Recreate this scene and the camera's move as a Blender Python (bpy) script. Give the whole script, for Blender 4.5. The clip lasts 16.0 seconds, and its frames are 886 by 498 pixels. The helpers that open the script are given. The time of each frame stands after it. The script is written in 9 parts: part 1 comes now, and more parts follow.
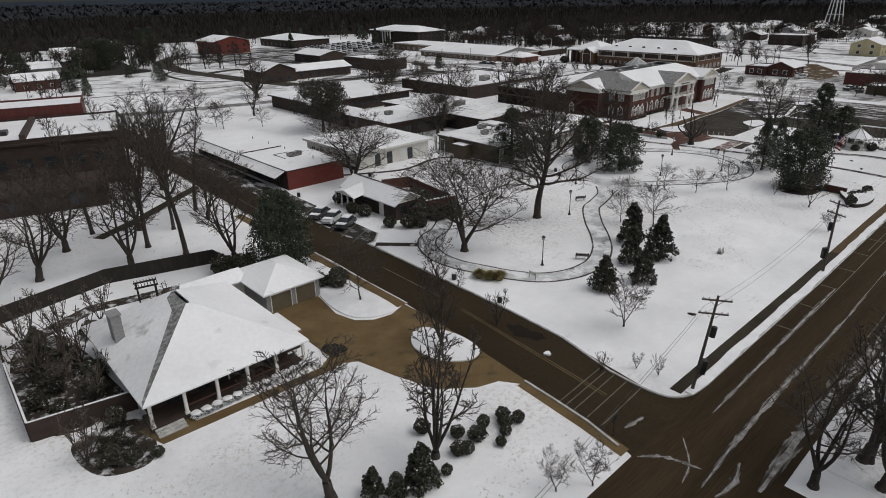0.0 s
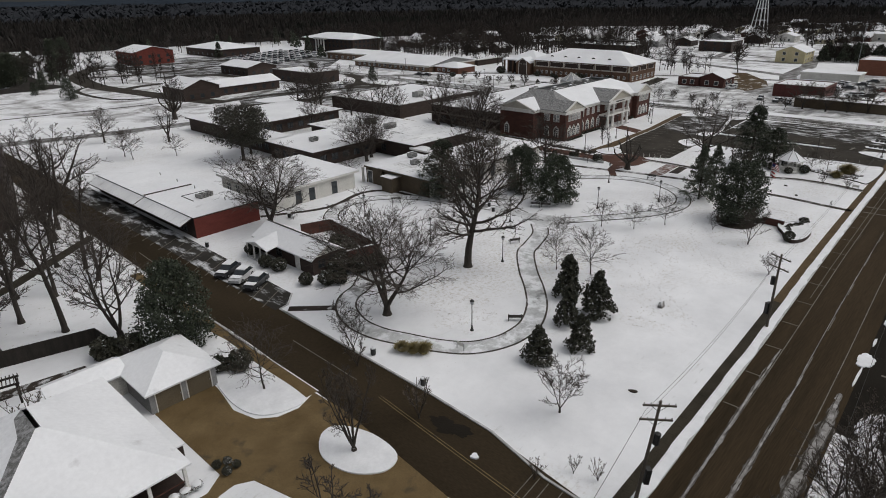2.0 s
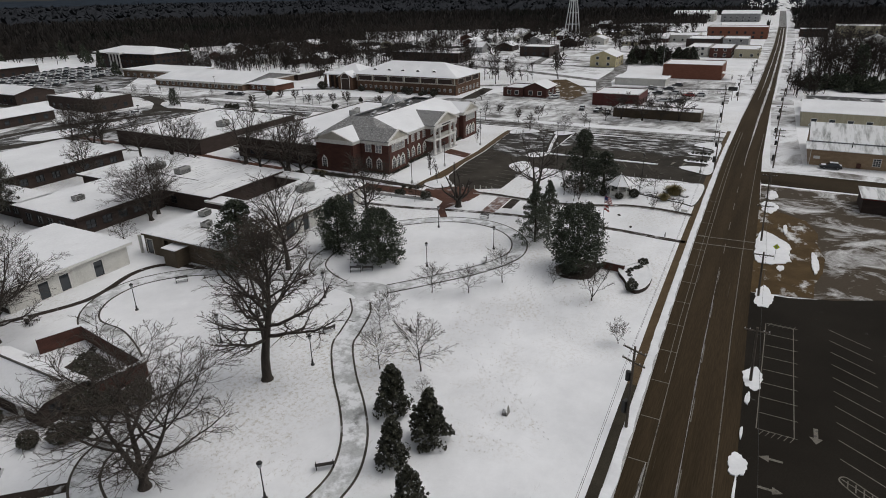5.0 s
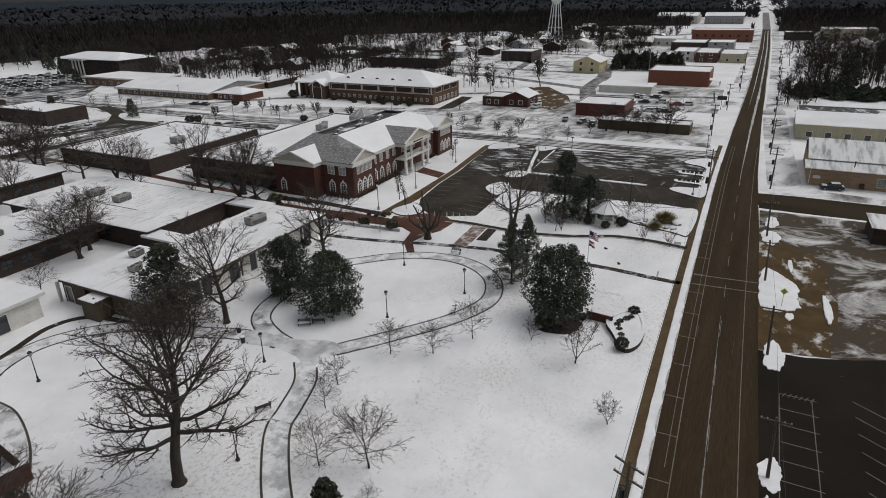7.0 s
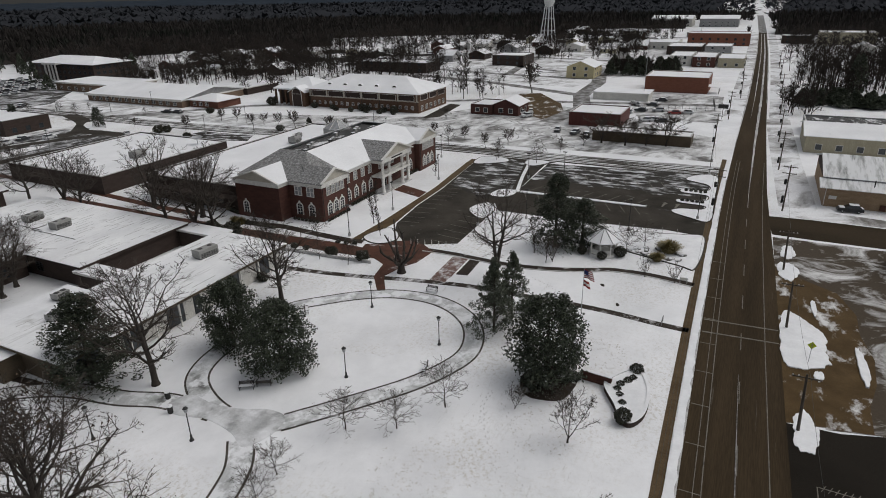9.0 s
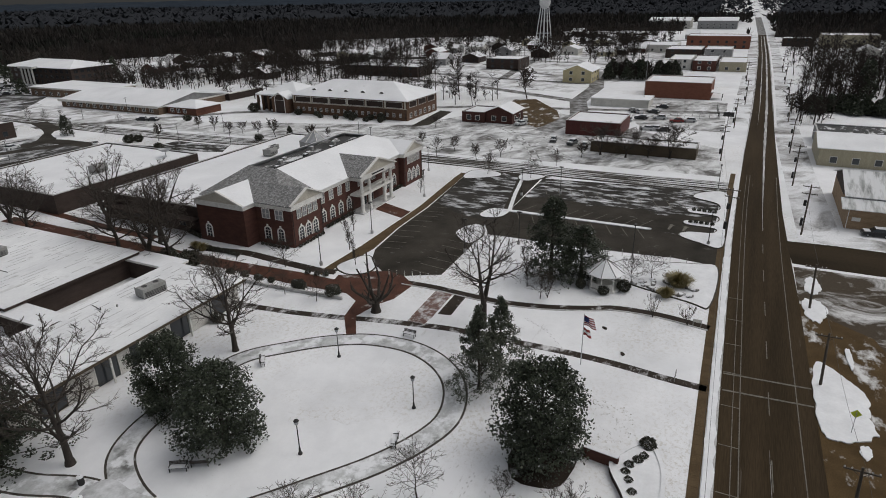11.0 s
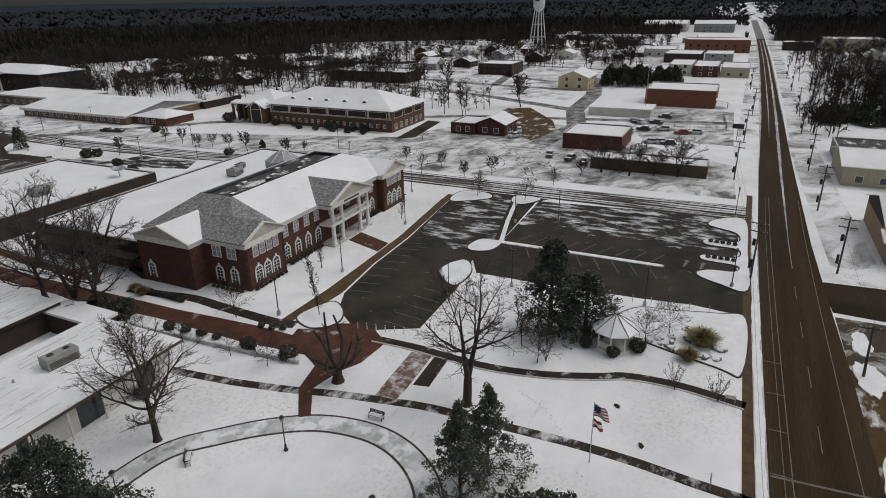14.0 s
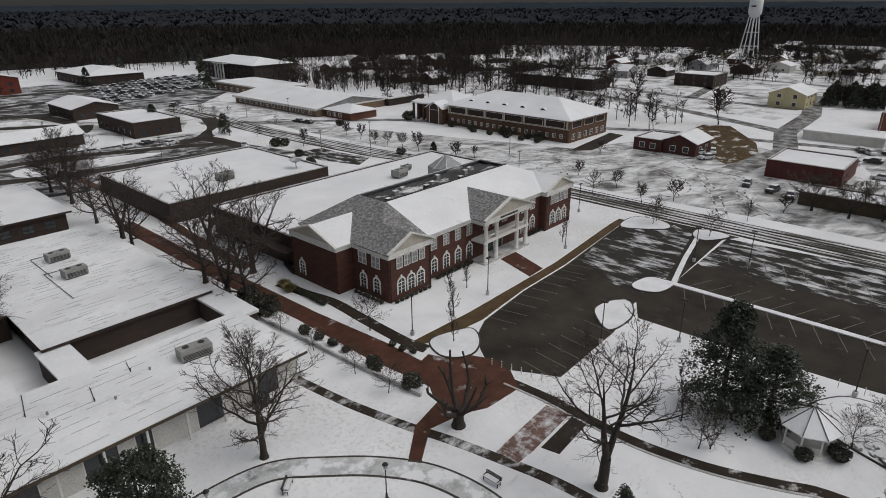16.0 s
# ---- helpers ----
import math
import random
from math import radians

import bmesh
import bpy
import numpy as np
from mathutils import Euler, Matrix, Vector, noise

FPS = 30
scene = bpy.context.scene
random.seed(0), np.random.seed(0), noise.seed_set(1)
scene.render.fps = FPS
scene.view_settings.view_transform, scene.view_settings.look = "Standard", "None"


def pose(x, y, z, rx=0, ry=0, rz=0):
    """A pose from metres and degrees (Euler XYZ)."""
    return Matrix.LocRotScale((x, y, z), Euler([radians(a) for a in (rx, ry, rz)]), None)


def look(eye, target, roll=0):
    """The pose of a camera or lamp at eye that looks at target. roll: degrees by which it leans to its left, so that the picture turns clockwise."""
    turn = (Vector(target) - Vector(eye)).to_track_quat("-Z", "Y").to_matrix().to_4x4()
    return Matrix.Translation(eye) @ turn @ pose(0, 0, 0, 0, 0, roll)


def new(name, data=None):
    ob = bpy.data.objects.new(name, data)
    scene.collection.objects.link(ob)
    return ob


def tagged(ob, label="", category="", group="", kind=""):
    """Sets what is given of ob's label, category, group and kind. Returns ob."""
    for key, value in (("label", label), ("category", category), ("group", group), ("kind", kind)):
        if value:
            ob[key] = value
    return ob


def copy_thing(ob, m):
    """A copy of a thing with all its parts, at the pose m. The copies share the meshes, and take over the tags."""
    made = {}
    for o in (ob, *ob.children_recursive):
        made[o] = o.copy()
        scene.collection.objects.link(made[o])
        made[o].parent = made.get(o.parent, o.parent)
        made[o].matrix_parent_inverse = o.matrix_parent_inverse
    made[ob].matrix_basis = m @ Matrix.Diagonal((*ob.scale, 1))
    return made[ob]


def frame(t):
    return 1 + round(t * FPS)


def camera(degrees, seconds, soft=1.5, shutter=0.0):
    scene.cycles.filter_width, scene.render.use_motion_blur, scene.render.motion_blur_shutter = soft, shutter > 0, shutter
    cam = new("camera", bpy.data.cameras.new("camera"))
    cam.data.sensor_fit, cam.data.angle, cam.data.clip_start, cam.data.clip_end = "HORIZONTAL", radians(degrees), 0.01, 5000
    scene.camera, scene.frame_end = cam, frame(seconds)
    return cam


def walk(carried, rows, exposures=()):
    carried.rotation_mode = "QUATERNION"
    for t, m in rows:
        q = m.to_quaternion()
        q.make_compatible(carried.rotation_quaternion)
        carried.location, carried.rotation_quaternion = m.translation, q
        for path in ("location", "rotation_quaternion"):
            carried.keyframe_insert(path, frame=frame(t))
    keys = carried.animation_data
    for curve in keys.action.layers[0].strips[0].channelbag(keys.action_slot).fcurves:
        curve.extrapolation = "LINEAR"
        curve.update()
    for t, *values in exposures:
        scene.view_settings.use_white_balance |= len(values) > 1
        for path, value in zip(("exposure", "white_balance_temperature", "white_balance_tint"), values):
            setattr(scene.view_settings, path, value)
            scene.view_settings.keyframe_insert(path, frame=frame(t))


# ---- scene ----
cam = camera(71.1, 16.0, 0.95)
METRES, EYE, TILT, LEAN, TURN = 104.8, 33.925, 1.4, -0.14, -41.9
ROWS = [
    (0.0, 0.0, 0.0, 0.0, -0.49, -23.9, 1.1),
    (0.5, 0.0074, 0.0191, 0.01, -0.91, -23.92, 1.07),
    (1.0, 0.0165, 0.0433, 0.0197, -1.45, -23.93, 1.04),
    (1.5, 0.0273, 0.0703, 0.0289, -3.67, -23.96, 1.02),
    (2.0, 0.0379, 0.101, 0.0377, -5.67, -24.0, 0.95),
    (2.5, 0.0516, 0.1334, 0.0451, -8.72, -24.04, 0.93),
    (3.0, 0.0646, 0.1654, 0.0529, -13.53, -24.16, 0.87),
    (3.5, 0.0799, 0.1975, 0.0565, -15.39, -24.15, 0.84),
    (4.0, 0.0969, 0.2284, 0.0598, -17.07, -24.15, 0.85),
    (4.5, 0.1161, 0.259, 0.0626, -19.14, -24.18, 0.82),
    (7.0, 0.2149, 0.4079, 0.0727, -21.77, -24.09, 0.76),
    (7.5, 0.2352, 0.4369, 0.0721, -21.94, -24.06, 0.74),
    (8.0, 0.2546, 0.4662, 0.0711, -22.1, -24.02, 0.71),
    (8.5, 0.2739, 0.4951, 0.0703, -22.2, -23.98, 0.69),
    (9.0, 0.2928, 0.5236, 0.0686, -22.28, -23.93, 0.66),
    (11.5, 0.3766, 0.6566, 0.0636, -22.69, -23.78, 0.6),
    (12.0, 0.3911, 0.6814, 0.0627, -22.8, -23.74, 0.59),
    (12.5, 0.4049, 0.7053, 0.0617, -22.92, -23.71, 0.58),
    (13.0, 0.4177, 0.7284, 0.0611, -22.99, -23.69, 0.56),
    (13.5, 0.4304, 0.7514, 0.0601, -23.05, -23.66, 0.53),
    (14.0, 0.4425, 0.7735, 0.0593, -23.14, -23.64, 0.51),
    (14.5, 0.453, 0.796, 0.0582, -20.57, -23.57, 0.46),
    (15.0, 0.4665, 0.8172, 0.0569, -17.0, -23.49, 0.43),
    (15.5, 0.4756, 0.8379, 0.0556, -12.74, -23.41, 0.33),
    (16.0, 0.491, 0.856, 0.0551, -6.16, -23.31, 0.27),
]
walk(cam, [(t, pose(0, 0, EYE, TILT, LEAN, TURN) @ pose(METRES * x, METRES * y, METRES * z, 90 + pitch, roll, yaw)) for t, x, y, z, yaw, pitch, roll in ROWS], [(0.0, 0.05), (4.0, 0.03), (9.0, 0.0), (12.5, -0.02), (16.0, -0.06)])

# ---- world and light ----
world = bpy.data.worlds.new("winter_sky")
scene.world = world
world.use_nodes = True
wn, wl = world.node_tree.nodes, world.node_tree.links
SUN_UP, SUN_ROT = 57.0, 142.0
sky = wn.new("ShaderNodeTexSky")
sky.sky_type, sky.sun_disc = "NISHITA", False
sky.sun_elevation, sky.sun_rotation = radians(SUN_UP), radians(SUN_ROT)
sky.air_density, sky.dust_density, sky.ozone_density = 1.0, 4.0, 1.0
grey = wn.new("ShaderNodeHueSaturation")
grey.inputs["Saturation"].default_value = 0.22
wl.new(sky.outputs[0], grey.inputs["Color"])
wl.new(grey.outputs[0], wn["Background"].inputs[0])
wn["Background"].inputs[1].default_value = 0.101
sun_data = bpy.data.lights.new("sun", "SUN")
sun_data.energy, sun_data.angle, sun_data.color = 0.60, radians(60), (1.0, 0.945, 0.865)
sun = new("sun", sun_data)
a, e = radians(SUN_ROT), radians(SUN_UP)
toward = Vector((math.sin(a) * math.cos(e), math.cos(a) * math.cos(e), math.sin(e)))
sun.matrix_basis = look(toward * 400, (0, 0, 0))


# ---- mesh helpers ----
class Geo:
    """Collects corners and faces of one mesh."""

    def __init__(self):
        self.v, self.f = [], []

    def face(self, *pts):
        n = len(self.v)
        self.v.extend(tuple(p) for p in pts)
        self.f.append(tuple(range(n, n + len(pts))))
        return self

    def box(self, x0, y0, z0, x1, y1, z1):
        n = len(self.v)
        self.v += [(x0, y0, z0), (x1, y0, z0), (x1, y1, z0), (x0, y1, z0), (x0, y0, z1), (x1, y0, z1), (x1, y1, z1), (x0, y1, z1)]
        self.f += [tuple(n + i for i in q) for q in ((0, 3, 2, 1), (4, 5, 6, 7), (0, 1, 5, 4), (1, 2, 6, 5), (2, 3, 7, 6), (3, 0, 4, 7))]
        return self

    def prism(self, poly, z0, z1):
        area = sum(p[0] * q[1] - q[0] * p[1] for p, q in zip(poly, poly[1:] + poly[:1]))
        if area < 0:
            poly = poly[::-1]
        n, k = len(self.v), len(poly)
        self.v += [(p[0], p[1], z0) for p in poly] + [(p[0], p[1], z1) for p in poly]
        self.f += [tuple(range(n + k - 1, n - 1, -1)), tuple(range(n + k, n + 2 * k))]
        self.f += [(n + i, n + (i + 1) % k, n + k + (i + 1) % k, n + k + i) for i in range(k)]
        return self

    def strip(self, left, right, z0, z1, closed=False):
        n, k = len(self.v), len(left)
        for p, q in zip(left, right):
            self.v += [(p[0], p[1], z0), (p[0], p[1], z1), (q[0], q[1], z1), (q[0], q[1], z0)]
        for i in range(k if closed else k - 1):
            j = (i + 1) % k
            for c in (0, 1, 2, 3):
                d = (c + 1) % 4
                self.f.append((n + 4 * i + c, n + 4 * i + d, n + 4 * j + d, n + 4 * j + c))
        if not closed:
            self.f += [(n + 3, n + 2, n + 1, n), tuple(n + 4 * (k - 1) + c for c in range(4))]
        return self

    def tube(self, p, q, r0, r1, n=6, cap=False):
        p, q = Vector(p), Vector(q)
        d = (q - p).normalized()
        s = d.orthogonal().normalized()
        t = d.cross(s)
        b = len(self.v)
        for c, r in ((p, r0), (q, r1)):
            for i in range(n):
                w = 2 * math.pi * i / n
                self.v.append(tuple(c + (s * math.cos(w) + t * math.sin(w)) * r))
        self.f += [(b + i, b + (i + 1) % n, b + n + (i + 1) % n, b + n + i) for i in range(n)]
        if cap:
            self.f += [tuple(b + n - 1 - i for i in range(n)), tuple(b + n + i for i in range(n))]
        return self

    def spike(self, p, q, r):
        """A three-sided point from p to q."""
        d = (q - p).normalized()
        s = d.orthogonal().normalized() * r
        t = d.cross(s)
        b = len(self.v)
        self.v += [tuple(p + s), tuple(p - s * 0.5 + t * 0.87), tuple(p - s * 0.5 - t * 0.87), tuple(q)]
        self.f += [(b, b + 1, b + 3), (b + 1, b + 2, b + 3), (b + 2, b, b + 3)]
        return self

    def lathe(self, profile, x=0, y=0, n=12):
        b, k = len(self.v), len(profile)
        for r, z in profile:
            for i in range(n):
                w = 2 * math.pi * i / n
                self.v.append((x + r * math.cos(w), y + r * math.sin(w), z))
        for j in range(k - 1):
            for i in range(n):
                m = (i + 1) % n
                self.f.append((b + j * n + i, b + j * n + m, b + (j + 1) * n + m, b + (j + 1) * n + i))
        return self

    def weld(self):
        """Joins corners that lie on one another."""
        seen, to = {}, []
        for p in self.v:
            k = (round(p[0], 4), round(p[1], 4), round(p[2], 4))
            to.append(seen.setdefault(k, len(seen)))
        self.v = list(seen)
        self.f = [tuple(to[i] for i in f) for f in self.f]
        return self

    def mesh(self, name, material, smooth=False):
        me = bpy.data.meshes.new(name)
        me.from_pydata(self.v, [], self.f)
        me.materials.append(material)
        if smooth:
            me.polygons.foreach_set("use_smooth", [True] * len(me.polygons))
        me.update()
        return me


def part(name, geo, material, parent=None, label="", smooth=False, at=None):
    ob = new(name, geo if isinstance(geo, bpy.types.Mesh) else geo.mesh(name, material, smooth))
    if parent:
        ob.parent = parent
    if at is not None:
        ob.matrix_basis = at
    return tagged(ob, label)


def thing(name, label, category, x=0, y=0, z=0, turn=0, group="", kind=""):
    ob = new(name)
    ob.empty_display_size = 0.3
    ob.matrix_basis = pose(x, y, z, 0, 0, turn)
    return tagged(ob, label, category, group, kind)


def setting(name, geo, material, label="", category="", smooth=False):
    return tagged(part(name, geo, material, None, "", smooth), label, category, "", "structure")


def smooth_line(pts, n=6, closed=False):
    """A Catmull-Rom curve through points of the plan."""
    out, k = [], len(pts)
    for i in range(k if closed else k - 1):
        if closed:
            p = [pts[(i + j) % k] for j in (-1, 0, 1, 2)]
        else:
            p = [pts[max(0, min(k - 1, i + j))] for j in (-1, 0, 1, 2)]
        for s in range(n):
            t = s / n
            out.append(tuple(0.5 * (2 * p[1][c] + (p[2][c] - p[0][c]) * t + (2 * p[0][c] - 5 * p[1][c] + 4 * p[2][c] - p[3][c]) * t * t + (3 * p[1][c] - p[0][c] - 3 * p[2][c] + p[3][c]) * t ** 3) for c in (0, 1)))
    if not closed:
        out.append(tuple(pts[-1]))
    return out


def offset(line, d, closed=False):
    """The line shifted by d metres to its left."""
    out, k = [], len(line)
    for i in range(k):
        p = line[(i - 1) % k] if closed else line[max(0, i - 1)]
        q = line[(i + 1) % k] if closed else line[min(k - 1, i + 1)]
        dx, dy = q[0] - p[0], q[1] - p[1]
        m = math.hypot(dx, dy) or 1
        out.append((line[i][0] - dy / m * d, line[i][1] + dx / m * d))
    return out


def ribbon(line, width, z0, z1, closed=False, geo=None):
    return (geo or Geo()).strip(offset(line, width / 2, closed), offset(line, -width / 2, closed), z0, z1, closed)


def at_x(table, x):
    """Linear look-up in a short table."""
    return float(np.interp(x, [p[0] for p in table], [p[1] for p in table]))


def blob(x, y, rx, ry, n=18, rough=0.2, seed=1, turn=0.0):
    """An uneven round outline on the plan."""
    rnd = random.Random(seed)
    ph = [rnd.uniform(0, 6.28) for _ in range(4)]
    out = []
    for i in range(n):
        w = 2 * math.pi * i / n
        k = 1 + rough * (0.5 * math.sin(2 * w + ph[0]) + 0.35 * math.sin(3 * w + ph[1]) + 0.3 * math.sin(5 * w + ph[2]) + (0.22 * math.sin(9 * w + ph[3]) + 0.16 * math.sin(14 * w + ph[1]) + 0.10 * math.sin(21 * w + ph[0]) if n > 40 else 0))
        u, v = rx * k * math.cos(w), ry * k * math.sin(w)
        out.append((x + u * math.cos(turn) - v * math.sin(turn), y + u * math.sin(turn) + v * math.cos(turn)))
    return out


# ---- materials ----
def nodes_of(name):
    m = bpy.data.materials.new(name)
    m.use_nodes = True
    nt = m.node_tree
    return m, nt.nodes, nt.links, nt.nodes["Principled BSDF"]


def noise_at(n, l, scale, detail=4, stretch=(1, 1, 1), rough=0.55):
    pos = n.new("ShaderNodeNewGeometry")
    mp = n.new("ShaderNodeMapping")
    mp.inputs["Scale"].default_value = stretch
    l.new(pos.outputs["Position"], mp.inputs[0])
    t = n.new("ShaderNodeTexNoise")
    t.inputs["Scale"].default_value, t.inputs["Detail"].default_value, t.inputs["Roughness"].default_value = scale, detail, rough
    l.new(mp.outputs[0], t.inputs["Vector"])
    return t.outputs["Fac"]


def ramp(n, l, fac, lo, hi, c0=(0, 0, 0), c1=(1, 1, 1)):
    r = n.new("ShaderNodeValToRGB")
    r.color_ramp.elements[0].position, r.color_ramp.elements[1].position = lo, hi
    r.color_ramp.elements[0].color, r.color_ramp.elements[1].color = (*c0, 1), (*c1, 1)
    l.new(fac, r.inputs[0])
    return r.outputs[0]


def mix(n, l, fac, a, b, kind="MIX"):
    m = n.new("ShaderNodeMix")
    m.data_type, m.blend_type = "RGBA", kind
    for sock, val in ((m.inputs[0], fac), (m.inputs[6], a), (m.inputs[7], b)):
        if isinstance(val, bpy.types.NodeSocket):
            l.new(val, sock)
        elif isinstance(val, tuple):
            sock.default_value = (*val, 1)
        else:
            sock.default_value = val
    return m.outputs[2]


def surface(name, c0, c1, scale=1.0, rough=0.8, bump=0.3, fine=12.0, stretch=(1, 1, 1), dust=None, dust_colour=(0.75, 0.76, 0.78), metal=0.0, spec=0.3, stains=None, grain=(0.72, 1.2)):
    """Two-scale colour and relief. dust: (lower, upper, scale, stretch) of snow lying in patches. stains: (colour, lower, upper, scale)."""
    m, n, l, b = nodes_of(name)
    big = ramp(n, l, noise_at(n, l, scale, 5, stretch), 0.3, 0.7, c0, c1)
    small = ramp(n, l, noise_at(n, l, fine, 3, stretch), 0.25, 0.75, (grain[0],) * 3, (grain[1],) * 3)
    col = mix(n, l, 1.0, big, small, "MULTIPLY")
    if stains:
        sc, lo, hi, ss = stains
        col = mix(n, l, ramp(n, l, noise_at(n, l, ss, 6), lo, hi), col, sc)
    if dust:
        lo, hi, ds, st = dust
        col = mix(n, l, ramp(n, l, noise_at(n, l, ds, 7, st, 0.65), lo, hi), col, dust_colour)
    l.new(col, b.inputs["Base Color"])
    b.inputs["Roughness"].default_value, b.inputs["Metallic"].default_value = rough, metal
    b.inputs["Specular IOR Level"].default_value = spec
    if bump:
        bp = n.new("ShaderNodeBump")
        bp.inputs["Strength"].default_value, bp.inputs["Distance"].default_value = bump, 0.05
        l.new(noise_at(n, l, fine, 4, stretch), bp.inputs["Height"])
        l.new(bp.outputs[0], b.inputs["Normal"])
    return m


def snow_ground(name="snow_ground", worn=False):
    """Thin snow: white, with grass and leaves showing through in places, old tracks and soft drifts."""
    m, n, l, b = nodes_of(name)
    base = ramp(n, l, noise_at(n, l, 0.075, 9, (1, 1, 1), 0.7), 0.34, 0.62, (0.66, 0.67, 0.69), (0.80, 0.81, 0.83))

    def patch(fine, f0, f1, wide, w0, w1, stretch=(1, 1, 1)):
        k = n.new("ShaderNodeMath")
        k.operation = "MULTIPLY"
        l.new(ramp(n, l, noise_at(n, l, fine, 9, stretch, 0.78), f0, f1), k.inputs[0])
        l.new(ramp(n, l, noise_at(n, l, wide, 3), w0, w1), k.inputs[1])
        return k.outputs[0]

    col = mix(n, l, patch(2.0, 0.50, 0.64 if worn else 0.60, 0.16 if worn else 0.027, 0.46 if worn else 0.48, 0.66), base, (0.46, 0.43, 0.37))
    col = mix(n, l, patch(3.2, 0.60, 0.68, 0.07, 0.52, 0.62), col, (0.40, 0.37, 0.31))
    col = mix(n, l, patch(0.8, 0.57, 0.64, 0.05, 0.52, 0.62, (0.35, 1.6, 1)), col, (0.50, 0.50, 0.49))
    l.new(col, b.inputs["Base Color"])
    b.inputs["Roughness"].default_value, b.inputs["Specular IOR Level"].default_value = 0.65, 0.2
    bp = n.new("ShaderNodeBump")
    bp.inputs["Strength"].default_value, bp.inputs["Distance"].default_value = 0.30, 0.12
    l.new(noise_at(n, l, 0.9, 10, (1, 1, 1), 0.72), bp.inputs["Height"])
    l.new(bp.outputs[0], b.inputs["Normal"])
    return m


def glass_dark(name="window_glass", colour=(0.03, 0.035, 0.04)):
    m, n, l, b = nodes_of(name)
    b.inputs["Base Color"].default_value = (*colour, 1)
    b.inputs["Roughness"].default_value, b.inputs["Specular IOR Level"].default_value = 0.06, 0.6
    return m


def foliage(name, dark, light, snow_lo, snow_hi):
    """Leaves in two greens, island by island, with snow caught on some of those that face up."""
    m, n, l, b = nodes_of(name)
    g = n.new("ShaderNodeNewGeometry")
    col = ramp(n, l, g.outputs["Random Per Island"], 0.1, 0.95, dark, light)
    sep = n.new("ShaderNodeSeparateXYZ")
    l.new(g.outputs["Normal"], sep.inputs[0])
    up = n.new("ShaderNodeMath")
    up.operation = "MULTIPLY"
    ab = n.new("ShaderNodeMath")
    ab.operation = "ABSOLUTE"
    l.new(sep.outputs[2], ab.inputs[0])
    l.new(ab.outputs[0], up.inputs[0])
    l.new(noise_at(n, l, 1.3, 4), up.inputs[1])
    col = mix(n, l, ramp(n, l, up.outputs[0], snow_lo, snow_hi), col, (0.72, 0.74, 0.76))
    l.new(col, b.inputs["Base Color"])
    b.inputs["Roughness"].default_value, b.inputs["Specular IOR Level"].default_value = 0.5, 0.3
    return m


def slush_field(name, wet, snow, lo, hi, scale, stretch, track, turn_):
    """Driven-over snow: grey slush in streaks, crossed by long curving wheel tracks."""
    m, n, l, b = nodes_of(name)
    pos = n.new("ShaderNodeNewGeometry")
    mp = n.new("ShaderNodeMapping")
    mp.inputs["Rotation"].default_value = (0, 0, radians(turn_))
    l.new(pos.outputs["Position"], mp.inputs[0])
    st = n.new("ShaderNodeMapping")
    st.inputs["Scale"].default_value = stretch
    l.new(mp.outputs[0], st.inputs[0])
    streak = n.new("ShaderNodeTexNoise")
    streak.inputs["Scale"].default_value, streak.inputs["Detail"].default_value, streak.inputs["Roughness"].default_value = scale, 8, 0.68
    streak.inputs["Distortion"].default_value = 0.9
    l.new(st.outputs[0], streak.inputs["Vector"])
    swirl = n.new("ShaderNodeTexNoise")
    swirl.inputs["Scale"].default_value, swirl.inputs["Detail"].default_value, swirl.inputs["Distortion"].default_value = 0.045, 5, 2.2
    l.new(mp.outputs[0], swirl.inputs["Vector"])
    ruts = ramp(n, l, swirl.outputs["Fac"], 0.36, 0.52, (track,) * 3, (0, 0, 0))
    sub = n.new("ShaderNodeMath")
    sub.operation = "SUBTRACT"
    l.new(streak.outputs["Fac"], sub.inputs[0])
    l.new(ruts, sub.inputs[1])
    f = ramp(n, l, sub.outputs[0], lo, hi)
    col = mix(n, l, f, wet, snow)
    col = mix(n, l, 1.0, col, ramp(n, l, noise_at(n, l, 3.0, 3), 0.3, 0.7, (0.86,) * 3, (1.08,) * 3), "MULTIPLY")
    l.new(col, b.inputs["Base Color"])
    b.inputs["Roughness"].default_value, b.inputs["Specular IOR Level"].default_value = 0.8, 0.1
    bp = n.new("ShaderNodeBump")
    bp.inputs["Strength"].default_value, bp.inputs["Distance"].default_value = 0.3, 0.08
    l.new(streak.outputs["Fac"], bp.inputs["Height"])
    l.new(bp.outputs[0], b.inputs["Normal"])
    return m


SNOW = snow_ground()
SNOW_WORN = snow_ground("thin_snow_over_grass", True)
SNOW_PILE = surface("snow_pile", (0.67, 0.68, 0.70), (0.79, 0.80, 0.82), 0.5, 0.65, 0.4, 3.0, spec=0.2, grain=(0.95, 1.04))
SNOW_ROOF = surface("roof_snow", (0.68, 0.69, 0.71), (0.79, 0.80, 0.82), 0.12, 0.6, 0.25, 2.5, spec=0.2, stains=((0.46, 0.46, 0.47), 0.66, 0.84, 0.45), grain=(0.95, 1.04))
SNOW_THIN = surface("thin_roof_snow", (0.60, 0.61, 0.63), (0.78, 0.79, 0.81), 0.12, 0.6, 0.25, 2.5, spec=0.2, stains=((0.16, 0.16, 0.155), 0.60, 0.74, 0.30), grain=(0.9, 1.06))
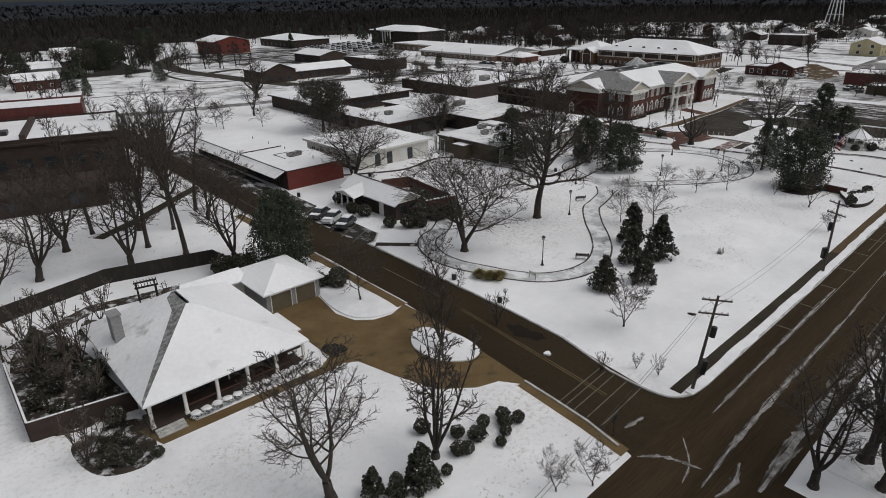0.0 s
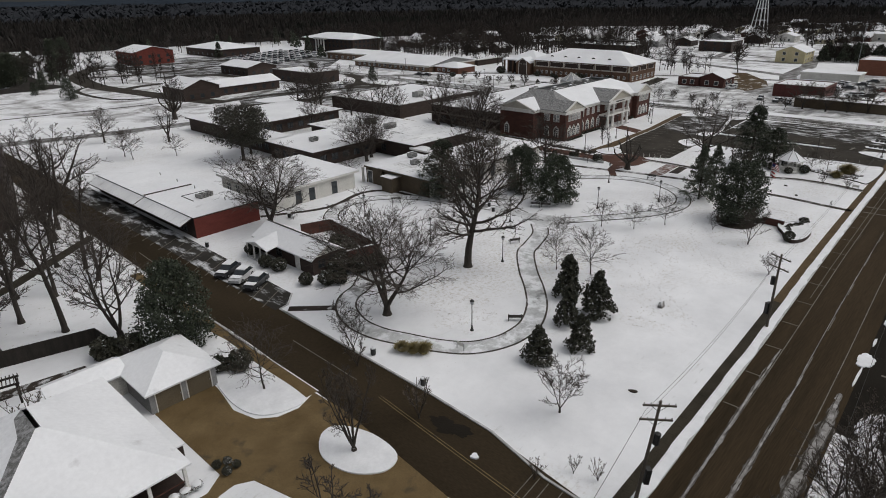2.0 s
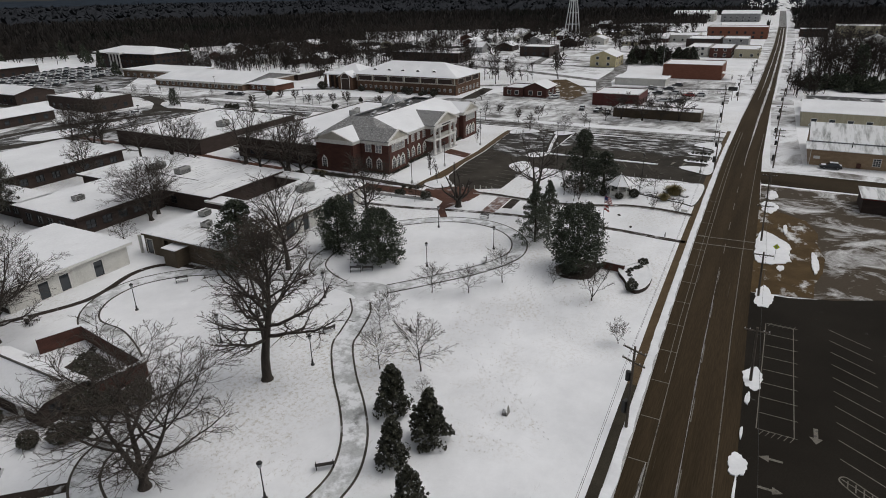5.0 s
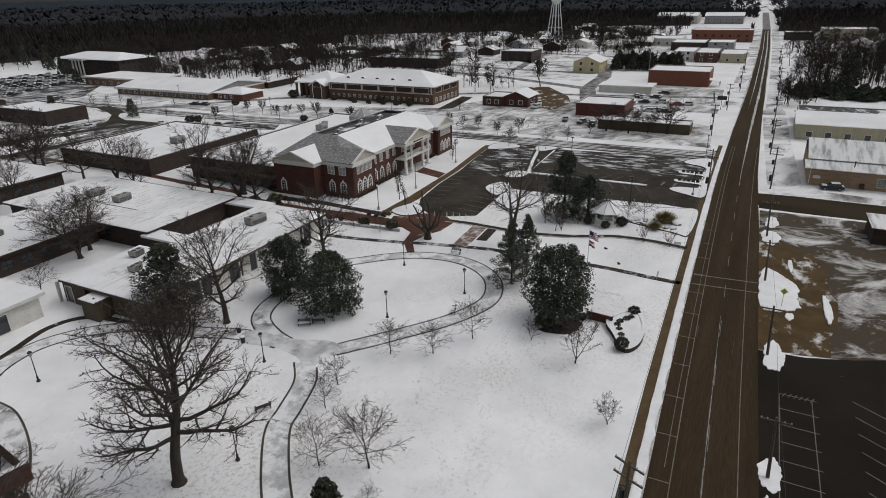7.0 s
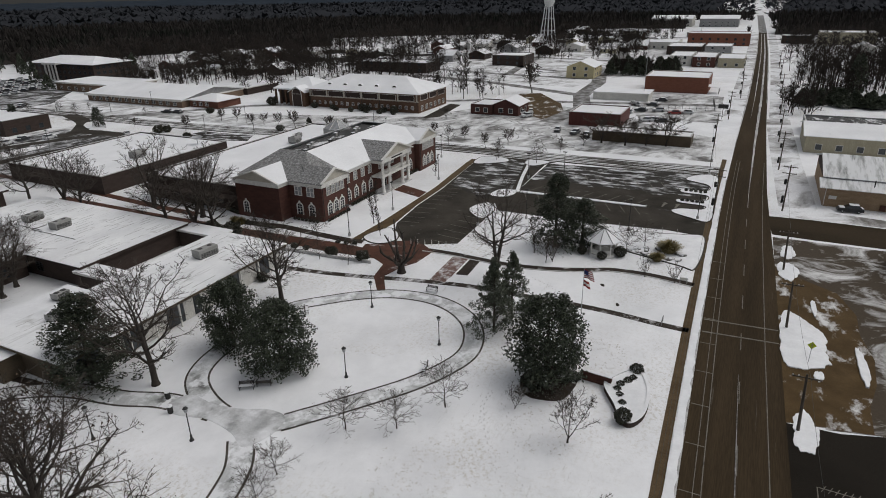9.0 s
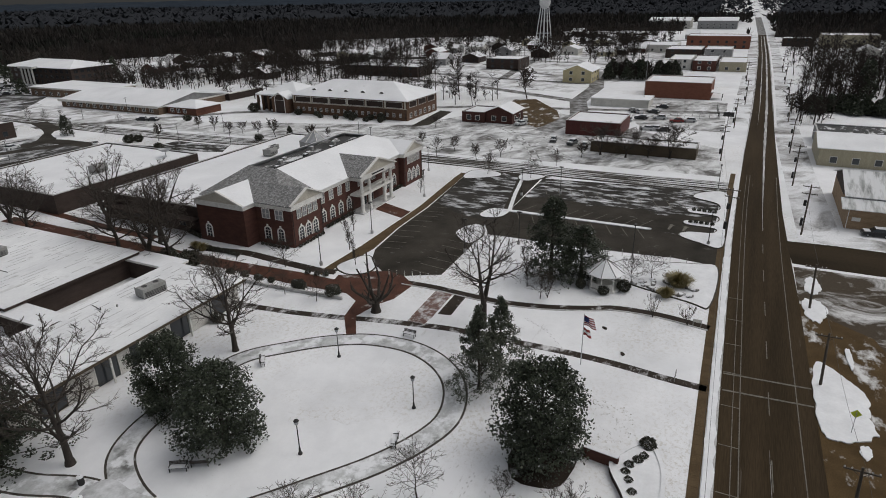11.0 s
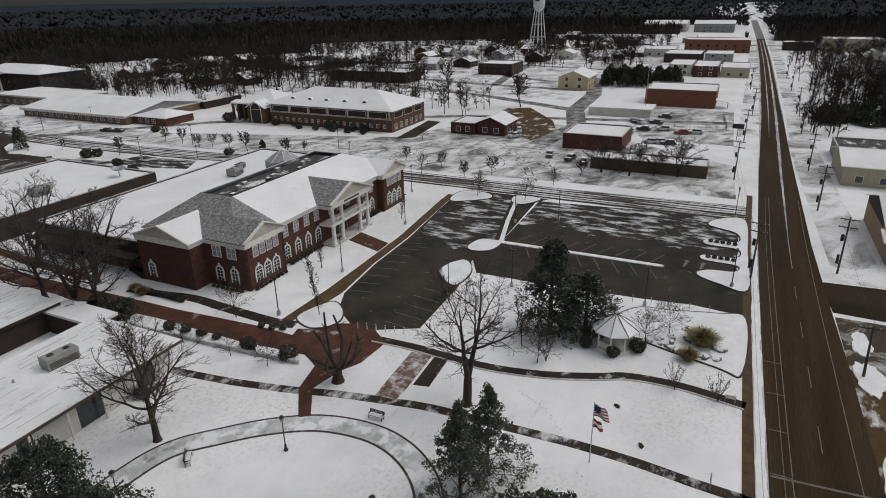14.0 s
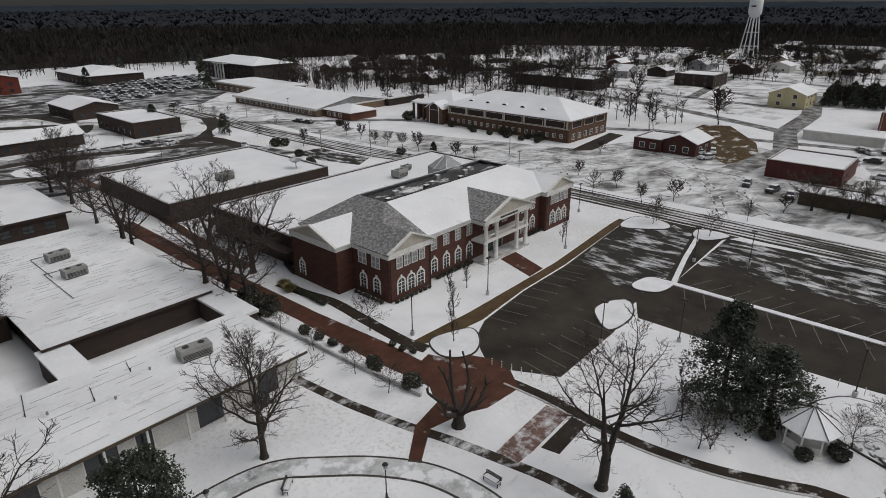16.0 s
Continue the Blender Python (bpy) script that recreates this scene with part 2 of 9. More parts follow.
SNOW_SEAM = surface("roof_snow_streaked", (0.62, 0.63, 0.65), (0.80, 0.81, 0.82), 0.12, 0.6, 0.25, 2.5, spec=0.2, dust=(0.575, 0.70, 0.8, (0.10, 2.6, 1)), dust_colour=(0.50, 0.50, 0.505), grain=(0.95, 1.04), stains=((0.45, 0.45, 0.45), 0.60, 0.74, 0.35))
ASPHALT = surface("wet_asphalt", (0.0285, 0.0205, 0.0120), (0.054, 0.0385, 0.0225), 0.35, 0.9, 0.25, 9.0, stretch=(0.06, 1, 1), dust=(0.66, 0.86, 0.9, (0.05, 1.1, 1)), dust_colour=(0.26, 0.235, 0.205), spec=0.06)
ASPHALT_Y = surface("wet_asphalt_side", (0.0235, 0.0175, 0.0105), (0.044, 0.0325, 0.0200), 0.12, 0.9, 0.25, 9.0, stretch=(1, 0.25, 1), dust=(0.72, 0.84, 0.30, (1.1, 0.16, 1)), dust_colour=(0.34, 0.32, 0.30), spec=0.06)
LOT = surface("lot_asphalt", (0.027, 0.0242, 0.0200), (0.060, 0.0535, 0.0450), 0.16, 0.9, 0.3, 8.0, dust=(0.62, 0.84, 0.55, (1.1, 0.6, 1)), dust_colour=(0.30, 0.295, 0.29), spec=0.06)
LOT_BLACK = surface("black_wet_lot", (0.0125, 0.0106, 0.0082), (0.021, 0.0180, 0.0142), 0.10, 0.9, 0.3, 8.0, dust=(0.68, 0.78, 0.34, (1.4, 0.4, 1)), dust_colour=(0.30, 0.30, 0.30), spec=0.06)
LOT_CAMPUS = slush_field("slushy_campus_lot", (0.042, 0.040, 0.037), (0.60, 0.61, 0.63), 0.42, 0.60, 0.20, (0.45, 1.2, 1), 0.14, 14)
TOWN_GROUND = slush_field("trodden_town_snow", (0.15, 0.14, 0.13), (0.74, 0.75, 0.77), 0.32, 0.54, 0.10, (0.8, 1.0, 1), 0.05, 40)
APRON_SLUSH = slush_field("tan_ground_blown_snow", (0.060, 0.047, 0.033), (0.60, 0.60, 0.60), 0.47, 0.66, 0.20, (0.7, 1.0, 1), 0.10, 70)
LOT_SNOWY = surface("lot_asphalt_half_snowed", (0.026, 0.0240, 0.0210), (0.046, 0.0430, 0.0385), 0.10, 0.8, 0.3, 8.0, dust=(0.50, 0.64, 0.42, (1.3, 0.42, 1)), dust_colour=(0.62, 0.63, 0.65), spec=0.06)
SLUSH = surface("slush_street", (0.05, 0.046, 0.04), (0.10, 0.092, 0.085), 0.2, 0.7, 0.3, 6.0, dust=(0.43, 0.53, 0.5, (1.2, 0.10, 1)), dust_colour=(0.62, 0.63, 0.64), spec=0.06)
SLUSH_ROAD = surface("slush_road", (0.055, 0.050, 0.045), (0.11, 0.102, 0.095), 0.2, 0.7, 0.3, 6.0, dust=(0.42, 0.78, 0.25, (1, 1, 1)), dust_colour=(0.56, 0.57, 0.58), spec=0.06)
SLUSH_PALE = surface("pale_slush", (0.20, 0.19, 0.18), (0.50, 0.50, 0.50), 0.15, 0.8, 0.3, 3.0, dust=(0.45, 0.60, 0.3, (0.2, 1, 1)), dust_colour=(0.55, 0.55, 0.55), spec=0.06)
SLUSH_LOT = slush_field("slush_yard", (0.13, 0.125, 0.12), (0.72, 0.73, 0.74), 0.30, 0.58, 0.22, (0.5, 1.0, 1), 0.14, 24)
TAN = surface("tan_aggregate_drive", (0.105, 0.072, 0.034), (0.165, 0.118, 0.060), 0.35, 0.7, 0.35, 14.0, stains=((0.07, 0.055, 0.035), 0.58, 0.72, 0.5), spec=0.06)
TAN_SNOWY = surface("tan_apron_half_snowed", (0.054, 0.034, 0.014), (0.092, 0.060, 0.027), 0.3, 0.7, 0.35, 9.0, dust=(0.55, 0.64, 0.20, (0.8, 1.2, 1)), dust_colour=(0.60, 0.60, 0.60), spec=0.06)
WALK_BROWN = surface("wet_sidewalk", (0.072, 0.049, 0.026), (0.110, 0.078, 0.045), 0.5, 0.7, 0.3, 9.0, spec=0.06)
WALK_DARK = surface("wet_dark_walk", (0.024, 0.019, 0.0155), (0.046, 0.036, 0.029), 0.4, 0.65, 0.3, 9.0, dust=(0.58, 0.68, 0.5, (1, 1, 1)), dust_colour=(0.5, 0.5, 0.5), spec=0.06)
PATH_ICE = surface("icy_path", (0.36, 0.37, 0.37), (0.60, 0.61, 0.62), 0.45, 0.45, 0.25, 5.0, dust=(0.46, 0.56, 0.40, (1, 1, 1)), dust_colour=(0.74, 0.75, 0.77), stains=((0.15, 0.15, 0.145), 0.57, 0.66, 0.25), grain=(0.85, 1.1))
PATH_WET = surface("wet_paving", (0.40, 0.41, 0.42), (0.58, 0.59, 0.60), 0.35, 0.5, 0.25, 5.0, dust=(0.44, 0.66, 0.30, (1, 1, 1)), dust_colour=(0.74, 0.75, 0.77), stains=((0.16, 0.16, 0.16), 0.44, 0.66, 0.22), grain=(0.88, 1.08))
WALK_BLOWN = surface("wet_walk_blown_snow", (0.026, 0.021, 0.017), (0.050, 0.040, 0.032), 0.4, 0.65, 0.3, 9.0, dust=(0.50, 0.66, 0.45, (0.8, 1.4, 1)), dust_colour=(0.58, 0.58, 0.59), spec=0.06)
EDGE = surface("wet_path_edge", (0.045, 0.040, 0.034), (0.09, 0.08, 0.07), 0.8, 0.7, 0.3, 9.0, dust=(0.60, 0.72, 0.4, (1, 1, 1)), dust_colour=(0.55, 0.55, 0.55), spec=0.06)
MULCH = surface("mulch_with_snow", (0.030, 0.025, 0.021), (0.060, 0.050, 0.042), 0.6, 0.85, 0.5, 6.0, dust=(0.50, 0.64, 0.8, (1, 1, 1)), dust_colour=(0.60, 0.61, 0.62), spec=0.06)
WALK_WET = surface("dark_wet_pavement", (0.030, 0.026, 0.019), (0.050, 0.043, 0.032), 0.4, 0.75, 0.3, 9.0, spec=0.06)
PAVER = surface("brick_paving", (0.058, 0.028, 0.020), (0.104, 0.048, 0.033), 0.5, 0.55, 0.3, 7.0, dust=(0.60, 0.72, 0.34, (1, 1, 1)), dust_colour=(0.42, 0.41, 0.41), spec=0.06)
PAVER_FROST = surface("frosted_brick_paving", (0.13, 0.080, 0.068), (0.20, 0.130, 0.112), 0.5, 0.7, 0.3, 7.0, dust=(0.46, 0.68, 0.9, (1, 1, 1)), dust_colour=(0.62, 0.62, 0.63), spec=0.06)
# Grey that stands in for the shade inside footprints.
PRINT_SHADE = surface("footprint_shade", (0.56, 0.56, 0.57), (0.68, 0.68, 0.69), 1.0, 0.7, 0.2, 6.0, spec=0.1)
SLUSH_FILM = surface("slush_film", (0.030, 0.025, 0.019), (0.055, 0.047, 0.038), 0.5, 0.85, 0.3, 6.0, dust=(0.46, 0.66, 1.6, (0.16, 1.6, 1)), dust_colour=(0.34, 0.33, 0.32), spec=0.06)
SLUSH_RIDGE = surface("grey_slush_ridge", (0.10, 0.092, 0.085), (0.40, 0.39, 0.38), 1.3, 0.8, 0.4, 4.0)
KERB = surface("snowy_kerb", (0.30, 0.30, 0.29), (0.55, 0.55, 0.55), 0.8, 0.75, 0.3, 8.0)
PAINT = surface("worn_road_paint", (0.10, 0.090, 0.072), (0.175, 0.162, 0.138), 1.0, 0.7, 0.1, 8.0, dust=(0.57, 0.62, 1.4, (1, 1, 1)), dust_colour=(0.06, 0.055, 0.05))
PAINT_YELLOW = surface("worn_yellow_paint", (0.12, 0.088, 0.034), (0.19, 0.142, 0.058), 1.0, 0.7, 0.1, 8.0, dust=(0.55, 0.62, 1.4, (1, 1, 1)), dust_colour=(0.06, 0.052, 0.04))
BRICK = surface("red_brown_brick", (0.062, 0.027, 0.021), (0.098, 0.042, 0.031), 0.6, 0.85, 0.3, 6.0, stretch=(1, 1, 3))
BRICK_RED = surface("red_brick", (0.115, 0.027, 0.021), (0.155, 0.039, 0.029), 0.6, 0.85, 0.3, 6.0, stretch=(1, 1, 3))
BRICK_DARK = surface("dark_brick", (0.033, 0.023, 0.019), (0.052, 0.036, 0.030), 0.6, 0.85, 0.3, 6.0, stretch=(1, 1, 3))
BRICK_TAN = surface("tan_brick", (0.26, 0.18, 0.11), (0.34, 0.245, 0.16), 0.6, 0.85, 0.3, 6.0, stretch=(1, 1, 3))
BRICK_TAN_DARK = surface("dull_tan_brick", (0.13, 0.088, 0.060), (0.18, 0.125, 0.088), 0.6, 0.85, 0.3, 6.0, stretch=(1, 1, 3))
BRICK_RUST = surface("rust_brick", (0.105, 0.046, 0.031), (0.150, 0.066, 0.044), 0.6, 0.85, 0.3, 6.0, stretch=(1, 1, 3))
BRICK_BROWN = surface("brown_brick", (0.088, 0.050, 0.032), (0.125, 0.072, 0.047), 0.6, 0.85, 0.3, 6.0, stretch=(1, 1, 3))
BRICK_RANCH = surface("dark_red_brick", (0.058, 0.024, 0.020), (0.085, 0.036, 0.029), 0.6, 0.85, 0.3, 6.0, stretch=(1, 1, 3))
RED_METAL = surface("dull_red_metal", (0.070, 0.019, 0.016), (0.100, 0.028, 0.023), 0.6, 0.6, 0.2, 4.0, stretch=(3, 3, 0.3))
BRICK_ORANGE = surface("orange_brick", (0.150, 0.060, 0.038), (0.200, 0.084, 0.055), 0.6, 0.85, 0.3, 6.0, stretch=(1, 1, 3))
WHITE = surface("white_painted_trim", (0.62, 0.61, 0.58), (0.74, 0.73, 0.70), 0.9, 0.55, 0.1, 10.0)
CREAM = surface("cream_pediment", (0.42, 0.39, 0.33), (0.52, 0.49, 0.42), 0.7, 0.6, 0.1, 10.0)
WALL_PALE = surface("pale_painted_wall", (0.50, 0.49, 0.46), (0.62, 0.61, 0.57), 0.5, 0.7, 0.15, 8.0, stains=((0.36, 0.35, 0.32), 0.60, 0.8, 0.8))
WALL_GREEN = surface("drab_block_wall", (0.105, 0.085, 0.055), (0.15, 0.122, 0.082), 0.5, 0.8, 0.2, 8.0)
WALL_DRAB = surface("drab_brown_block", (0.070, 0.053, 0.035), (0.100, 0.078, 0.053), 0.5, 0.8, 0.2, 8.0)
WALL_YELLOW = surface("pale_yellow_wall", (0.46, 0.40, 0.24), (0.55, 0.49, 0.31), 0.4, 0.75, 0.15, 8.0)
WALL_BEIGE = surface("beige_metal_wall", (0.34, 0.31, 0.22), (0.42, 0.385, 0.28), 0.4, 0.6, 0.15, 4.0, stretch=(3, 3, 0.3))
WALL_GREY = surface("grey_siding", (0.20, 0.20, 0.20), (0.28, 0.28, 0.28), 0.4, 0.75, 0.15, 5.0)
SHINGLE = surface("grey_shingle", (0.10, 0.10, 0.097), (0.17, 0.17, 0.167), 1.6, 0.85, 0.4, 7.0, stretch=(1, 1, 2.5), dust=(0.44, 0.78, 2.4, (1.0, 1.0, 0.35)), dust_colour=(0.46, 0.46, 0.47), grain=(0.6, 1.35))
SHINGLE_DARK = surface("dark_shingle", (0.045, 0.042, 0.040), (0.085, 0.08, 0.075), 0.5, 0.85, 0.4, 4.5, stretch=(1, 1, 2))
METAL_ROOF = surface("ribbed_metal_roof_snowed", (0.24, 0.25, 0.245), (0.34, 0.35, 0.345), 0.3, 0.85, 0.2, 5.0, dust=(0.36, 0.52, 0.30, (0.25, 2.2, 1)), dust_colour=(0.66, 0.67, 0.68), spec=0.1)
ROOF_PATCHY = surface("dark_roof_patchy_snow", (0.05, 0.05, 0.05), (0.085, 0.085, 0.085), 0.3, 0.85, 0.2, 5.0, dust=(0.52, 0.60, 0.22, (0.7, 1.2, 1)), dust_colour=(0.66, 0.67, 0.68), spec=0.1)
STEEL = surface("galvanised_steel", (0.32, 0.33, 0.34), (0.45, 0.46, 0.47), 1.0, 0.45, 0.1, 9.0, metal=0.5)
TOWER = surface("white_tower_paint", (0.58, 0.59, 0.60), (0.70, 0.71, 0.72), 0.3, 0.5, 0.1, 5.0, stains=((0.40, 0.38, 0.36), 0.62, 0.8, 0.4))
IRON = surface("black_iron", (0.018, 0.018, 0.018), (0.032, 0.031, 0.030), 1.0, 0.5, 0.1, 15.0)
LOUVRE = surface("unit_casing", (0.22, 0.22, 0.21), (0.32, 0.32, 0.31), 1.0, 0.6, 0.1, 9.0)
POLE_WOOD = surface("weathered_pole_wood", (0.062, 0.052, 0.042), (0.115, 0.097, 0.078), 0.8, 0.85, 0.4, 12.0, stretch=(3, 3, 0.4))
BARK = surface("grey_bark", (0.030, 0.025, 0.021), (0.062, 0.052, 0.044), 1.5, 0.9, 0.6, 10.0, stretch=(2, 2, 0.5))
TWIG = surface("bare_twigs", (0.038, 0.031, 0.026), (0.070, 0.057, 0.047), 1.2, 0.9, 0.0, 8.0)
TWIG_DARK = surface("far_bare_twigs", (0.024, 0.0205, 0.0185), (0.056, 0.048, 0.043), 0.05, 0.95, 0.0, 0.6, spec=0.0)
TWIG_PALE = surface("pale_twigs", (0.085, 0.068, 0.055), (0.135, 0.11, 0.09), 1.2, 0.9, 0.0, 8.0)
DEAD_LEAF = surface("clinging_dead_leaves", (0.035, 0.024, 0.016), (0.075, 0.050, 0.032), 1.5, 0.9, 0.0, 6.0)
LEAF_MAGNOLIA = foliage("magnolia_leaves", (0.022, 0.028, 0.018), (0.058, 0.070, 0.045), 0.56, 0.68)
LEAF_CEDAR = foliage("cedar_needles", (0.020, 0.026, 0.016), (0.056, 0.066, 0.042), 0.60, 0.74)
LEAF_DARK = foliage("dull_oak_leaves", (0.020, 0.020, 0.014), (0.050, 0.046, 0.032), 0.62, 0.76)
LEAF_PINE = foliage("pine_needles", (0.040, 0.048, 0.033), (0.100, 0.112, 0.080), 0.56, 0.70)
LEAF_HOLLY = foliage("young_evergreen_leaves", (0.022, 0.023, 0.015), (0.060, 0.060, 0.042), 0.52, 0.66)
HEDGE = foliage("dark_hedge_leaves", (0.026, 0.027, 0.018), (0.070, 0.068, 0.050), 0.48, 0.62)
HEDGE_SNOWED = foliage("snow_laden_hedge", (0.035, 0.034, 0.025), (0.085, 0.08, 0.062), 0.20, 0.36)
STRAW = foliage("tan_winter_grass", (0.135, 0.112, 0.046), (0.25, 0.205, 0.092), 0.62, 0.78)
GRASS_TIPS = surface("withered_grass_tips", (0.50, 0.48, 0.44), (0.62, 0.60, 0.56), 0.6, 0.9, 0.0, 5.0, spec=0.1)
GLASS = glass_dark()
BLIND = surface("window_with_pale_blinds", (0.20, 0.21, 0.22), (0.34, 0.35, 0.36), 1.5, 0.3, 0.0, 9.0, spec=0.5)
CAR_WHITE = surface("white_car_paint", (0.45, 0.46, 0.47), (0.60, 0.61, 0.62), 1.0, 0.35, 0.0, 9.0, spec=0.5)
CAR_DARK = surface("dark_car_paint", (0.020, 0.021, 0.024), (0.034, 0.035, 0.038), 1.0, 0.3, 0.0, 9.0, spec=0.5)
CAR_RED = surface("red_car_paint", (0.20, 0.020, 0.018), (0.26, 0.030, 0.024), 1.0, 0.35, 0.0, 9.0, spec=0.5)
TYRE = surface("tyre_rubber", (0.014, 0.014, 0.014), (0.022, 0.022, 0.022), 1.0, 0.8, 0.1, 15.0)
BENCH = surface("bench_slats", (0.045, 0.040, 0.036), (0.08, 0.072, 0.065), 1.0, 0.7, 0.1, 12.0)
WOOD_DARK = surface("dark_fence_boards", (0.016, 0.0135, 0.0115), (0.030, 0.025, 0.021), 1.0, 0.85, 0.2, 9.0, stretch=(2, 2, 0.4))
STONE = surface("garden_stone", (0.10, 0.095, 0.088), (0.22, 0.21, 0.20), 1.2, 0.85, 0.4, 7.0, dust=(0.52, 0.62, 0.8, (1, 1, 1)))
SIGN_YELLOW = surface("yellow_green_sign", (0.50, 0.60, 0.04), (0.56, 0.66, 0.06), 1.0, 0.5, 0.0, 9.0)
FLAG_WHITE = surface("flag_white", (0.6, 0.6, 0.6), (0.7, 0.7, 0.7), 1.0, 0.8, 0.0, 9.0)
FLAG_RED = surface("flag_red", (0.22, 0.03, 0.03), (0.28, 0.045, 0.04), 1.0, 0.8, 0.0, 9.0)
FLAG_BLUE = surface("flag_blue", (0.02, 0.03, 0.10), (0.03, 0.04, 0.13), 1.0, 0.8, 0.0, 9.0)
def woods_cover(name, lo, hi, green):
    """Bare crowns, each in its own dark tone, with stands of evergreen among them."""
    m, n, l, b = nodes_of(name)
    g = n.new("ShaderNodeNewGeometry")
    col = ramp(n, l, g.outputs["Random Per Island"], 0.05, 0.95, lo, hi)
    col = mix(n, l, 1.0, col, ramp(n, l, noise_at(n, l, 0.9, 4, (1, 1, 0.35)), 0.25, 0.75, (0.75,) * 3, (1.25,) * 3), "MULTIPLY")
    col = mix(n, l, ramp(n, l, noise_at(n, l, 0.010, 4), 0.56, 0.64), col, green)
    l.new(col, b.inputs["Base Color"])
    b.inputs["Roughness"].default_value, b.inputs["Specular IOR Level"].default_value = 0.95, 0.0
    return m


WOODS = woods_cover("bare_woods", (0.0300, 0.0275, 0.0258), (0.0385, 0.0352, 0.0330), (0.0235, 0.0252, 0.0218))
# Aerial haze is put into these two colours: bluer with distance.
WOODS_MID_HAZE = woods_cover("hill_woods", (0.0270, 0.0290, 0.0330), (0.0330, 0.0350, 0.0400), (0.0235, 0.0270, 0.0300))
WOODS_FAR_HAZE = surface("far_woods_haze_tint", (0.024, 0.031, 0.041), (0.036, 0.045, 0.057), 0.004, 0.95, 0.0, 0.05, spec=0.0, stains=((0.10, 0.105, 0.115), 0.72, 0.78, 0.006))

# ---- ground, hills and woods ----
def relief(x, y):
    """Flat town, with low wooded hills beyond it."""
    r = math.hypot(x - 150, y - 60)
    k = min(1.0, max(0.0, (r - 700) / 2600))
    h = 7 * k * k * (3 - 2 * k) if r > 700 else 0.0
    if r > 700:
        h += 3 * min(1, (r - 700) / 900) * noise.noise(Vector((x / 700, y / 700, 0.3)))
    return h


def ring_sheet(radii, segments, height):
    g = Geo()
    for r in radii:
        for i in range(segments):
            w = 2 * math.pi * i / segments
            x, y = 150 + r * math.cos(w), 60 + r * math.sin(w)
            g.v.append((x, y, height(x, y)))
    for j in range(len(radii) - 1):
        for i in range(segments):
            m = (i + 1) % segments
            g.f.append((j * segments + i, (j + 1) * segments + i, (j + 1) * segments + m, j * segments + m))
    return g


radii = [0.5, 60, 120, 200, 300, 420, 560] + [700 + 140 * i for i in range(27)]
sheet = ring_sheet(radii, 120, relief)
sheet.f.append(tuple(range(120)))
setting("ground", sheet, SNOW, "thin snow over grass reaching to the hills", "ground", True)

# the avenue: its northern kerb line as (x, y)
KERB_N = [(-140, 14.5), (20, 18.6), (46, 19.3), (80, 20.0), (110, 20.9), (140, 21.5), (180, 22.1), (208, 22.3), (260, 22.0), (296, 21.6), (345, 21.1), (430, 20.8), (550, 20.8), (760, 22.4)]
WIDTHS = [(-140, 9.4), (160, 9.6), (210, 8.6), (260, 8.0), (296, 7.5), (430, 6.8), (760, 7.2)]
XS = [-140, -90, -40, 0, 20, 34, 46, 60, 80, 95, 110, 125, 140, 160, 185, 208, 235, 260, 296, 345, 430, 490, 550, 650, 760]
north = [(x, at_x(KERB_N, x)) for x in XS]
south = [(x, at_x(KERB_N, x) - at_x(WIDTHS, x)) for x in XS]
avenue = setting("road_avenue", Geo().strip(north, south, -0.3, 0.020), ASPHALT, "wide wet asphalt avenue with thin salt streaks", "road")

setting("road_avenue_end", Geo().strip([(760, 22.4), (930, 25.4), (1300, 31.6)], [(760, 15.2), (930, 17.6), (1300, 23)], -0.3, 0.018), SLUSH_ROAD, "slushy far end of the avenue", "road")


def along(dy, x0, x1, step=12):
    n = max(1, int((x1 - x0) / step))
    return [(x0 + (x1 - x0) * i / n, at_x(KERB_N, x0 + (x1 - x0) * i / n) + dy) for i in range(n + 1)]


for d0, d1 in ((6.4, 0.3), (-8.2, -14)):
    setting("shoulder", Geo().strip(along(d0, 300, 760), along(d1, 300, 760), -0.2, 0.0085), TOWN_GROUND, "trodden slushy shoulder of the avenue", "verge")
setting("road_cross_town", ribbon([(668, -70), (674, 20), (680, 90)], 10, -0.3, 0.012), SLUSH_ROAD, "slushy street crossing the avenue", "road")


def lane_line(line, width, parent, material=PAINT, z=0.026, name="lane_line"):
    return part(name, ribbon(line, width, 0.010, z), material, parent)


lane_line(along(-1.35, 96, 236), 0.075, avenue)
lane_line(along(-2.05, 62, 236), 0.10, avenue)
lane_line(along(-7.75, 60, 236), 0.10, avenue)
for x in range(64, 236, 12):
    lane_line(along(-4.95, x, x + 4.5), 0.10, avenue)
for x in range(66, 170, 7):
    part("bay_mark", Geo().box(x - 0.06, at_x(KERB_N, x) - 2.0, 0.010, x + 0.06, at_x(KERB_N, x) - 0.15, 0.026), PAINT, avenue)
for x in (139.0, 142.6):
    part("crossing_line", ribbon([(x, at_x(KERB_N, x) - 0.2), (x + 0.6, at_x(KERB_N, x) - 9.4)], 0.28, 0.010, 0.027), PAINT, avenue)

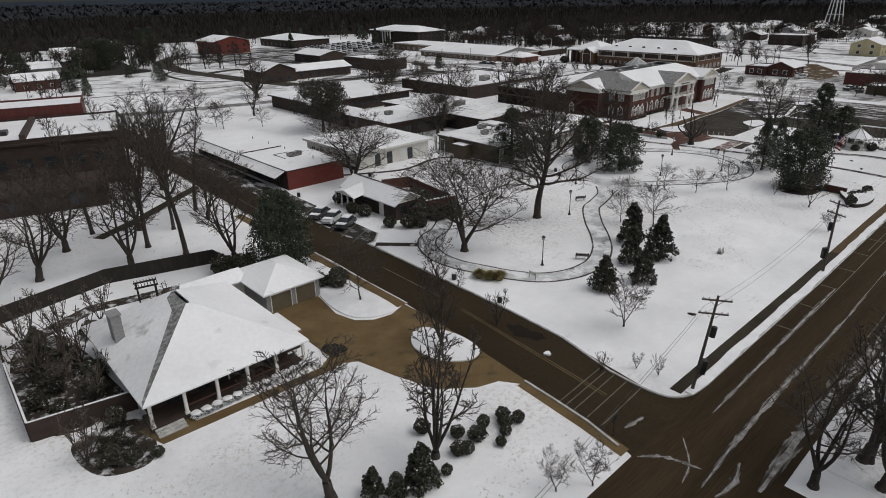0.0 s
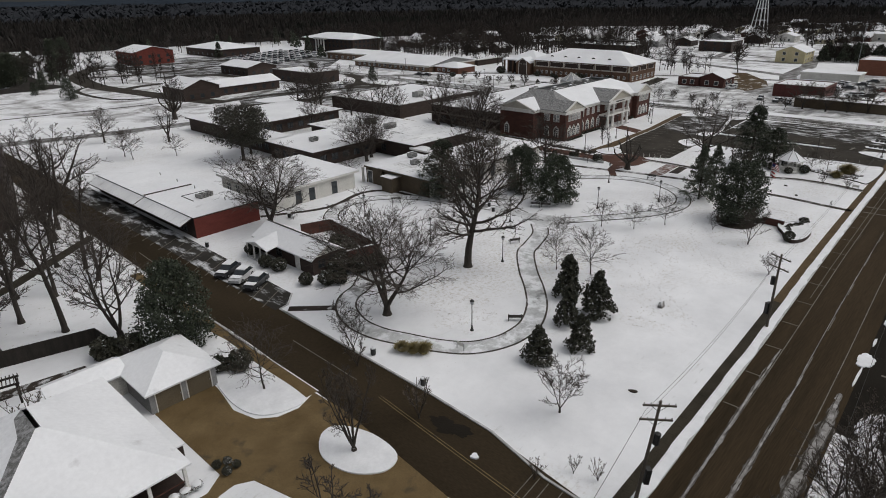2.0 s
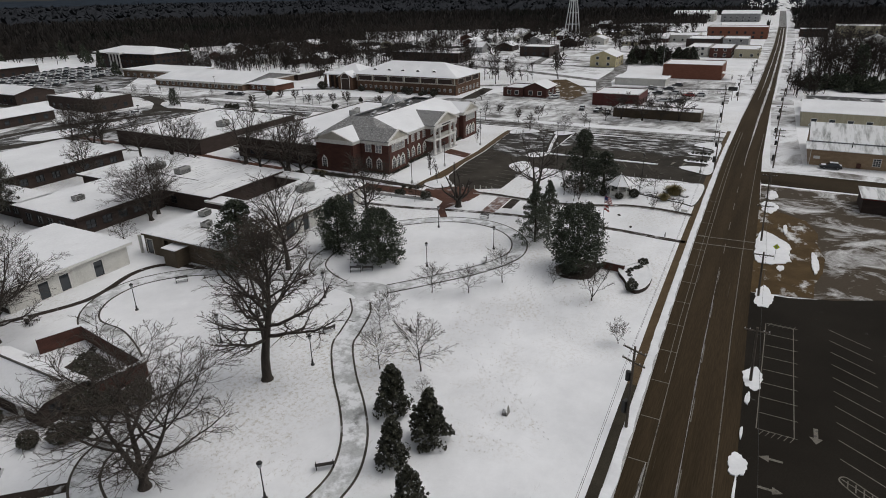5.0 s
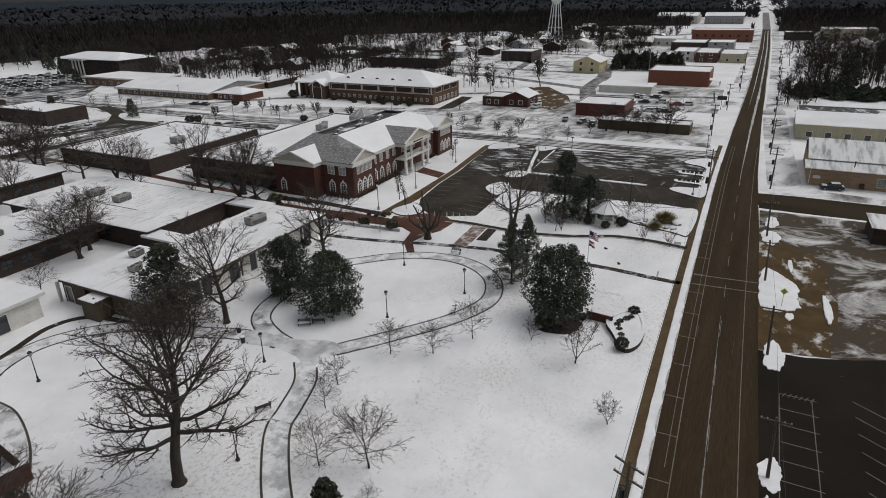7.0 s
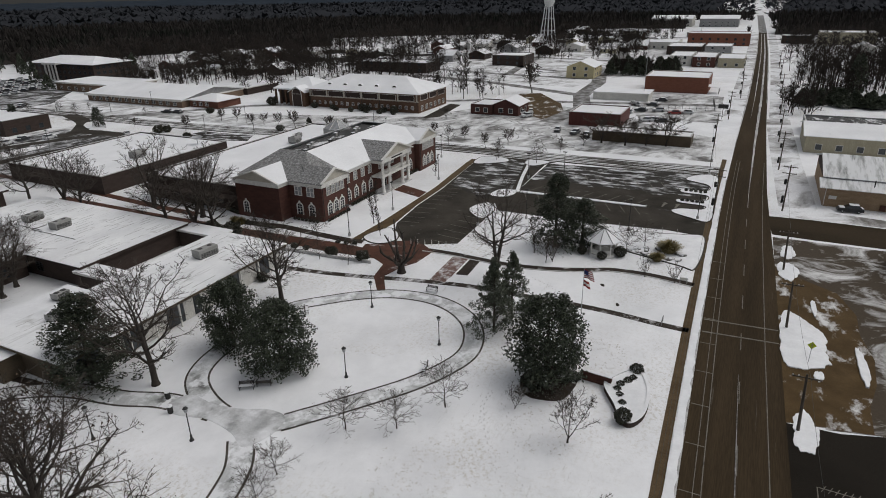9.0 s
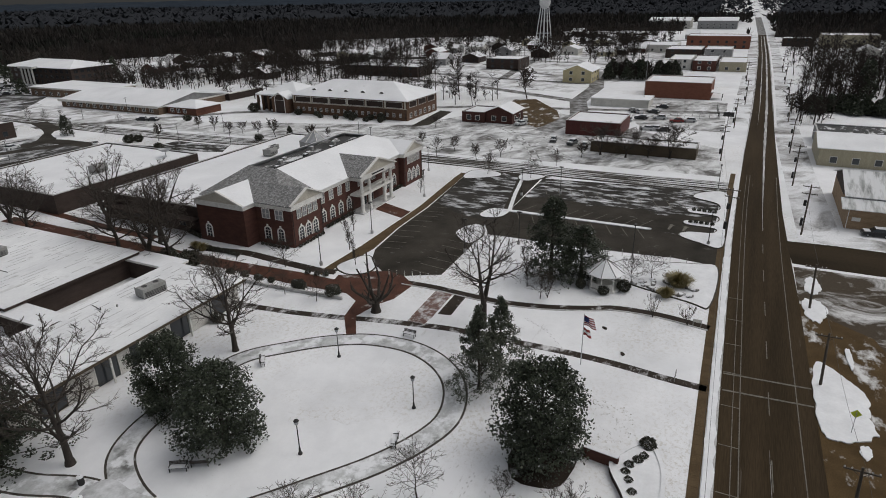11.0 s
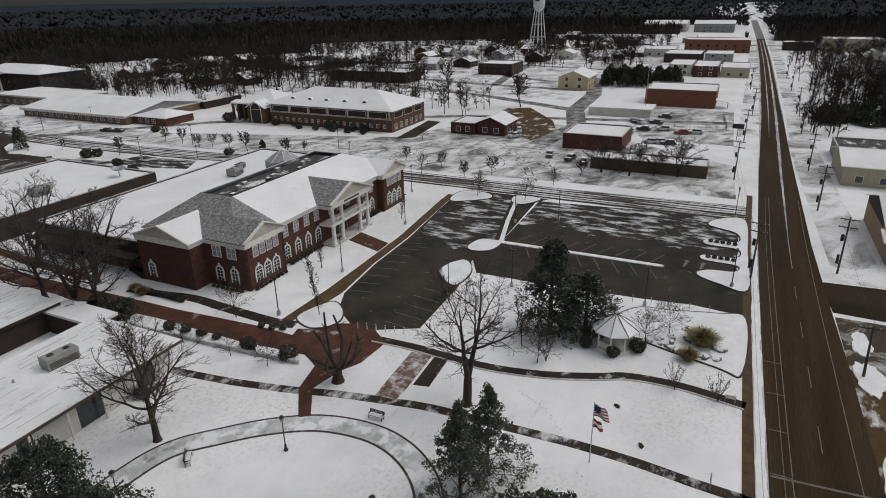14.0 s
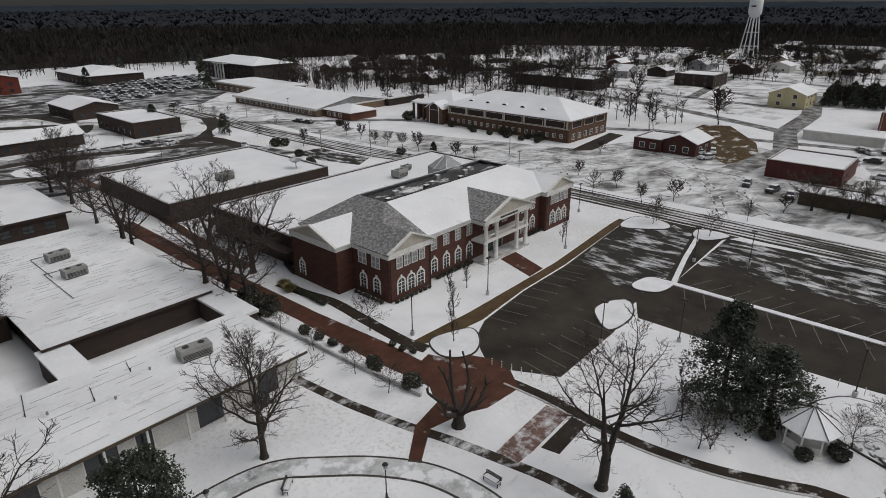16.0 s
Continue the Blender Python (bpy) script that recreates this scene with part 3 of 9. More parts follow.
# the side street and its angled bays
WEST = [(12, 34.5), (19, 36.7), (24, 37.8), (28, 38.2), (36, 38.8), (47, 40.1), (60, 40.5), (72, 40.9), (90, 41.5), (118, 42.3), (170, 43.5), (260, 45)]
EAST = [(19.6, 45.0), (24, 45.6), (34, 47.1), (42, 47.6), (63, 48.0), (69.6, 48.1), (70, 48.2), (110, 48.8), (170, 50.5), (260, 52)]
YS = [18.2, 20, 22, 26, 34, 42, 50, 60, 70, 85, 100, 120, 145, 170, 195, 214]
street = setting("road_side_street", Geo().strip([(at_x(WEST, y), y) for y in YS], [(at_x(EAST, y), y) for y in YS], -0.3, 0.015), ASPHALT_Y, "wet dark asphalt side street with worn paint", "road")
setting("road_south_arm", Geo().prism([(34, 10.5), (42, 10.5), (40, -60), (31, -60)], -0.3, 0.014), ASPHALT_Y, "wet asphalt street running south", "road")
bay = setting("road_bay", Geo().prism([(47.6, 70.2), (49.6, 70.2), (51.9, 72.6), (52.6, 102), (53.2, 150), (48.4, 150)], -0.3, 0.024), LOT_SNOWY, "half snowed angled parking bay", "parking bay")
for i in range(20):
    y = 73.5 + i * 3.05
    part("bay_line", ribbon([(51.6, y + 1.6), (47.0, y - 1.3)], 0.12, 0.012, 0.030), PAINT, bay)
for i, w in enumerate((-0.6, 0.9, 2.3, 3.2, 3.9)):
    part("crossing_line", ribbon([(38.2, 23.4 + w), (45.2, 24.0 + w)], 0.09, 0.010, 0.021), PAINT, street)
lane_line([(41.8, 25), (42.6, 33), (43.9, 46)], 0.07, street, PAINT_YELLOW, 0.021)
lane_line([(42.1, 25), (42.9, 33), (44.2, 46)], 0.07, street, PAINT_YELLOW, 0.021)
lane_line([(44.4, 50), (44.7, 62)], 0.12, street, PAINT, 0.021)
lane_line([(43.6, 88), (44.4, 104)], 0.12, street, PAINT, 0.021)


setting("wet_patch", Geo().prism(blob(45.2, 37.4, 1.1, 2.0, 60, 0.35, 5), 0.0, 0.019), LOT_BLACK, "dark fresh asphalt patch at the kerb", "road")
setting("snow_lump", Geo().prism(blob(43.6, 33.0, 0.28, 0.42, 24, 0.4, 8), 0.0, 0.16), SNOW_PILE, "lump of snow fallen on the street", "snow")


def kerb(line, name="kerb", width=0.22, height=0.13, material=KERB):
    return setting(name, ribbon(line, width, -0.2, height), material, "pale concrete kerb with snow along it", "kerb")


corner = [(45.5, 27), (45.3, 23.2), (45.8, 20.9), (47.4, 19.75), (50, 19.5)]
setting("road_corner", Geo().prism([(44.2, 18.4), (44.6, 27), (45.5, 27)] + smooth_line(corner) + [(52, 19.3), (52, 18.4)], -0.3, 0.0165), ASPHALT_Y, "wet dark asphalt at the rounded street corner", "road")
kerb([(at_x(EAST, y) + 0.12, y) for y in (69, 60, 50, 42, 34)] + smooth_line(corner) + along(0.12, 52, 150))
kerb(along(0.12, 181, 216))
kerb(along(0.12, 152, 173))
kerb([(51.9, 72.6), (49.6, 70.2), (48.2, 70.0), (48.1, 66)])
kerb([(at_x(WEST, y) - 0.12, y) for y in (62, 72, 90, 118, 150)])
kerb([(at_x(WEST, y) - 0.12, y) for y in (20.4, 24, 28, 31.5)])

# pavement and snow bank along the avenue
for x0, x1, m, words in ((47, 92, WALK_WET, "dark wet concrete pavement cleared of snow"), (92, 236, WALK_BROWN, "wet brown concrete pavement cleared of snow")):
    walk_n = setting("pavement", Geo().strip(along(2.25, x0, x1), along(1.15, x0, x1), -0.2, 0.026), WALK_WET, words, "pavement")
    n = int((x1 - x0) / 1.55)
    for i in range(n):
        a_, b_ = x0 + (x1 - x0) * i / n + 0.012, x0 + (x1 - x0) * (i + 1) / n - 0.012
        part("slab", Geo().strip(along(2.24, a_, b_), along(1.16, a_, b_), 0.0, 0.036), m, walk_n)
bank = Geo()
rnd = random.Random(4)
inner = [(x, y + rnd.uniform(-0.12, 0.1)) for x, y in along(1.10, 47.5, 236, 1.5)]
outer = [(x, y + rnd.uniform(-0.15, 0.15)) for x, y in along(0.15, 47.5, 236, 1.5)]
bank.strip(inner, outer, -0.1, 0.14)
setting("snow_bank", bank, SNOW_PILE, "long low snow bank between pavement and road", "snow bank")
def slush_line(pts, wide, seed, height, material):
    """A long uneven film of slush left by tyres, thinning out at both ends."""
    line = smooth_line(pts, 30)
    k = len(line) - 1
    half = [wide * 0.5 * math.sin(math.pi * (0.02 + 0.96 * j / k)) ** 0.5 * max(0.12, 0.75 + 0.6 * noise.noise(Vector((j * 0.13, seed, 1))) + 0.35 * noise.noise(Vector((j * 0.6, seed, 5)))) for j in range(k + 1)]
    lft = [(p_[0], p_[1]) for p_ in offset_by(line, half)]
    rgt = [(p_[0], p_[1]) for p_ in offset_by(line, [-0.85 * h for h in half])]
    return setting("slush_ridge", Geo().strip(lft, rgt, 0.0, height), material, "thin uneven film of grey slush on the road", "snow")


def offset_by(line, dist):
    """Moves each point sideways by its own distance."""
    out_ = []
    for i, (x, y) in enumerate(line):
        a_, b_ = Vector(line[max(0, i - 1)]), Vector(line[min(len(line) - 1, i + 1)])
        d = (b_ - a_).normalized()
        out_.append((x - d.y * dist[i], y + d.x * dist[i]))
    return out_


for k, (pts, wide) in enumerate((([(46.3, 17.2), (58, 17.6), (72, 18.0), (80, 18.2)], 0.42), ([(37.4, 13.7), (43.8, 14.2), (52.1, 14.5), (62, 14.7), (76, 14.9)], 0.5), ([(40.0, 10.6), (47.4, 10.9), (57, 11.1), (66, 10.9), (75, 11.2)], 1.3), ([(39.2, 21.3), (41.6, 21.0)], 0.4), ([(36.9, 18.7), (38.4, 17.2), (39.2, 14.6)], 0.4), ([(36.8, 14.9), (39.2, 15.6), (41.6, 17.4)], 0.22), ([(37.2, 12.6), (39.4, 12.3), (42, 12.9)], 0.5), ([(74, 15.0), (100, 15.8), (130, 16.5)], 0.14))):
    slush_line(pts, wide * 1.5, 60 + k, 0.028 + 0.0006 * k, SLUSH_FILM)
    slush_line(pts, wide * 0.6, 80 + k, 0.036 + 0.0006 * k, SLUSH_RIDGE)

for dy, x0, x1, w in ((-5.0, 196, 740, 0.9), (-2.6, 300, 740, 0.45), (0.0, 240, 740, 0.7), (-7.0, 330, 740, 0.6)):
    line = along(dy, x0, x1, 3.0)
    grown = [w * min(1, 0.03 + (x - x0) / 90) * (1 + 0.5 * noise.noise(Vector((x * 0.13, dy, 2)))) for x, y in line]
    lft = [(x, y + rnd.uniform(0.32, 0.5) * g_) for (x, y), g_ in zip(line, grown)]
    rgt = [(x, y - rnd.uniform(0.32, 0.5) * g_) for (x, y), g_ in zip(line, grown)]
    setting("snow_ridge", Geo().strip(lft, rgt, 0.0, 0.05), SLUSH_PALE, "long slush ridge between wheel tracks", "snow")

setting("school_walk", ribbon([(20, 101), (26.8, 105.3), (36.8, 113.3), (42.4, 117.8)], 2.0, -0.1, 0.03), WALK_WET, "dark wet walk from the school to the street", "path")

# brown walk beside the side street and in front of the house
setting("pavement_side", Geo().strip([(36.0, 19.6), (36.6, 24), (37.3, 31.5)], [(37.2, 19.6), (37.8, 24), (38.6, 31.5)], -0.2, 0.030), TAN, "tan wet pavement at the street corner", "pavement")
drive = [(10.2, 46.1), (9.2, 49.2), (13.0, 49.0), (13.4, 47.2), (25.6, 46.8), (27.4, 48.0), (27.4, 61.3), (33.9, 61.5), (33.7, 59.4), (32.9, 55.2), (33.6, 52.4), (35.2, 51.0), (37.4, 50.6), (40.0, 51.6), (40.2, 47), (39.0, 36), (38.4, 30.5), (36.6, 33.2), (34.4, 33.9), (31.6, 36.2), (30.1, 40.6), (29.0, 45.2), (27.6, 46.0), (25.5, 45.7)]
setting("driveway", Geo().prism(drive, -0.2, 0.032), TAN, "tan wet exposed-aggregate driveway", "driveway")
island = smooth_line([(36.4, 45.6), (34.6, 43.2), (34.9, 39.8), (37.0, 37.6), (39.2, 38.3), (39.6, 42.0), (38.3, 45.4)], 5, True)
setting("lawn_island", Geo().prism(island, -0.1, 0.16), SNOW_PILE, "snowy lawn island in the driveway", "lawn")
lawn = smooth_line([(34.0, 60.5), (33.4, 56), (33.9, 53), (35.6, 51.4), (38.3, 51.0), (39.0, 53), (39.0, 60), (39.2, 70), (36, 70)], 5, True)
setting("pavement_street", Geo().strip([(39.0, 51.5), (39.0, 60), (39.25, 67.3), (39.4, 80), (39.6, 96)], [(40.4, 51.5), (40.5, 60), (40.85, 67.3), (40.85, 80), (41.0, 96)], -0.2, 0.034), TAN, "tan wet pavement along the side street", "pavement")
setting("kerb_street", ribbon([(40.45, 51.5), (40.55, 60), (40.9, 67.3), (40.9, 80)], 0.12, -0.2, 0.075), SNOW_PILE, "low street kerb with a line of snow", "kerb")
setting("school_brick_walk", ribbon([(147.6, 121.5), (148.2, 137), (150.0, 159), (150.3, 178), (150.0, 207)], 2.0, -0.1, 0.034), PAVER, "wet brown brick walk between the long buildings", "path")
setting("lawn_verge", Geo().prism(lawn, -0.1, 0.12), SNOW_PILE, "snowy lawn beside the driveway", "lawn")

for k, (x, y, rx, ry) in enumerate(((90.5, 39.6, 7.0, 4.2), (98.5, 42.5, 6.0, 3.4), (104.5, 38.2, 4.0, 5.0), (79, 33, 5, 2.4), (63, 50, 3.4, 4.5), (118, 60, 4.2, 3.0), (114.5, 33.6, 3.0, 2.2), (127, 33, 3.4, 2.2))):
    setting("worn_lawn", Geo().prism(blob(x, y, rx, ry, 90, 0.5, k + 20, 0.4 * k), -0.1, 0.006 + 0.0008 * k), SNOW_WORN, "thin trodden snow with grass showing", "lawn")

# looping park path with its wet edges
LOOP = [(96.5, 62.4), (93.0, 59.6), (88.0, 57.8), (84.5, 56.6), (79.3, 52.5), (75.0, 48.4), (71.0, 45.2), (67.0, 43.2), (64.0, 42.7), (60.7, 43.1), (57.3, 45.0), (55.1, 48.3), (53.6, 52.2), (52.5, 55.6), (52.4, 59.4), (53.9, 63.3), (56.4, 65.8), (60.0, 67.2), (65.0, 71.5), (70.0, 78), (73.2, 85.5), (73.7, 91.0), (76.0, 94.6), (80.0, 96.9), (85.2, 97.1), (90.5, 93.8), (94.5, 87.6), (96.2, 80.0), (98.0, 74.8), (98.6, 68.0)]
path1 = smooth_line(LOOP, 6)
OVAL = [(99.4, 61.5), (102.5, 58.5), (106.4, 55.4), (112.0, 51.2), (117.0, 48.6), (121.3, 47.6), (125.6, 48.6), (129.2, 51.0), (131.8, 54.8), (132.8, 59.2), (132.0, 64.6), (129.4, 69.2), (126.0, 73.0), (122.4, 76.2), (118.0, 77.3), (112.0, 77.3), (106.5, 76.8), (102.5, 74.8), (99.8, 70.5), (98.7, 66)]
path2 = smooth_line(OVAL, 6, True)
PLAZA = smooth_line([(95.6, 61.4), (98.2, 60.0), (101.2, 60.4), (101.6, 63), (100.4, 66.0), (99.8, 69.5), (100.0, 73.2), (97.6, 74.2), (96.6, 72), (97.4, 68), (96.8, 64)], 5, True)


def inside(p, poly):
    """True where the point lies in the outline."""
    hit = False
    for a_, b_ in zip(poly, poly[1:] + poly[:1]):
        if (a_[1] > p[1]) != (b_[1] > p[1]) and p[0] < (b_[0] - a_[0]) * (p[1] - a_[1]) / (b_[1] - a_[1]) + a_[0]:
            hit = not hit
    return hit


for k, (line, closed) in enumerate(((path1, False), (path2, True))):
    bed_ = setting("park_path", ribbon(line, 2.5, -0.2, 0.022 + 0.004 * k, closed), PATH_ICE, "icy concrete park path with patchy snow", "path")
    lft, rgt = offset(line, 1.24, closed), offset(line, -1.24, closed)
    m_ = len(line)
    for i in range(m_ if closed else m_ - 1):
        j = (i + 1) % m_
        quad = [Vector((*p, 0)) for p in (lft[i], lft[j], rgt[j], rgt[i])]
        run = ((quad[1] + quad[2]) - (quad[0] + quad[3])).length / 2
        gap = min(0.2, 0.02 / max(run, 0.05))
        q = [quad[0].lerp(quad[1], gap), quad[1].lerp(quad[0], gap), quad[2].lerp(quad[3], gap), quad[3].lerp(quad[2], gap)]
        part("slab", Geo().prism([(p.x, p.y) for p in q], -0.05, 0.032 + 0.004 * k), PATH_ICE, bed_)
    for side in (1.32, -1.32):
        edge = offset(line, side, closed)
        runs = [[]]
        for p in edge + (edge[:1] if closed else []):
            if inside(p, PLAZA):
                runs.append([])
            else:
                runs[-1].append(p)
        for run in runs:
            if len(run) > 1:
                setting("path_edge", ribbon(run, 0.24, -0.15, 0.042 + 0.003 * k), EDGE, "dark wet gutter edge of the park path", "path edging")
setting("path_junction", Geo().prism(PLAZA, -0.1, 0.039), PATH_WET, "icy paved junction of the park paths", "path")
setting("path_spur", ribbon([(49.0, 69.2), (52.4, 65.6), (53.6, 64.4)], 1.3, -0.1, 0.026), WALK_DARK, "wet dark spur path", "path")
setting("path_spur", ribbon([(64, 83.4), (69.0, 84.5), (73.2, 86.6)], 1.0, -0.1, 0.026), WALK_DARK, "wet dark spur path", "path")
setting("path_spur", ribbon(smooth_line([(66.8, 104), (78, 98.6), (88, 100.6), (93, 97.5), (94, 88)]), 1.1, -0.1, 0.025), WALK_DARK, "wet dark walk beside the block building", "path")

# dark walks, brick plaza and paving before the hall
walk_a = smooth_line([(133.0, 88.4), (133.4, 84.4), (134.2, 78.4), (135.7, 71.2), (136.9, 66.8), (138.1, 61.0), (139.1, 55.0), (139.3, 47.9), (139.6, 39.8), (139.4, 33.4), (138.7, 27.5), (138.4, 22.9)], 5)
setting("walk_lower", ribbon(walk_a, 1.25, -0.1, 0.036), WALK_BLOWN, "long wet dark asphalt walk", "path")
walk_b = smooth_line([(149.6, 68.5), (149.8, 63.0), (149.5, 58.6), (149.3, 52.0), (150.5, 45.2), (152.6, 39.5), (154.1, 36.0), (154.4, 30.2), (153.3, 23.6)], 5)
setting("walk_upper", ribbon(walk_b, 1.35, -0.1, 0.036), WALK_DARK, "wet dark asphalt walk behind a low kerb", "path")
setting("walk_upper_edge", ribbon(offset(walk_b, -0.85), 0.25, -0.1, 0.10), KERB, "snowy low kerb beside the walk", "kerb")
brick_poly = [(141.2, 160), (141.4, 118), (142.1, 100), (141.8, 84.7), (142.3, 78), (142.5, 74.6), (140.9, 71.9), (136.2, 70.8), (131.8, 67.5), (132.5, 66.4), (136.9, 69.3), (141.2, 68.4), (143.8, 67.0), (149.2, 66.6), (151.4, 69.4), (152.2, 72.6), (151.0, 75.4), (148.4, 77.4), (147.6, 79.6), (145.9, 79.2), (146.0, 86), (145.2, 99.4), (145.0, 111), (144.6, 124), (144.8, 160)]
setting("brick_plaza", Geo().prism(brick_poly, -0.1, 0.044), PAVER, "red-brown brick paved plaza and walk, wet", "plaza")
setting("brick_terrace", Geo().prism([(148.5, 62.4), (148.9, 59.6), (140.6, 59.2), (139.9, 62.0)], -0.1, 0.052), PAVER_FROST, "brick terrace half under snow", "plaza")
for i in range(4):
    setting("terrace_step", Geo().box(138.7 + 0.42 * i, 59.3, -0.1, 139.06 + 0.42 * i, 61.9, 0.075 + 0.012 * i), PAVER_FROST, "low frosted brick step", "step")
bed = setting("planting_bed", Geo().prism([(149.0, 59.2), (149.3, 57.4), (142.6, 57.0), (142.2, 58.9)], -0.1, 0.06), WALK_DARK, "dark mulch planting bed", "flower bed")
front_walk = Geo().prism([(146.6, 82.2), (146.8, 83.4), (160, 83.0), (183.8, 83.6), (207.4, 86.0), (212, 86.2), (212, 84.6), (184, 81.9), (170.9, 81.5), (159.4, 80.2), (154.6, 80.6), (150, 81.6)], -0.1, 0.040)
setting("front_walk", front_walk, WALK_BROWN, "broad wet walk in front of the hall", "pavement")
setting("brick_approach", Geo().prism([(176.0, 83.6), (180.2, 83.8), (183.2, 91.6), (178.8, 91.6)], -0.1, 0.046), PAVER, "brick approach to the portico", "path")
setting("hedge_walk", ribbon(smooth_line([(148.4, 80.6), (147.9, 84.4), (148.4, 93), (148.9, 100.4), (148.0, 106), (147.4, 112)]), 1.9, -0.1, 0.050), WALK_DARK, "wet walk along the hall", "path")

# car parks
lot1 = [(150.6, 72.2), (154.6, 77.6), (159.4, 79.8), (171, 81.2), (184, 81.6), (200.6, 83.4), (209, 84.2), (217, 80), (217, 64), (213.4, 66), (188.7, 65.0), (182.6, 66), (178.5, 66.5), (168.4, 64.6), (154.4, 64.2), (151.6, 69.6)]
setting("parking_lot_front", Geo().prism(lot1, -0.2, 0.018), LOT, "dark wet parking lot before the hall", "parking lot")
lot1_ob = bpy.data.objects["parking_lot_front"]
setting("lot_front_slush", Geo().prism([(181, 67.2), (189, 66.4), (213, 71.4), (215.6, 76), (209, 83.8), (200.6, 83.0), (188, 81.4), (183.5, 75)], -0.2, 0.0195), LOT_SNOWY, "parking stalls with streaks of snow left on them", "parking lot")
lot2 = [(188.6, 65.0), (188.9, 36.8), (187.0, 29.5), (187.6, 25.4), (218.5, 25.6), (217.5, 40), (214.8, 65.5)]
lot2_ob = setting("parking_lot_side", Geo().prism(lot2, -0.2, 0.014), LOT_SNOWY, "parking lot with snow in streaks", "parking lot")
access = [(173.2, 22.4), (183.6, 22.4), (184.4, 25.0), (187.2, 29.4), (189.2, 37), (188.8, 65.4), (180, 67), (174.4, 64), (174.6, 52), (175.4, 38), (176.2, 31), (175.6, 26)]
setting("lot_access", Geo().prism(access, -0.2, 0.022), LOT, "dark wet access lane to the lot", "road")
for i in range(13):
    x = 160.5 + i * 3.0
    part("stall_line", ribbon([(x, 81.0 + 0.06 * (x - 165)), (x + 1.0, 76.2 + 0.06 * (x - 165))], 0.11, 0.010, 0.025), PAINT, lot1_ob)
for i in range(7):
    x = 153.6 + i * 2.9
    part("stall_line", ribbon([(x, 64.6), (x + 0.7, 69.6)], 0.11, 0.010, 0.025), PAINT, lot1_ob)
for i in range(9):
    y = 39.0 + i * 3.0
    part("stall_line", ribbon([(188.9, y), (194.2, y - 2.2)], 0.12, 0.010, 0.026), PAINT, lot2_ob)
    part("stall_line", ribbon([(188.3, y), (183.4, y - 2.2)], 0.12, 0.010, 0.028), PAINT, bpy.data.objects["lot_access"])
for i in range(12):
    y = 30.0 + i * 3.0
    part("stall_line", ribbon([(207.8, y), (202.6, y - 2.0)], 0.12, 0.010, 0.026), PAINT, lot2_ob)
for i in range(2):
    part("arrow_mark", Geo().prism([(190.0, 30.6 + 2.6 * i), (192.4, 30.2 + 2.6 * i), (192.4, 29.9 + 2.6 * i), (193.2, 30.5 + 2.6 * i), (192.4, 31.1 + 2.6 * i), (192.4, 30.8 + 2.6 * i), (190.0, 31.0 + 2.6 * i)], 0.010, 0.027), PAINT, lot2_ob)
median = smooth_line([(188.1, 66), (188.2, 52), (188.2, 37.6), (188.7, 36.9), (189.2, 37.6), (189.2, 52), (189.1, 66)], 3, True)
setting("lot_median", Geo().prism(median, -0.1, 0.16), SNOW_PILE, "long narrow snow-covered median", "median")
setting("lot_median", ribbon([(189.0, 65.0), (200, 67.6), (213, 70.2)], 0.8, -0.1, 0.15), SNOW_PILE, "narrow snow-covered median", "median")
ISLANDS = (
    [(150.3, 81.8), (148.4, 78.6), (149.4, 76.2), (151.8, 75.4), (154.6, 76.8), (156.4, 79.4), (154.6, 80.9)],
    [(168.4, 65.4), (173.4, 64.6), (177.6, 66.4), (178.2, 68.2), (175.6, 69.8), (172.0, 69.6)],
    [(182.8, 68.2), (184.2, 65.2), (188.4, 64.6), (189.2, 66.6), (188.4, 69.0), (184.4, 69.8)],
    [(207.6, 82.6), (209.8, 84.6), (215.0, 84.2), (216.4, 80.0), (214.8, 76.6), (211.8, 76.6)],
    [(211.2, 68.0), (211.8, 70.8), (215.8, 71.6), (217.2, 68.0), (215.8, 65.4)],
    [(184.4, 23.6), (184.9, 27.6), (187.4, 31.2), (190.0, 29.8), (190.8, 25.8), (193.4, 25.5), (194.0, 30.6), (196.4, 30.8), (197.0, 25.7), (201.0, 25.5), (201.6, 30.6), (204.2, 30.8), (204.8, 25.7), (209.6, 26.0), (212.6, 31.0), (217.2, 29.0), (217.8, 24.4), (200.0, 23.8)],
    [(174.4, 23.8), (174.6, 27.6), (173.2, 33.0), (171.8, 38.4), (165, 40), (160, 27), (160, 24.0)],
)
for k, pts in enumerate(ISLANDS):
    line = smooth_line(pts, 5, True)
    setting("lot_island", Geo().prism(line, -0.1, 0.12 + 0.004 * k), SNOW_PILE, "snow-covered kerbed traffic island", "traffic island")
    setting("island_kerb", ribbon(line, 0.2, -0.1, 0.15, True), EDGE, "dark wet kerb round a traffic island", "kerb")

near_edge = [(189.2, 64.6), (189.3, 37.0), (187.6, 29.6), (188.2, 26.0)]
far_edge = [(199.5 + 2.6 * noise.noise(Vector((0, y * 0.21, 7))) + 1.2 * noise.noise(Vector((3, y * 0.8, 7))), y) for y in [26.0 + 0.8 * i for i in range(50)]]
setting("lot_cleared_row", Geo().prism(near_edge + far_edge, -0.1, 0.0205), LOT, "dark wet parking row clear of snow", "parking lot")

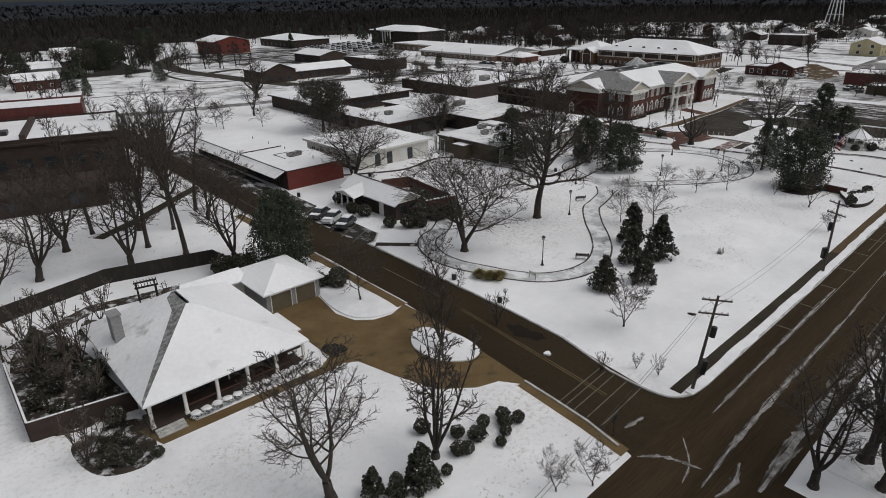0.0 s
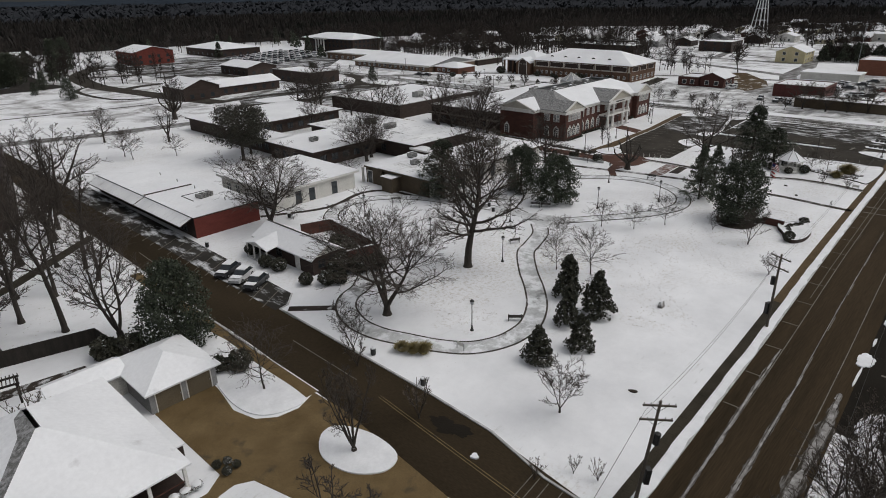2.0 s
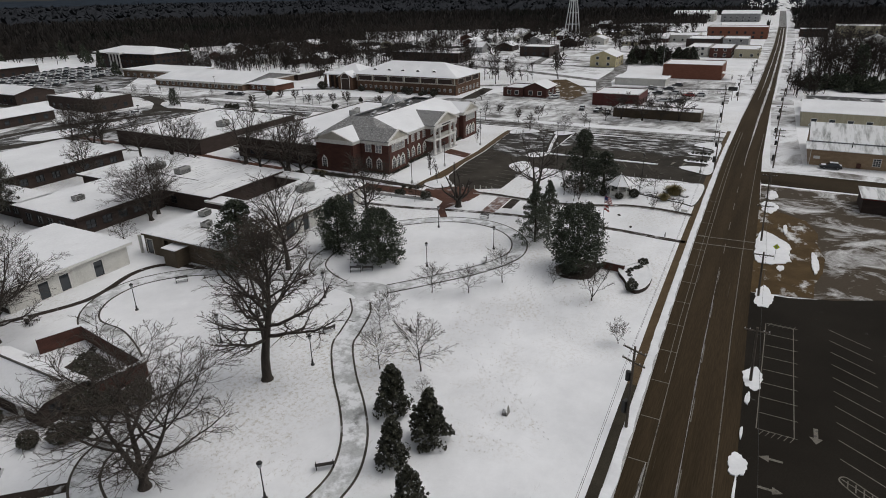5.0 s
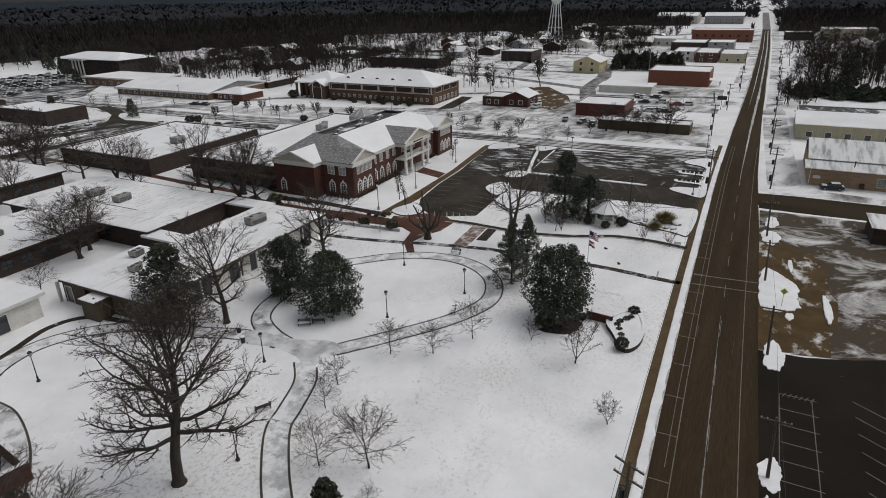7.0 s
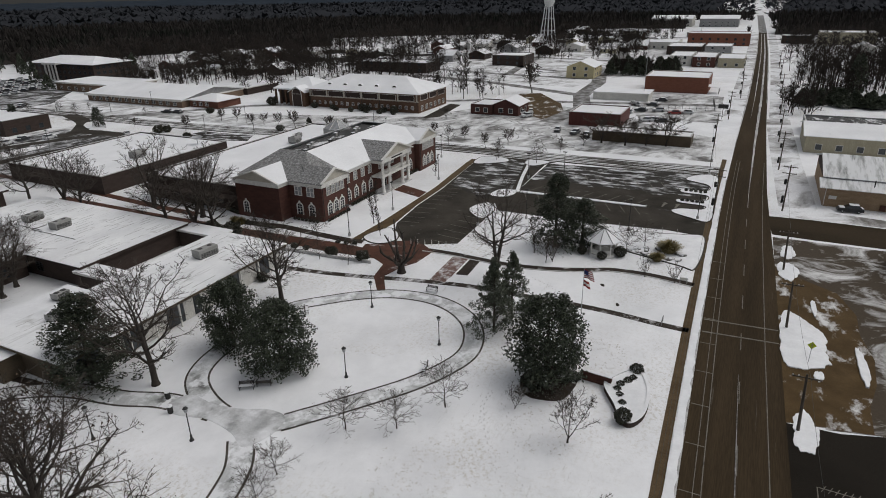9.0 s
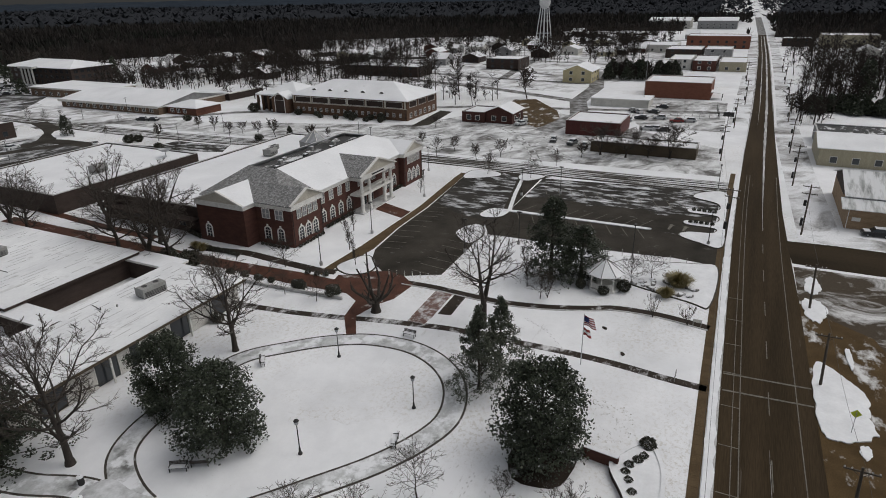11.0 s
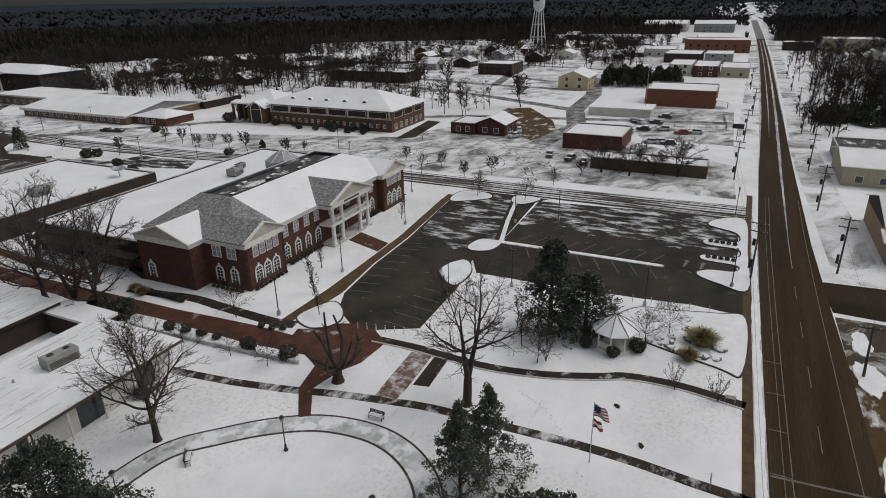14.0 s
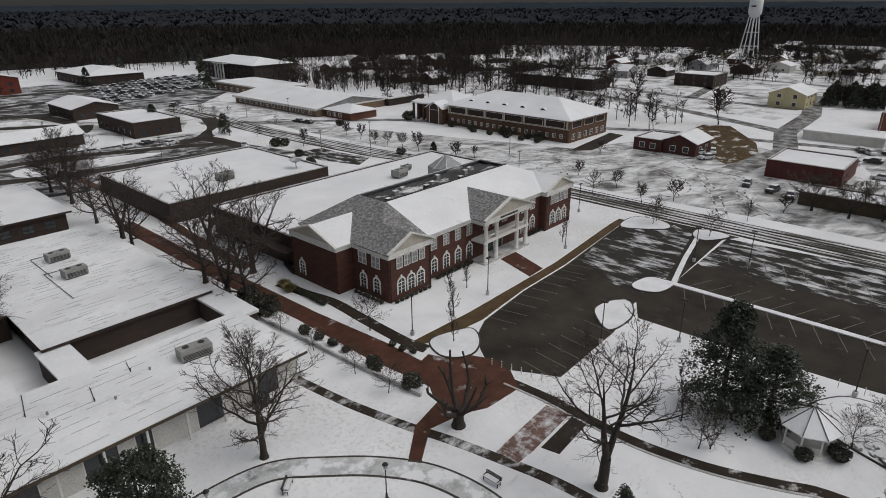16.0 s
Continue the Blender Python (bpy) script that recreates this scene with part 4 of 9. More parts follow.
# street behind the lot, and the slushy open ground past it
setting("road_cross_far", Geo().prism([(216.5, 22.4), (227.5, 23.4), (226, 62), (225, 90), (225.4, 120), (226.2, 148), (223.6, 170), (222, 200), (221.4, 225), (223.4, 250), (223, 296), (214.6, 296), (213.4, 250), (212, 225), (212.6, 205), (214, 185), (215.6, 165), (218.8, 147), (219.6, 101), (218.4, 88), (217.4, 62)], -0.2, 0.011), SLUSH, "slushy street between lots", "road")
setting("slush_yard", Geo().prism([(232, 26.5), (262, 28), (300, 84), (312, 104), (262, 128), (240, 205), (238, 232), (226, 240), (225, 200), (228.6, 150), (228.6, 100), (231.4, 62)], -0.2, 0.007), SLUSH_LOT, "open yard of slush and wheel tracks", "yard")
setting("storage_yard", Geo().prism([(286, 28.5), (345, 30), (348, 62), (300, 60), (286, 54)], -0.2, 0.009), SLUSH_LOT, "slushy storage yard with parked machines", "yard")
for k, (off, wide) in enumerate(((-3.9, 1.0), (-2.3, 0.5), (-0.8, 0.9), (0.9, 0.45), (2.4, 0.8), (3.9, 0.4))):
    mid = smooth_line([(222.0, 23), (221.8, 62), (222.2, 98), (222.4, 148), (219.4, 168), (217.6, 196), (216.8, 225), (218.6, 252), (218.8, 294)], 14)
    mid = [(x + off, y) for x, y in mid]
    setting("wheel_track", Geo().strip([(x - wide * (0.5 + 0.35 * noise.noise(Vector((k, y * 0.11, 1)))), y) for x, y in mid], [(x + wide * (0.5 + 0.35 * noise.noise(Vector((k, y * 0.13, 4)))), y) for x, y in mid], -0.1, 0.016), LOT, "dark wet wheel track melted through the slush", "road")
setting("lot_west", Geo().prism([(150, 190), (205, 186), (196, 236), (176, 238), (142, 240), (120, 196)], -0.2, 0.006), LOT_CAMPUS, "slushy campus parking lot", "parking lot")
setting("lot_far", Geo().prism([(196, 300), (232, 296), (290, 350), (280, 410), (250, 396), (214, 424), (150, 420), (150, 320)], -0.2, 0.006), LOT_CAMPUS, "large slushy parking lot", "parking lot")
setting("road_far", ribbon([(128, 232), (150, 240), (200, 262), (260, 205), (305, 120), (322, 30)], 4.6, -0.2, 0.013), SLUSH_ROAD, "slushy road through the campus", "road")
setting("road_campus", ribbon(smooth_line([(20, 228), (36, 221), (55, 214), (75, 207), (102, 201), (122, 197)]), 6.5, -0.2, 0.022), SLUSH_ROAD, "slushy road behind the school", "road")
for pts, wide in (([(152, 412), (136, 390), (124, 362), (118, 322), (121.5, 286), (125, 256), (130, 232)], 9.0), ([(120, 300), (140, 306), (172, 288)], 6.0), ([(124, 262), (107, 275), (106, 312), (118, 326)], 2.4), ([(136, 390), (170, 392), (222, 384)], 7.0), ([(126, 362), (150, 352), (196, 356)], 6.0)):
    setting("road_campus", ribbon(smooth_line(pts), wide, -0.2, 0.019 + 0.0006 * wide), LOT, "wet asphalt loop road of the campus", "road")
for pts, wide in (([(128, 232), (149.5, 233.4), (163.7, 229.4), (177.8, 224), (195, 216)], 4.5), ([(130, 218), (148, 210.5), (162, 208.6), (176, 206.4), (194, 200)], 5.0), ([(157, 262), (172, 267), (180, 282)], 5.0), ([(217, 262), (209.4, 243), (203, 234.6), (195, 227), (188, 226)], 5.6), ([(196, 230), (198.4, 216), (197.6, 204)], 6.0), ([(150, 330), (172, 318), (178, 290)], 6.0)):
    setting("lane_campus", ribbon(smooth_line(pts), wide, -0.2, 0.024 + 0.0007 * wide), LOT, "wet dark lane between campus lawns", "road")
for k, pts in enumerate(([(168.6, 256.6), (178.4, 254.7), (181, 243), (185.5, 239.9), (170, 237.5), (164.5, 241)], [(198, 243.6), (205, 256), (211, 262), (206.5, 245), (203.0, 239)], [(201.6, 230.6), (211.4, 240), (211.4, 212), (202, 205)], [(142, 226.5), (162, 224), (178, 217), (160, 213.4), (142, 215)], [(176, 196), (192, 195), (200, 200), (196, 188.4), (176, 189)])):
    setting("campus_lawn", Geo().prism(smooth_line(pts, 3, True), -0.1, 0.045 + 0.004 * k), SNOW, "snow-covered lawn between campus lanes", "lawn")
setting("lot_gym", Geo().prism([(203.4, 187), (213, 186), (212.6, 177.4), (214.4, 165.4), (206.5, 161), (203, 173.2)], -0.2, 0.016), LOT_SNOWY, "dark wet stalls beside the gymnasium", "parking lot")
setting("office_drive", Geo().prism([(259, 126.6), (264, 121.6), (290.6, 125.0), (291.4, 130.4)], -0.2, 0.015), LOT, "wet asphalt drive beside the office", "driveway")
setting("path_campus", ribbon([(24, 270), (64, 260), (100, 252), (131, 246)], 1.6, -0.2, 0.021), WALK_DARK, "narrow wet walk across the lawn", "path")
setting("drive_ranch", Geo().prism([(273, 86), (283, 80), (306, 88), (330, 104), (326, 112), (296, 112), (284, 98)], -0.2, 0.017), TAN_SNOWY, "tan wet drive with patches of snow", "driveway")
for k, (pts, gap) in enumerate((([(222, 92), (240, 84), (252, 92), (256, 104), (244, 116), (232, 112)], 1.7), ([(226, 70), (246, 80), (268, 96), (272, 116), (252, 134), (236, 160)], 1.8), ([(228, 120), (244, 122), (258, 112), (270, 98), (290, 84)], 1.6), ([(226, 150), (238, 128), (252, 110), (262, 88), (256, 60)], 1.7), ([(232, 60), (244, 72), (256, 76), (264, 82)], 1.6), ([(210, 228), (226, 180), (236, 140), (262, 118)], 1.7))):
    line = smooth_line(pts, 6)
    for d_ in (-gap / 2, gap / 2):
        setting("wheel_track", ribbon(offset(line, d_), 0.4, -0.1, 0.012 + 0.0015 * k), SLUSH, "dark wheel track through slush", "track")
drive_ob = bpy.data.objects["drive_ranch"]
for k in range(3):
    for i in range(7):
        part("stall_line", ribbon([(288.0 + 3.1 * i + 3 * k, 83.2 + 2.0 * i * 0.35 + 7 * k), (290.4 + 3.1 * i + 3 * k, 87.2 + 2.0 * i * 0.35 + 7 * k)], 0.16, 0.01, 0.024), PAINT, drive_ob)
setting("lane_far", ribbon([(268, 82), (300, 78), (330, 86), (372, 88), (430, 100)], 7, -0.2, 0.025), SLUSH_ROAD, "slushy lane towards the yellow shed", "road")
setting("lane_far", ribbon([(330, 86), (352, 130), (372, 190)], 6, -0.2, 0.028), SLUSH_ROAD, "slushy lane past the bare field", "road")

setting("town_ground", Geo().prism([(352, 96), (430, 70), (600, 74), (640, 130), (600, 240), (470, 290), (330, 300), (320, 232), (360, 150)], -0.2, 0.004), TOWN_GROUND, "trodden slushy snow between the houses", "ground")
setting("campus_ground", Geo().prism([(100, 200), (150, 190), (206, 236), (240, 212), (244, 300), (262, 345), (230, 400), (120, 430), (40, 330)], -0.2, 0.0035), TOWN_GROUND, "trodden slushy campus snow", "ground")
for pts, wide in (([(402, 200), (396, 178), (388, 141), (383, 95)], 5.5), ([(452, 176), (426, 148), (410, 120)], 5), ([(383, 95), (420, 92), (470, 96), (560, 110)], 6), ([(470, 96), (480, 150), (500, 230)], 5), ([(388, 141), (450, 150), (540, 160)], 5), ([(540, 100), (548, 160), (560, 230)], 5)):
    setting("lane_town", ribbon(smooth_line(pts), wide, -0.2, 0.03), SLUSH_ROAD, "slushy lane between small houses", "road")

# south side: lots, apron and crossing street
lot3 = [(68, 10.22), (92, 10.84), (112, 11.42), (122.5, 11.62), (122.8, 6.6), (124.6, 1), (128, -6), (150, -60), (62, -60), (64, 0), (68, 5)]
lot3_ob = setting("parking_lot_south", Geo().prism(lot3, -0.2, 0.023), LOT_BLACK, "dark wet parking lot with faint stall lines", "parking lot")
for i in range(9):
    x = 89.9 + i * 2.95
    part("stall_line", ribbon([(x, 9.2), (x - 0.1, 5.6)], 0.10, 0.012, 0.030), PAINT, lot3_ob)
for i in range(11):
    x = 82.6 + i * 2.95
    part("stall_line", ribbon([(x + 3.0, 2.1), (x, -2.2)], 0.10, 0.012, 0.030), PAINT, lot3_ob)
part("stall_line", ribbon([(89.9, 9.3), (113.5, 9.3)], 0.10, 0.012, 0.031), PAINT, lot3_ob)
part("arrow_mark", Geo().prism([(92.4, 4.2), (90.8, 4.2), (90.8, 4.6), (89.8, 4.0), (90.8, 3.4), (90.8, 3.8), (92.4, 3.8)], 0.012, 0.030), PAINT, lot3_ob)
part("arrow_mark", Geo().prism([(85.75, 6.8), (85.75, 8.0), (86.1, 8.0), (85.6, 8.9), (85.1, 8.0), (85.45, 8.0), (85.45, 6.8)], 0.012, 0.030), PAINT, lot3_ob)
part("arrow_mark", Geo().prism([(81.15, 8.8), (81.15, 7.6), (80.8, 7.6), (81.3, 6.7), (81.8, 7.6), (81.45, 7.6), (81.45, 8.8)], 0.012, 0.030), PAINT, lot3_ob)
part("stall_line", ribbon([(89.9, 5.9), (113.5, 6.1)], 0.09, 0.012, 0.031), PAINT, lot3_ob)
for i in range(6):
    for x in (89.0, 113.0):
        part("hatch_mark", ribbon([(x, 9.0 - 0.55 * i), (x + 0.9, 8.6 - 0.55 * i)], 0.07, 0.012, 0.030), PAINT, lot3_ob)
for i in range(6):
    part("hatch_mark", ribbon([(85.6 - 0.3 * i, 1.6 - 0.6 * i), (84.5 - 0.3 * i, 1.7 - 0.6 * i)], 0.10, 0.012, 0.030), PAINT, lot3_ob)
part("oval_mark", ribbon(smooth_line([(85.4, 2.3), (84.4, 1.6), (83.4, 0.4), (82.6, -1.4), (83.4, -1.8), (84.8, 0.0), (86.0, 1.7)], 5, True), 0.14, 0.012, 0.030, True), PAINT, lot3_ob)
setting("apron", Geo().prism([(122.6, 11.66), (142, 12.02), (166, 12.42), (162, 8.6), (158.6, 4.2), (152, 2.4), (146, 2.6), (140, 1.7), (134, 2.2), (129, 3.4), (124, 3.6)], -0.2, 0.021), TAN_SNOWY, "tan concrete apron with blown snow", "forecourt")
setting("apron_snow", Geo().prism([(122.9, 8), (150, 9), (166, 12.42), (180, 12.7), (180, -40), (128, -40), (128, -8), (124.4, 1.4)], -0.2, 0.017), APRON_SLUSH, "blown snow over rough ground", "yard")
setting("road_south", Geo().prism([(181.4, 12.8), (192, 13.6), (192.6, 6), (191.4, -70), (181.4, -70), (181, 6)], -0.2, 0.024), ASPHALT_Y, "wet asphalt street going south", "road")
setting("forecourt", Geo().prism([(193, 11.4), (248, 13), (300, 14.4), (300, 7), (248, 6), (199, 4.4), (197, -11.4), (193, -12)], -0.2, 0.018), TOWN_GROUND, "snowy forecourt beside the workshop", "forecourt")
for k, (x, y, rx, ry) in enumerate(((99.2, 10.1, 2.2, 1.1), (121.6, 9.9, 3.3, 1.3), (133.4, 8.0, 1.2, 0.5), (164.5, 10.6, 4.0, 1.4), (173, 10.4, 3.0, 1.2), (83.4, 10.6, 1.5, 0.9), (79.5, 10.6, 2.4, 0.12), (94.8, 10.4, 1.2, 0.25), (70.5, 7.6, 3.0, 1.3), (68.2, 2.5, 3.2, 2.4), (88.4, 10.6, 0.9, 0.15), (152, 7.6, 2.4, 0.35), (137.5, 3.2, 4.5, 0.5))):
    setting("snow_patch", Geo().prism(blob(x, y, rx, ry, 90, 0.2, k + 3), 0.0, 0.08 + 0.011 * k), SNOW_PILE, "uneven heap of ploughed snow", "snow heap")
heap = []
for i, (x, y) in enumerate(smooth_line([(149.6, 11.3), (146.8, 8.4), (143.6, 6.7), (139.6, 6.9), (136.4, 6.8), (134.3, 9.6), (135.2, 11.6), (142, 12.0)], 14, True)):
    heap.append((x + 0.35 * noise.noise(Vector((i * 0.31, 2, 1))), y + 0.35 * noise.noise(Vector((i * 0.27, 9, 4)))))
setting("snow_patch", Geo().prism(heap, 0.0, 0.14), SNOW_PILE, "broad heap of ploughed snow beside the road", "snow heap")
setting("verge_south", Geo().prism([(46, 9.2), (56, 9.5), (66, 9.7), (67, 5), (63, 0), (60, -60), (44, -60)], -0.1, 0.05), SNOW, "snowy verge under bare trees", "verge")

# ---- buildings ----
SIDES = {"S": (0, 0), "E": (90, 1), "N": (180, 2), "W": (270, 3)}
WINDOW_CACHE = {}


def window_meshes(w, h, arch, glass, bars, trim=None):
    trim = trim or WHITE
    key = (w, h, arch, glass.name, bars, trim.name)
    if key not in WINDOW_CACHE:
        f, p, extra = Geo(), Geo(), []
        d = 0.10
        if arch:
            n = 10
            rim = [(-w / 2, 0)] + [(-w / 2 * math.cos(math.pi * i / n), h + w / 2 * math.sin(math.pi * i / n)) for i in range(n + 1)] + [(w / 2, 0)]
            out = [(-w / 2 - 0.20, -0.12)] + [(-(w / 2 + 0.24) * math.cos(math.pi * i / n), h + (w / 2 + 0.26) * math.sin(math.pi * i / n)) for i in range(n + 1)] + [(w / 2 + 0.20, -0.12)]
            for i in range(len(rim) - 1):
                a, b, c, e = rim[i], rim[i + 1], out[i + 1], out[i]
                f.face((a[0], -d, a[1]), (b[0], -d, b[1]), (c[0], -d, c[1]), (e[0], -d, e[1]))
                f.face((e[0], -d, e[1]), (c[0], -d, c[1]), (c[0], 0.02, c[1]), (e[0], 0.02, e[1]))
                f.face((b[0], -d, b[1]), (a[0], -d, a[1]), (a[0], 0.02, a[1]), (b[0], 0.02, b[1]))
            extra.append(("keystone", Geo().box(-0.17, -0.16, h + w / 2 + 0.05, 0.17, 0.0, h + w / 2 + 0.55)))
            extra.append(("transom", Geo().box(-w / 2, -0.07, h - 0.05, w / 2, -0.03, h + 0.05)))
            p.face(*[(x, -0.03, z) for x, z in rim])
            for i in range(1, bars[0]):
                x = -w / 2 + w * i / bars[0]
                extra.append(("mullion", Geo().box(x - 0.035, -0.055, 0, x + 0.035, -0.028, h + w / 2 - 0.1)))
            for i in range(1, bars[1]):
                extra.append(("glazing_bar", Geo().box(-w / 2, -0.052, h * i / bars[1] - 0.03, w / 2, -0.029, h * i / bars[1] + 0.03)))
        else:
            xs = [-w / 2 - 0.11, -w / 2] + [v for i in range(1, bars[0]) for v in (-w / 2 + w * i / bars[0] - 0.035, -w / 2 + w * i / bars[0] + 0.035)] + [w / 2, w / 2 + 0.11]
            zs = [-0.10, 0.0] + [v for i in range(1, bars[1]) for v in (h * i / bars[1] - 0.03, h * i / bars[1] + 0.03)] + [h, h + 0.13]
            for i in range(len(xs) - 1):
                for j in range(len(zs) - 1):
                    if i % 2 == 0 or j % 2 == 0:
                        f.box(xs[i], -0.05, zs[j], xs[i + 1], 0.05, zs[j + 1])
            p.box(-w / 2, 0.06, 0, w / 2, 0.09, h)
        f.weld()
        WINDOW_CACHE[key] = (f.mesh("window", trim), p.mesh("pane", glass), [(nm, g.mesh(nm, trim)) for nm, g in extra])
    return WINDOW_CACHE[key]


def glazed(parent, at, w, h, arch=False, glass=None, bars=(2, 2), trim=None):
    """One window with its pane and bars."""
    f, p, extra = window_meshes(w, h, arch, glass or GLASS, bars, trim)
    ob = part("window", f, None, parent, at=at)
    part("pane", p, None, ob)
    for nm, me in extra:
        part(nm, me, None, ob)
    return ob


class House:
    """A building as one Empty with its walls, roof and openings as parts; x, y from its south-west corner."""

    def __init__(self, name, label, category, x, y, w, d, h, wall, turn=0, group=""):
        self.root = thing(name, label, category, x, y, 0, turn, group)
        self.w, self.d, self.h, self.wall = w, d, h, wall
        self.holes = {k: [] for k in SIDES}

    def place(self, side, s, out=0.0, z=0.0):
        a = SIDES[side][0]
        x, y = {"S": (s, -out), "E": (self.w + out, s), "N": (self.w - s, self.d + out), "W": (-out, self.d - s)}[side]
        return pose(x, y, z, 0, 0, a)

    def window(self, side, s, z, w, h, arch=False, glass=None, bars=(2, 2), name="window"):
        trim = IRON if self.wall in (BRICK_DARK, BRICK_RED, BRICK_ORANGE) else None
        ob = glazed(self.root, self.place(side, s, 0, z), w, h, arch, glass or GLASS, bars, trim)
        self.holes[side].append((s - w / 2, s + w / 2, z, z + h))
        return ob

    def row(self, side, s0, s1, n, z, w, h, **k):
        for i in range(n):
            self.window(side, s0 + (s1 - s0) * (i + 0.5) / n, z, w, h, **k)

    def door(self, side, s, w=1.0, h=2.1, material=None, z=0.0):
        g = Geo().box(-w / 2, 0.02, 0, w / 2, 0.08, h)
        ob = part("door", g, material or WOOD_DARK, self.root, at=self.place(side, s, 0, z))
        fr = Geo().box(-w / 2 - 0.1, -0.04, 0, -w / 2, 0.1, h + 0.1).box(w / 2, -0.04, 0, w / 2 + 0.1, 0.1, h + 0.1).box(-w / 2, -0.04, h, w / 2, 0.1, h + 0.1)
        part("door_frame", fr, WHITE, ob)
        part("door_handle", Geo().box(w / 2 - 0.14, -0.05, 0.98, w / 2 - 0.08, 0.02, 1.10), STEEL, ob)
        self.holes[side].append((s - w / 2, s + w / 2, z, z + h))
        return ob

    def walls(self, t=0.3):
        """Four walls, butted at the corners, with their openings through them."""
        for side in SIDES:
            length = self.w if side in "SN" else self.d
            lo, hi = (0, length) if side in "SN" else (t, length - t)
            holes = [(max(lo, a), min(hi, b), z0, z1) for a, b, z0, z1 in self.holes[side]]
            cuts = sorted({lo, hi, *[v for a in holes for v in a[:2]]})
            g = Geo()
            for a, b in zip(cuts, cuts[1:]):
                if b - a < 1e-4:
                    continue
                z = 0.0
                for z0, z1 in sorted((h[2], h[3]) for h in holes if h[0] < (a + b) / 2 < h[1]):
                    if z0 > z + 1e-4:
                        g.box(a, 0, z, b, t, z0)
                    z = max(z, z1)
                if self.h > z:
                    g.box(a, 0, z, b, t, self.h)
            m = {"S": pose(0, 0, 0), "E": pose(self.w, 0, 0, 0, 0, 90), "N": pose(self.w, self.d, 0, 0, 0, 180), "W": pose(0, self.d, 0, 0, 0, 270)}[side]
            part("wall", g.weld(), self.wall, self.root, at=m)
        return self

    def flat_roof(self, material, over=0.35, thick=0.35, edge=None):
        w, d, h = self.w, self.d, self.h
        part("fascia", Geo().box(-over, -over, h, w + over, d + over, h + thick), edge or WHITE, self.root)
        part("roof", Geo().box(-over - 0.04, -over - 0.04, h + thick, w + over + 0.04, d + over + 0.04, h + thick + 0.10), material, self.root, "snow-covered flat roof")
        return self

    def parapet_roof(self, material, coping=None, rise=0.5, t=0.3):
        w, d, h = self.w, self.d, self.h
        part("roof", Geo().box(t, t, h - 0.35, w - t, d - t, h - rise + 0.12 if rise > 0.5 else h - 0.25), material, self.root, "snow-covered flat roof")
        g = Geo().box(-0.06, -0.06, h, w + 0.06, t + 0.04, h + 0.12).box(-0.06, d - t - 0.04, h, w + 0.06, d + 0.06, h + 0.12)
        g.box(-0.06, t + 0.04, h, t + 0.04, d - t - 0.04, h + 0.12).box(w - t - 0.04, t + 0.04, h, w + 0.06, d - t - 0.04, h + 0.12)
        part("coping", g, coping or KERB, self.root)
        return self

    def gable_roof(self, rise, material, axis="x", over=0.5, gable=None, north=None):
        w, d, h = self.w, self.d, self.h
        if axis == "x":
            a = [(-over, -over, h), (w + over, -over, h), (w + over, d / 2, h + rise), (-over, d / 2, h + rise)]
            b = [(w + over, d + over, h), (-over, d + over, h), (-over, d / 2, h + rise), (w + over, d / 2, h + rise)]
            ends = [[(0, 0, h), (0, d, h), (0, d / 2, h + rise * 0.97)], [(w, d, h), (w, 0, h), (w, d / 2, h + rise * 0.97)]]
        else:
            a = [(-over, d + over, h), (-over, -over, h), (w / 2, -over, h + rise), (w / 2, d + over, h + rise)]
            b = [(w + over, -over, h), (w + over, d + over, h), (w / 2, d + over, h + rise), (w / 2, -over, h + rise)]
            ends = [[(w, 0, h), (0, 0, h), (w / 2, 0, h + rise * 0.97)], [(0, d, h), (w, d, h), (w / 2, d, h + rise * 0.97)]]
        for q, m in ((a, material), (b, north or material)):
            part("roof_slope", slab(q, 0.18), m, self.root, "sloping roof under snow")
        for e in ends:
            k = 0 if axis == "x" else 1
            back = [tuple(c + (0.25 * (1 if sum(p[k] for p in e) / 3 < (w, d)[k] / 2 else -1) if i == k else 0) for i, c in enumerate(p)) for p in e]
            g = Geo().face(*e).face(*back[::-1])
            for i in range(3):
                j = (i + 1) % 3
                g.face(e[j], e[i], back[i], back[j])
            part("gable", g, gable or self.wall, self.root)
        return self

    def hip_roof(self, rise, material, over=0.6, inset=None, mats=None, deck=False):
        w, d, h = self.w, self.d, self.h
        s = inset if inset is not None else min(w, d) / 2
        sy = d / 2 if not deck else s
        sx = s if w >= d or deck else w / 2
        if not deck and w < d:
            sx, sy = w / 2, s
        lo = [(-over, -over, h), (w + over, -over, h), (w + over, d + over, h), (-over, d + over, h)]
        hi = [(sx, sy, h + rise), (w - sx, sy, h + rise), (w - sx, d - sy, h + rise), (sx, d - sy, h + rise)]
        mats = mats or [material] * 4
        for i in range(4):
            j = (i + 1) % 4
            q = [lo[i], lo[j], hi[j], hi[i]]
            part("roof_slope", slab([p for k, p in enumerate(q) if p not in q[:k]], 0.16), mats[i], self.root)
        part("eave_board", Geo().box(-over + 0.1, -over + 0.1, h - 0.22, w + over - 0.1, d + over - 0.1, h - 0.02), WHITE, self.root)
        if deck:
            part("roof_deck", Geo().box(sx, sy, h + rise - 0.5, w - sx, d - sy, h + rise - 0.02), SNOW_ROOF, self.root)
        return self


def slab(q, t):
    """A sloping slab: the given outline, and the same t lower."""
    low = [(p[0], p[1], p[2] - t) for p in q]
    g = Geo().face(*q).face(*low[::-1])
    for i in range(len(q)):
        j = (i + 1) % len(q)
        g.face(q[j], q[i], low[i], low[j])
    return g


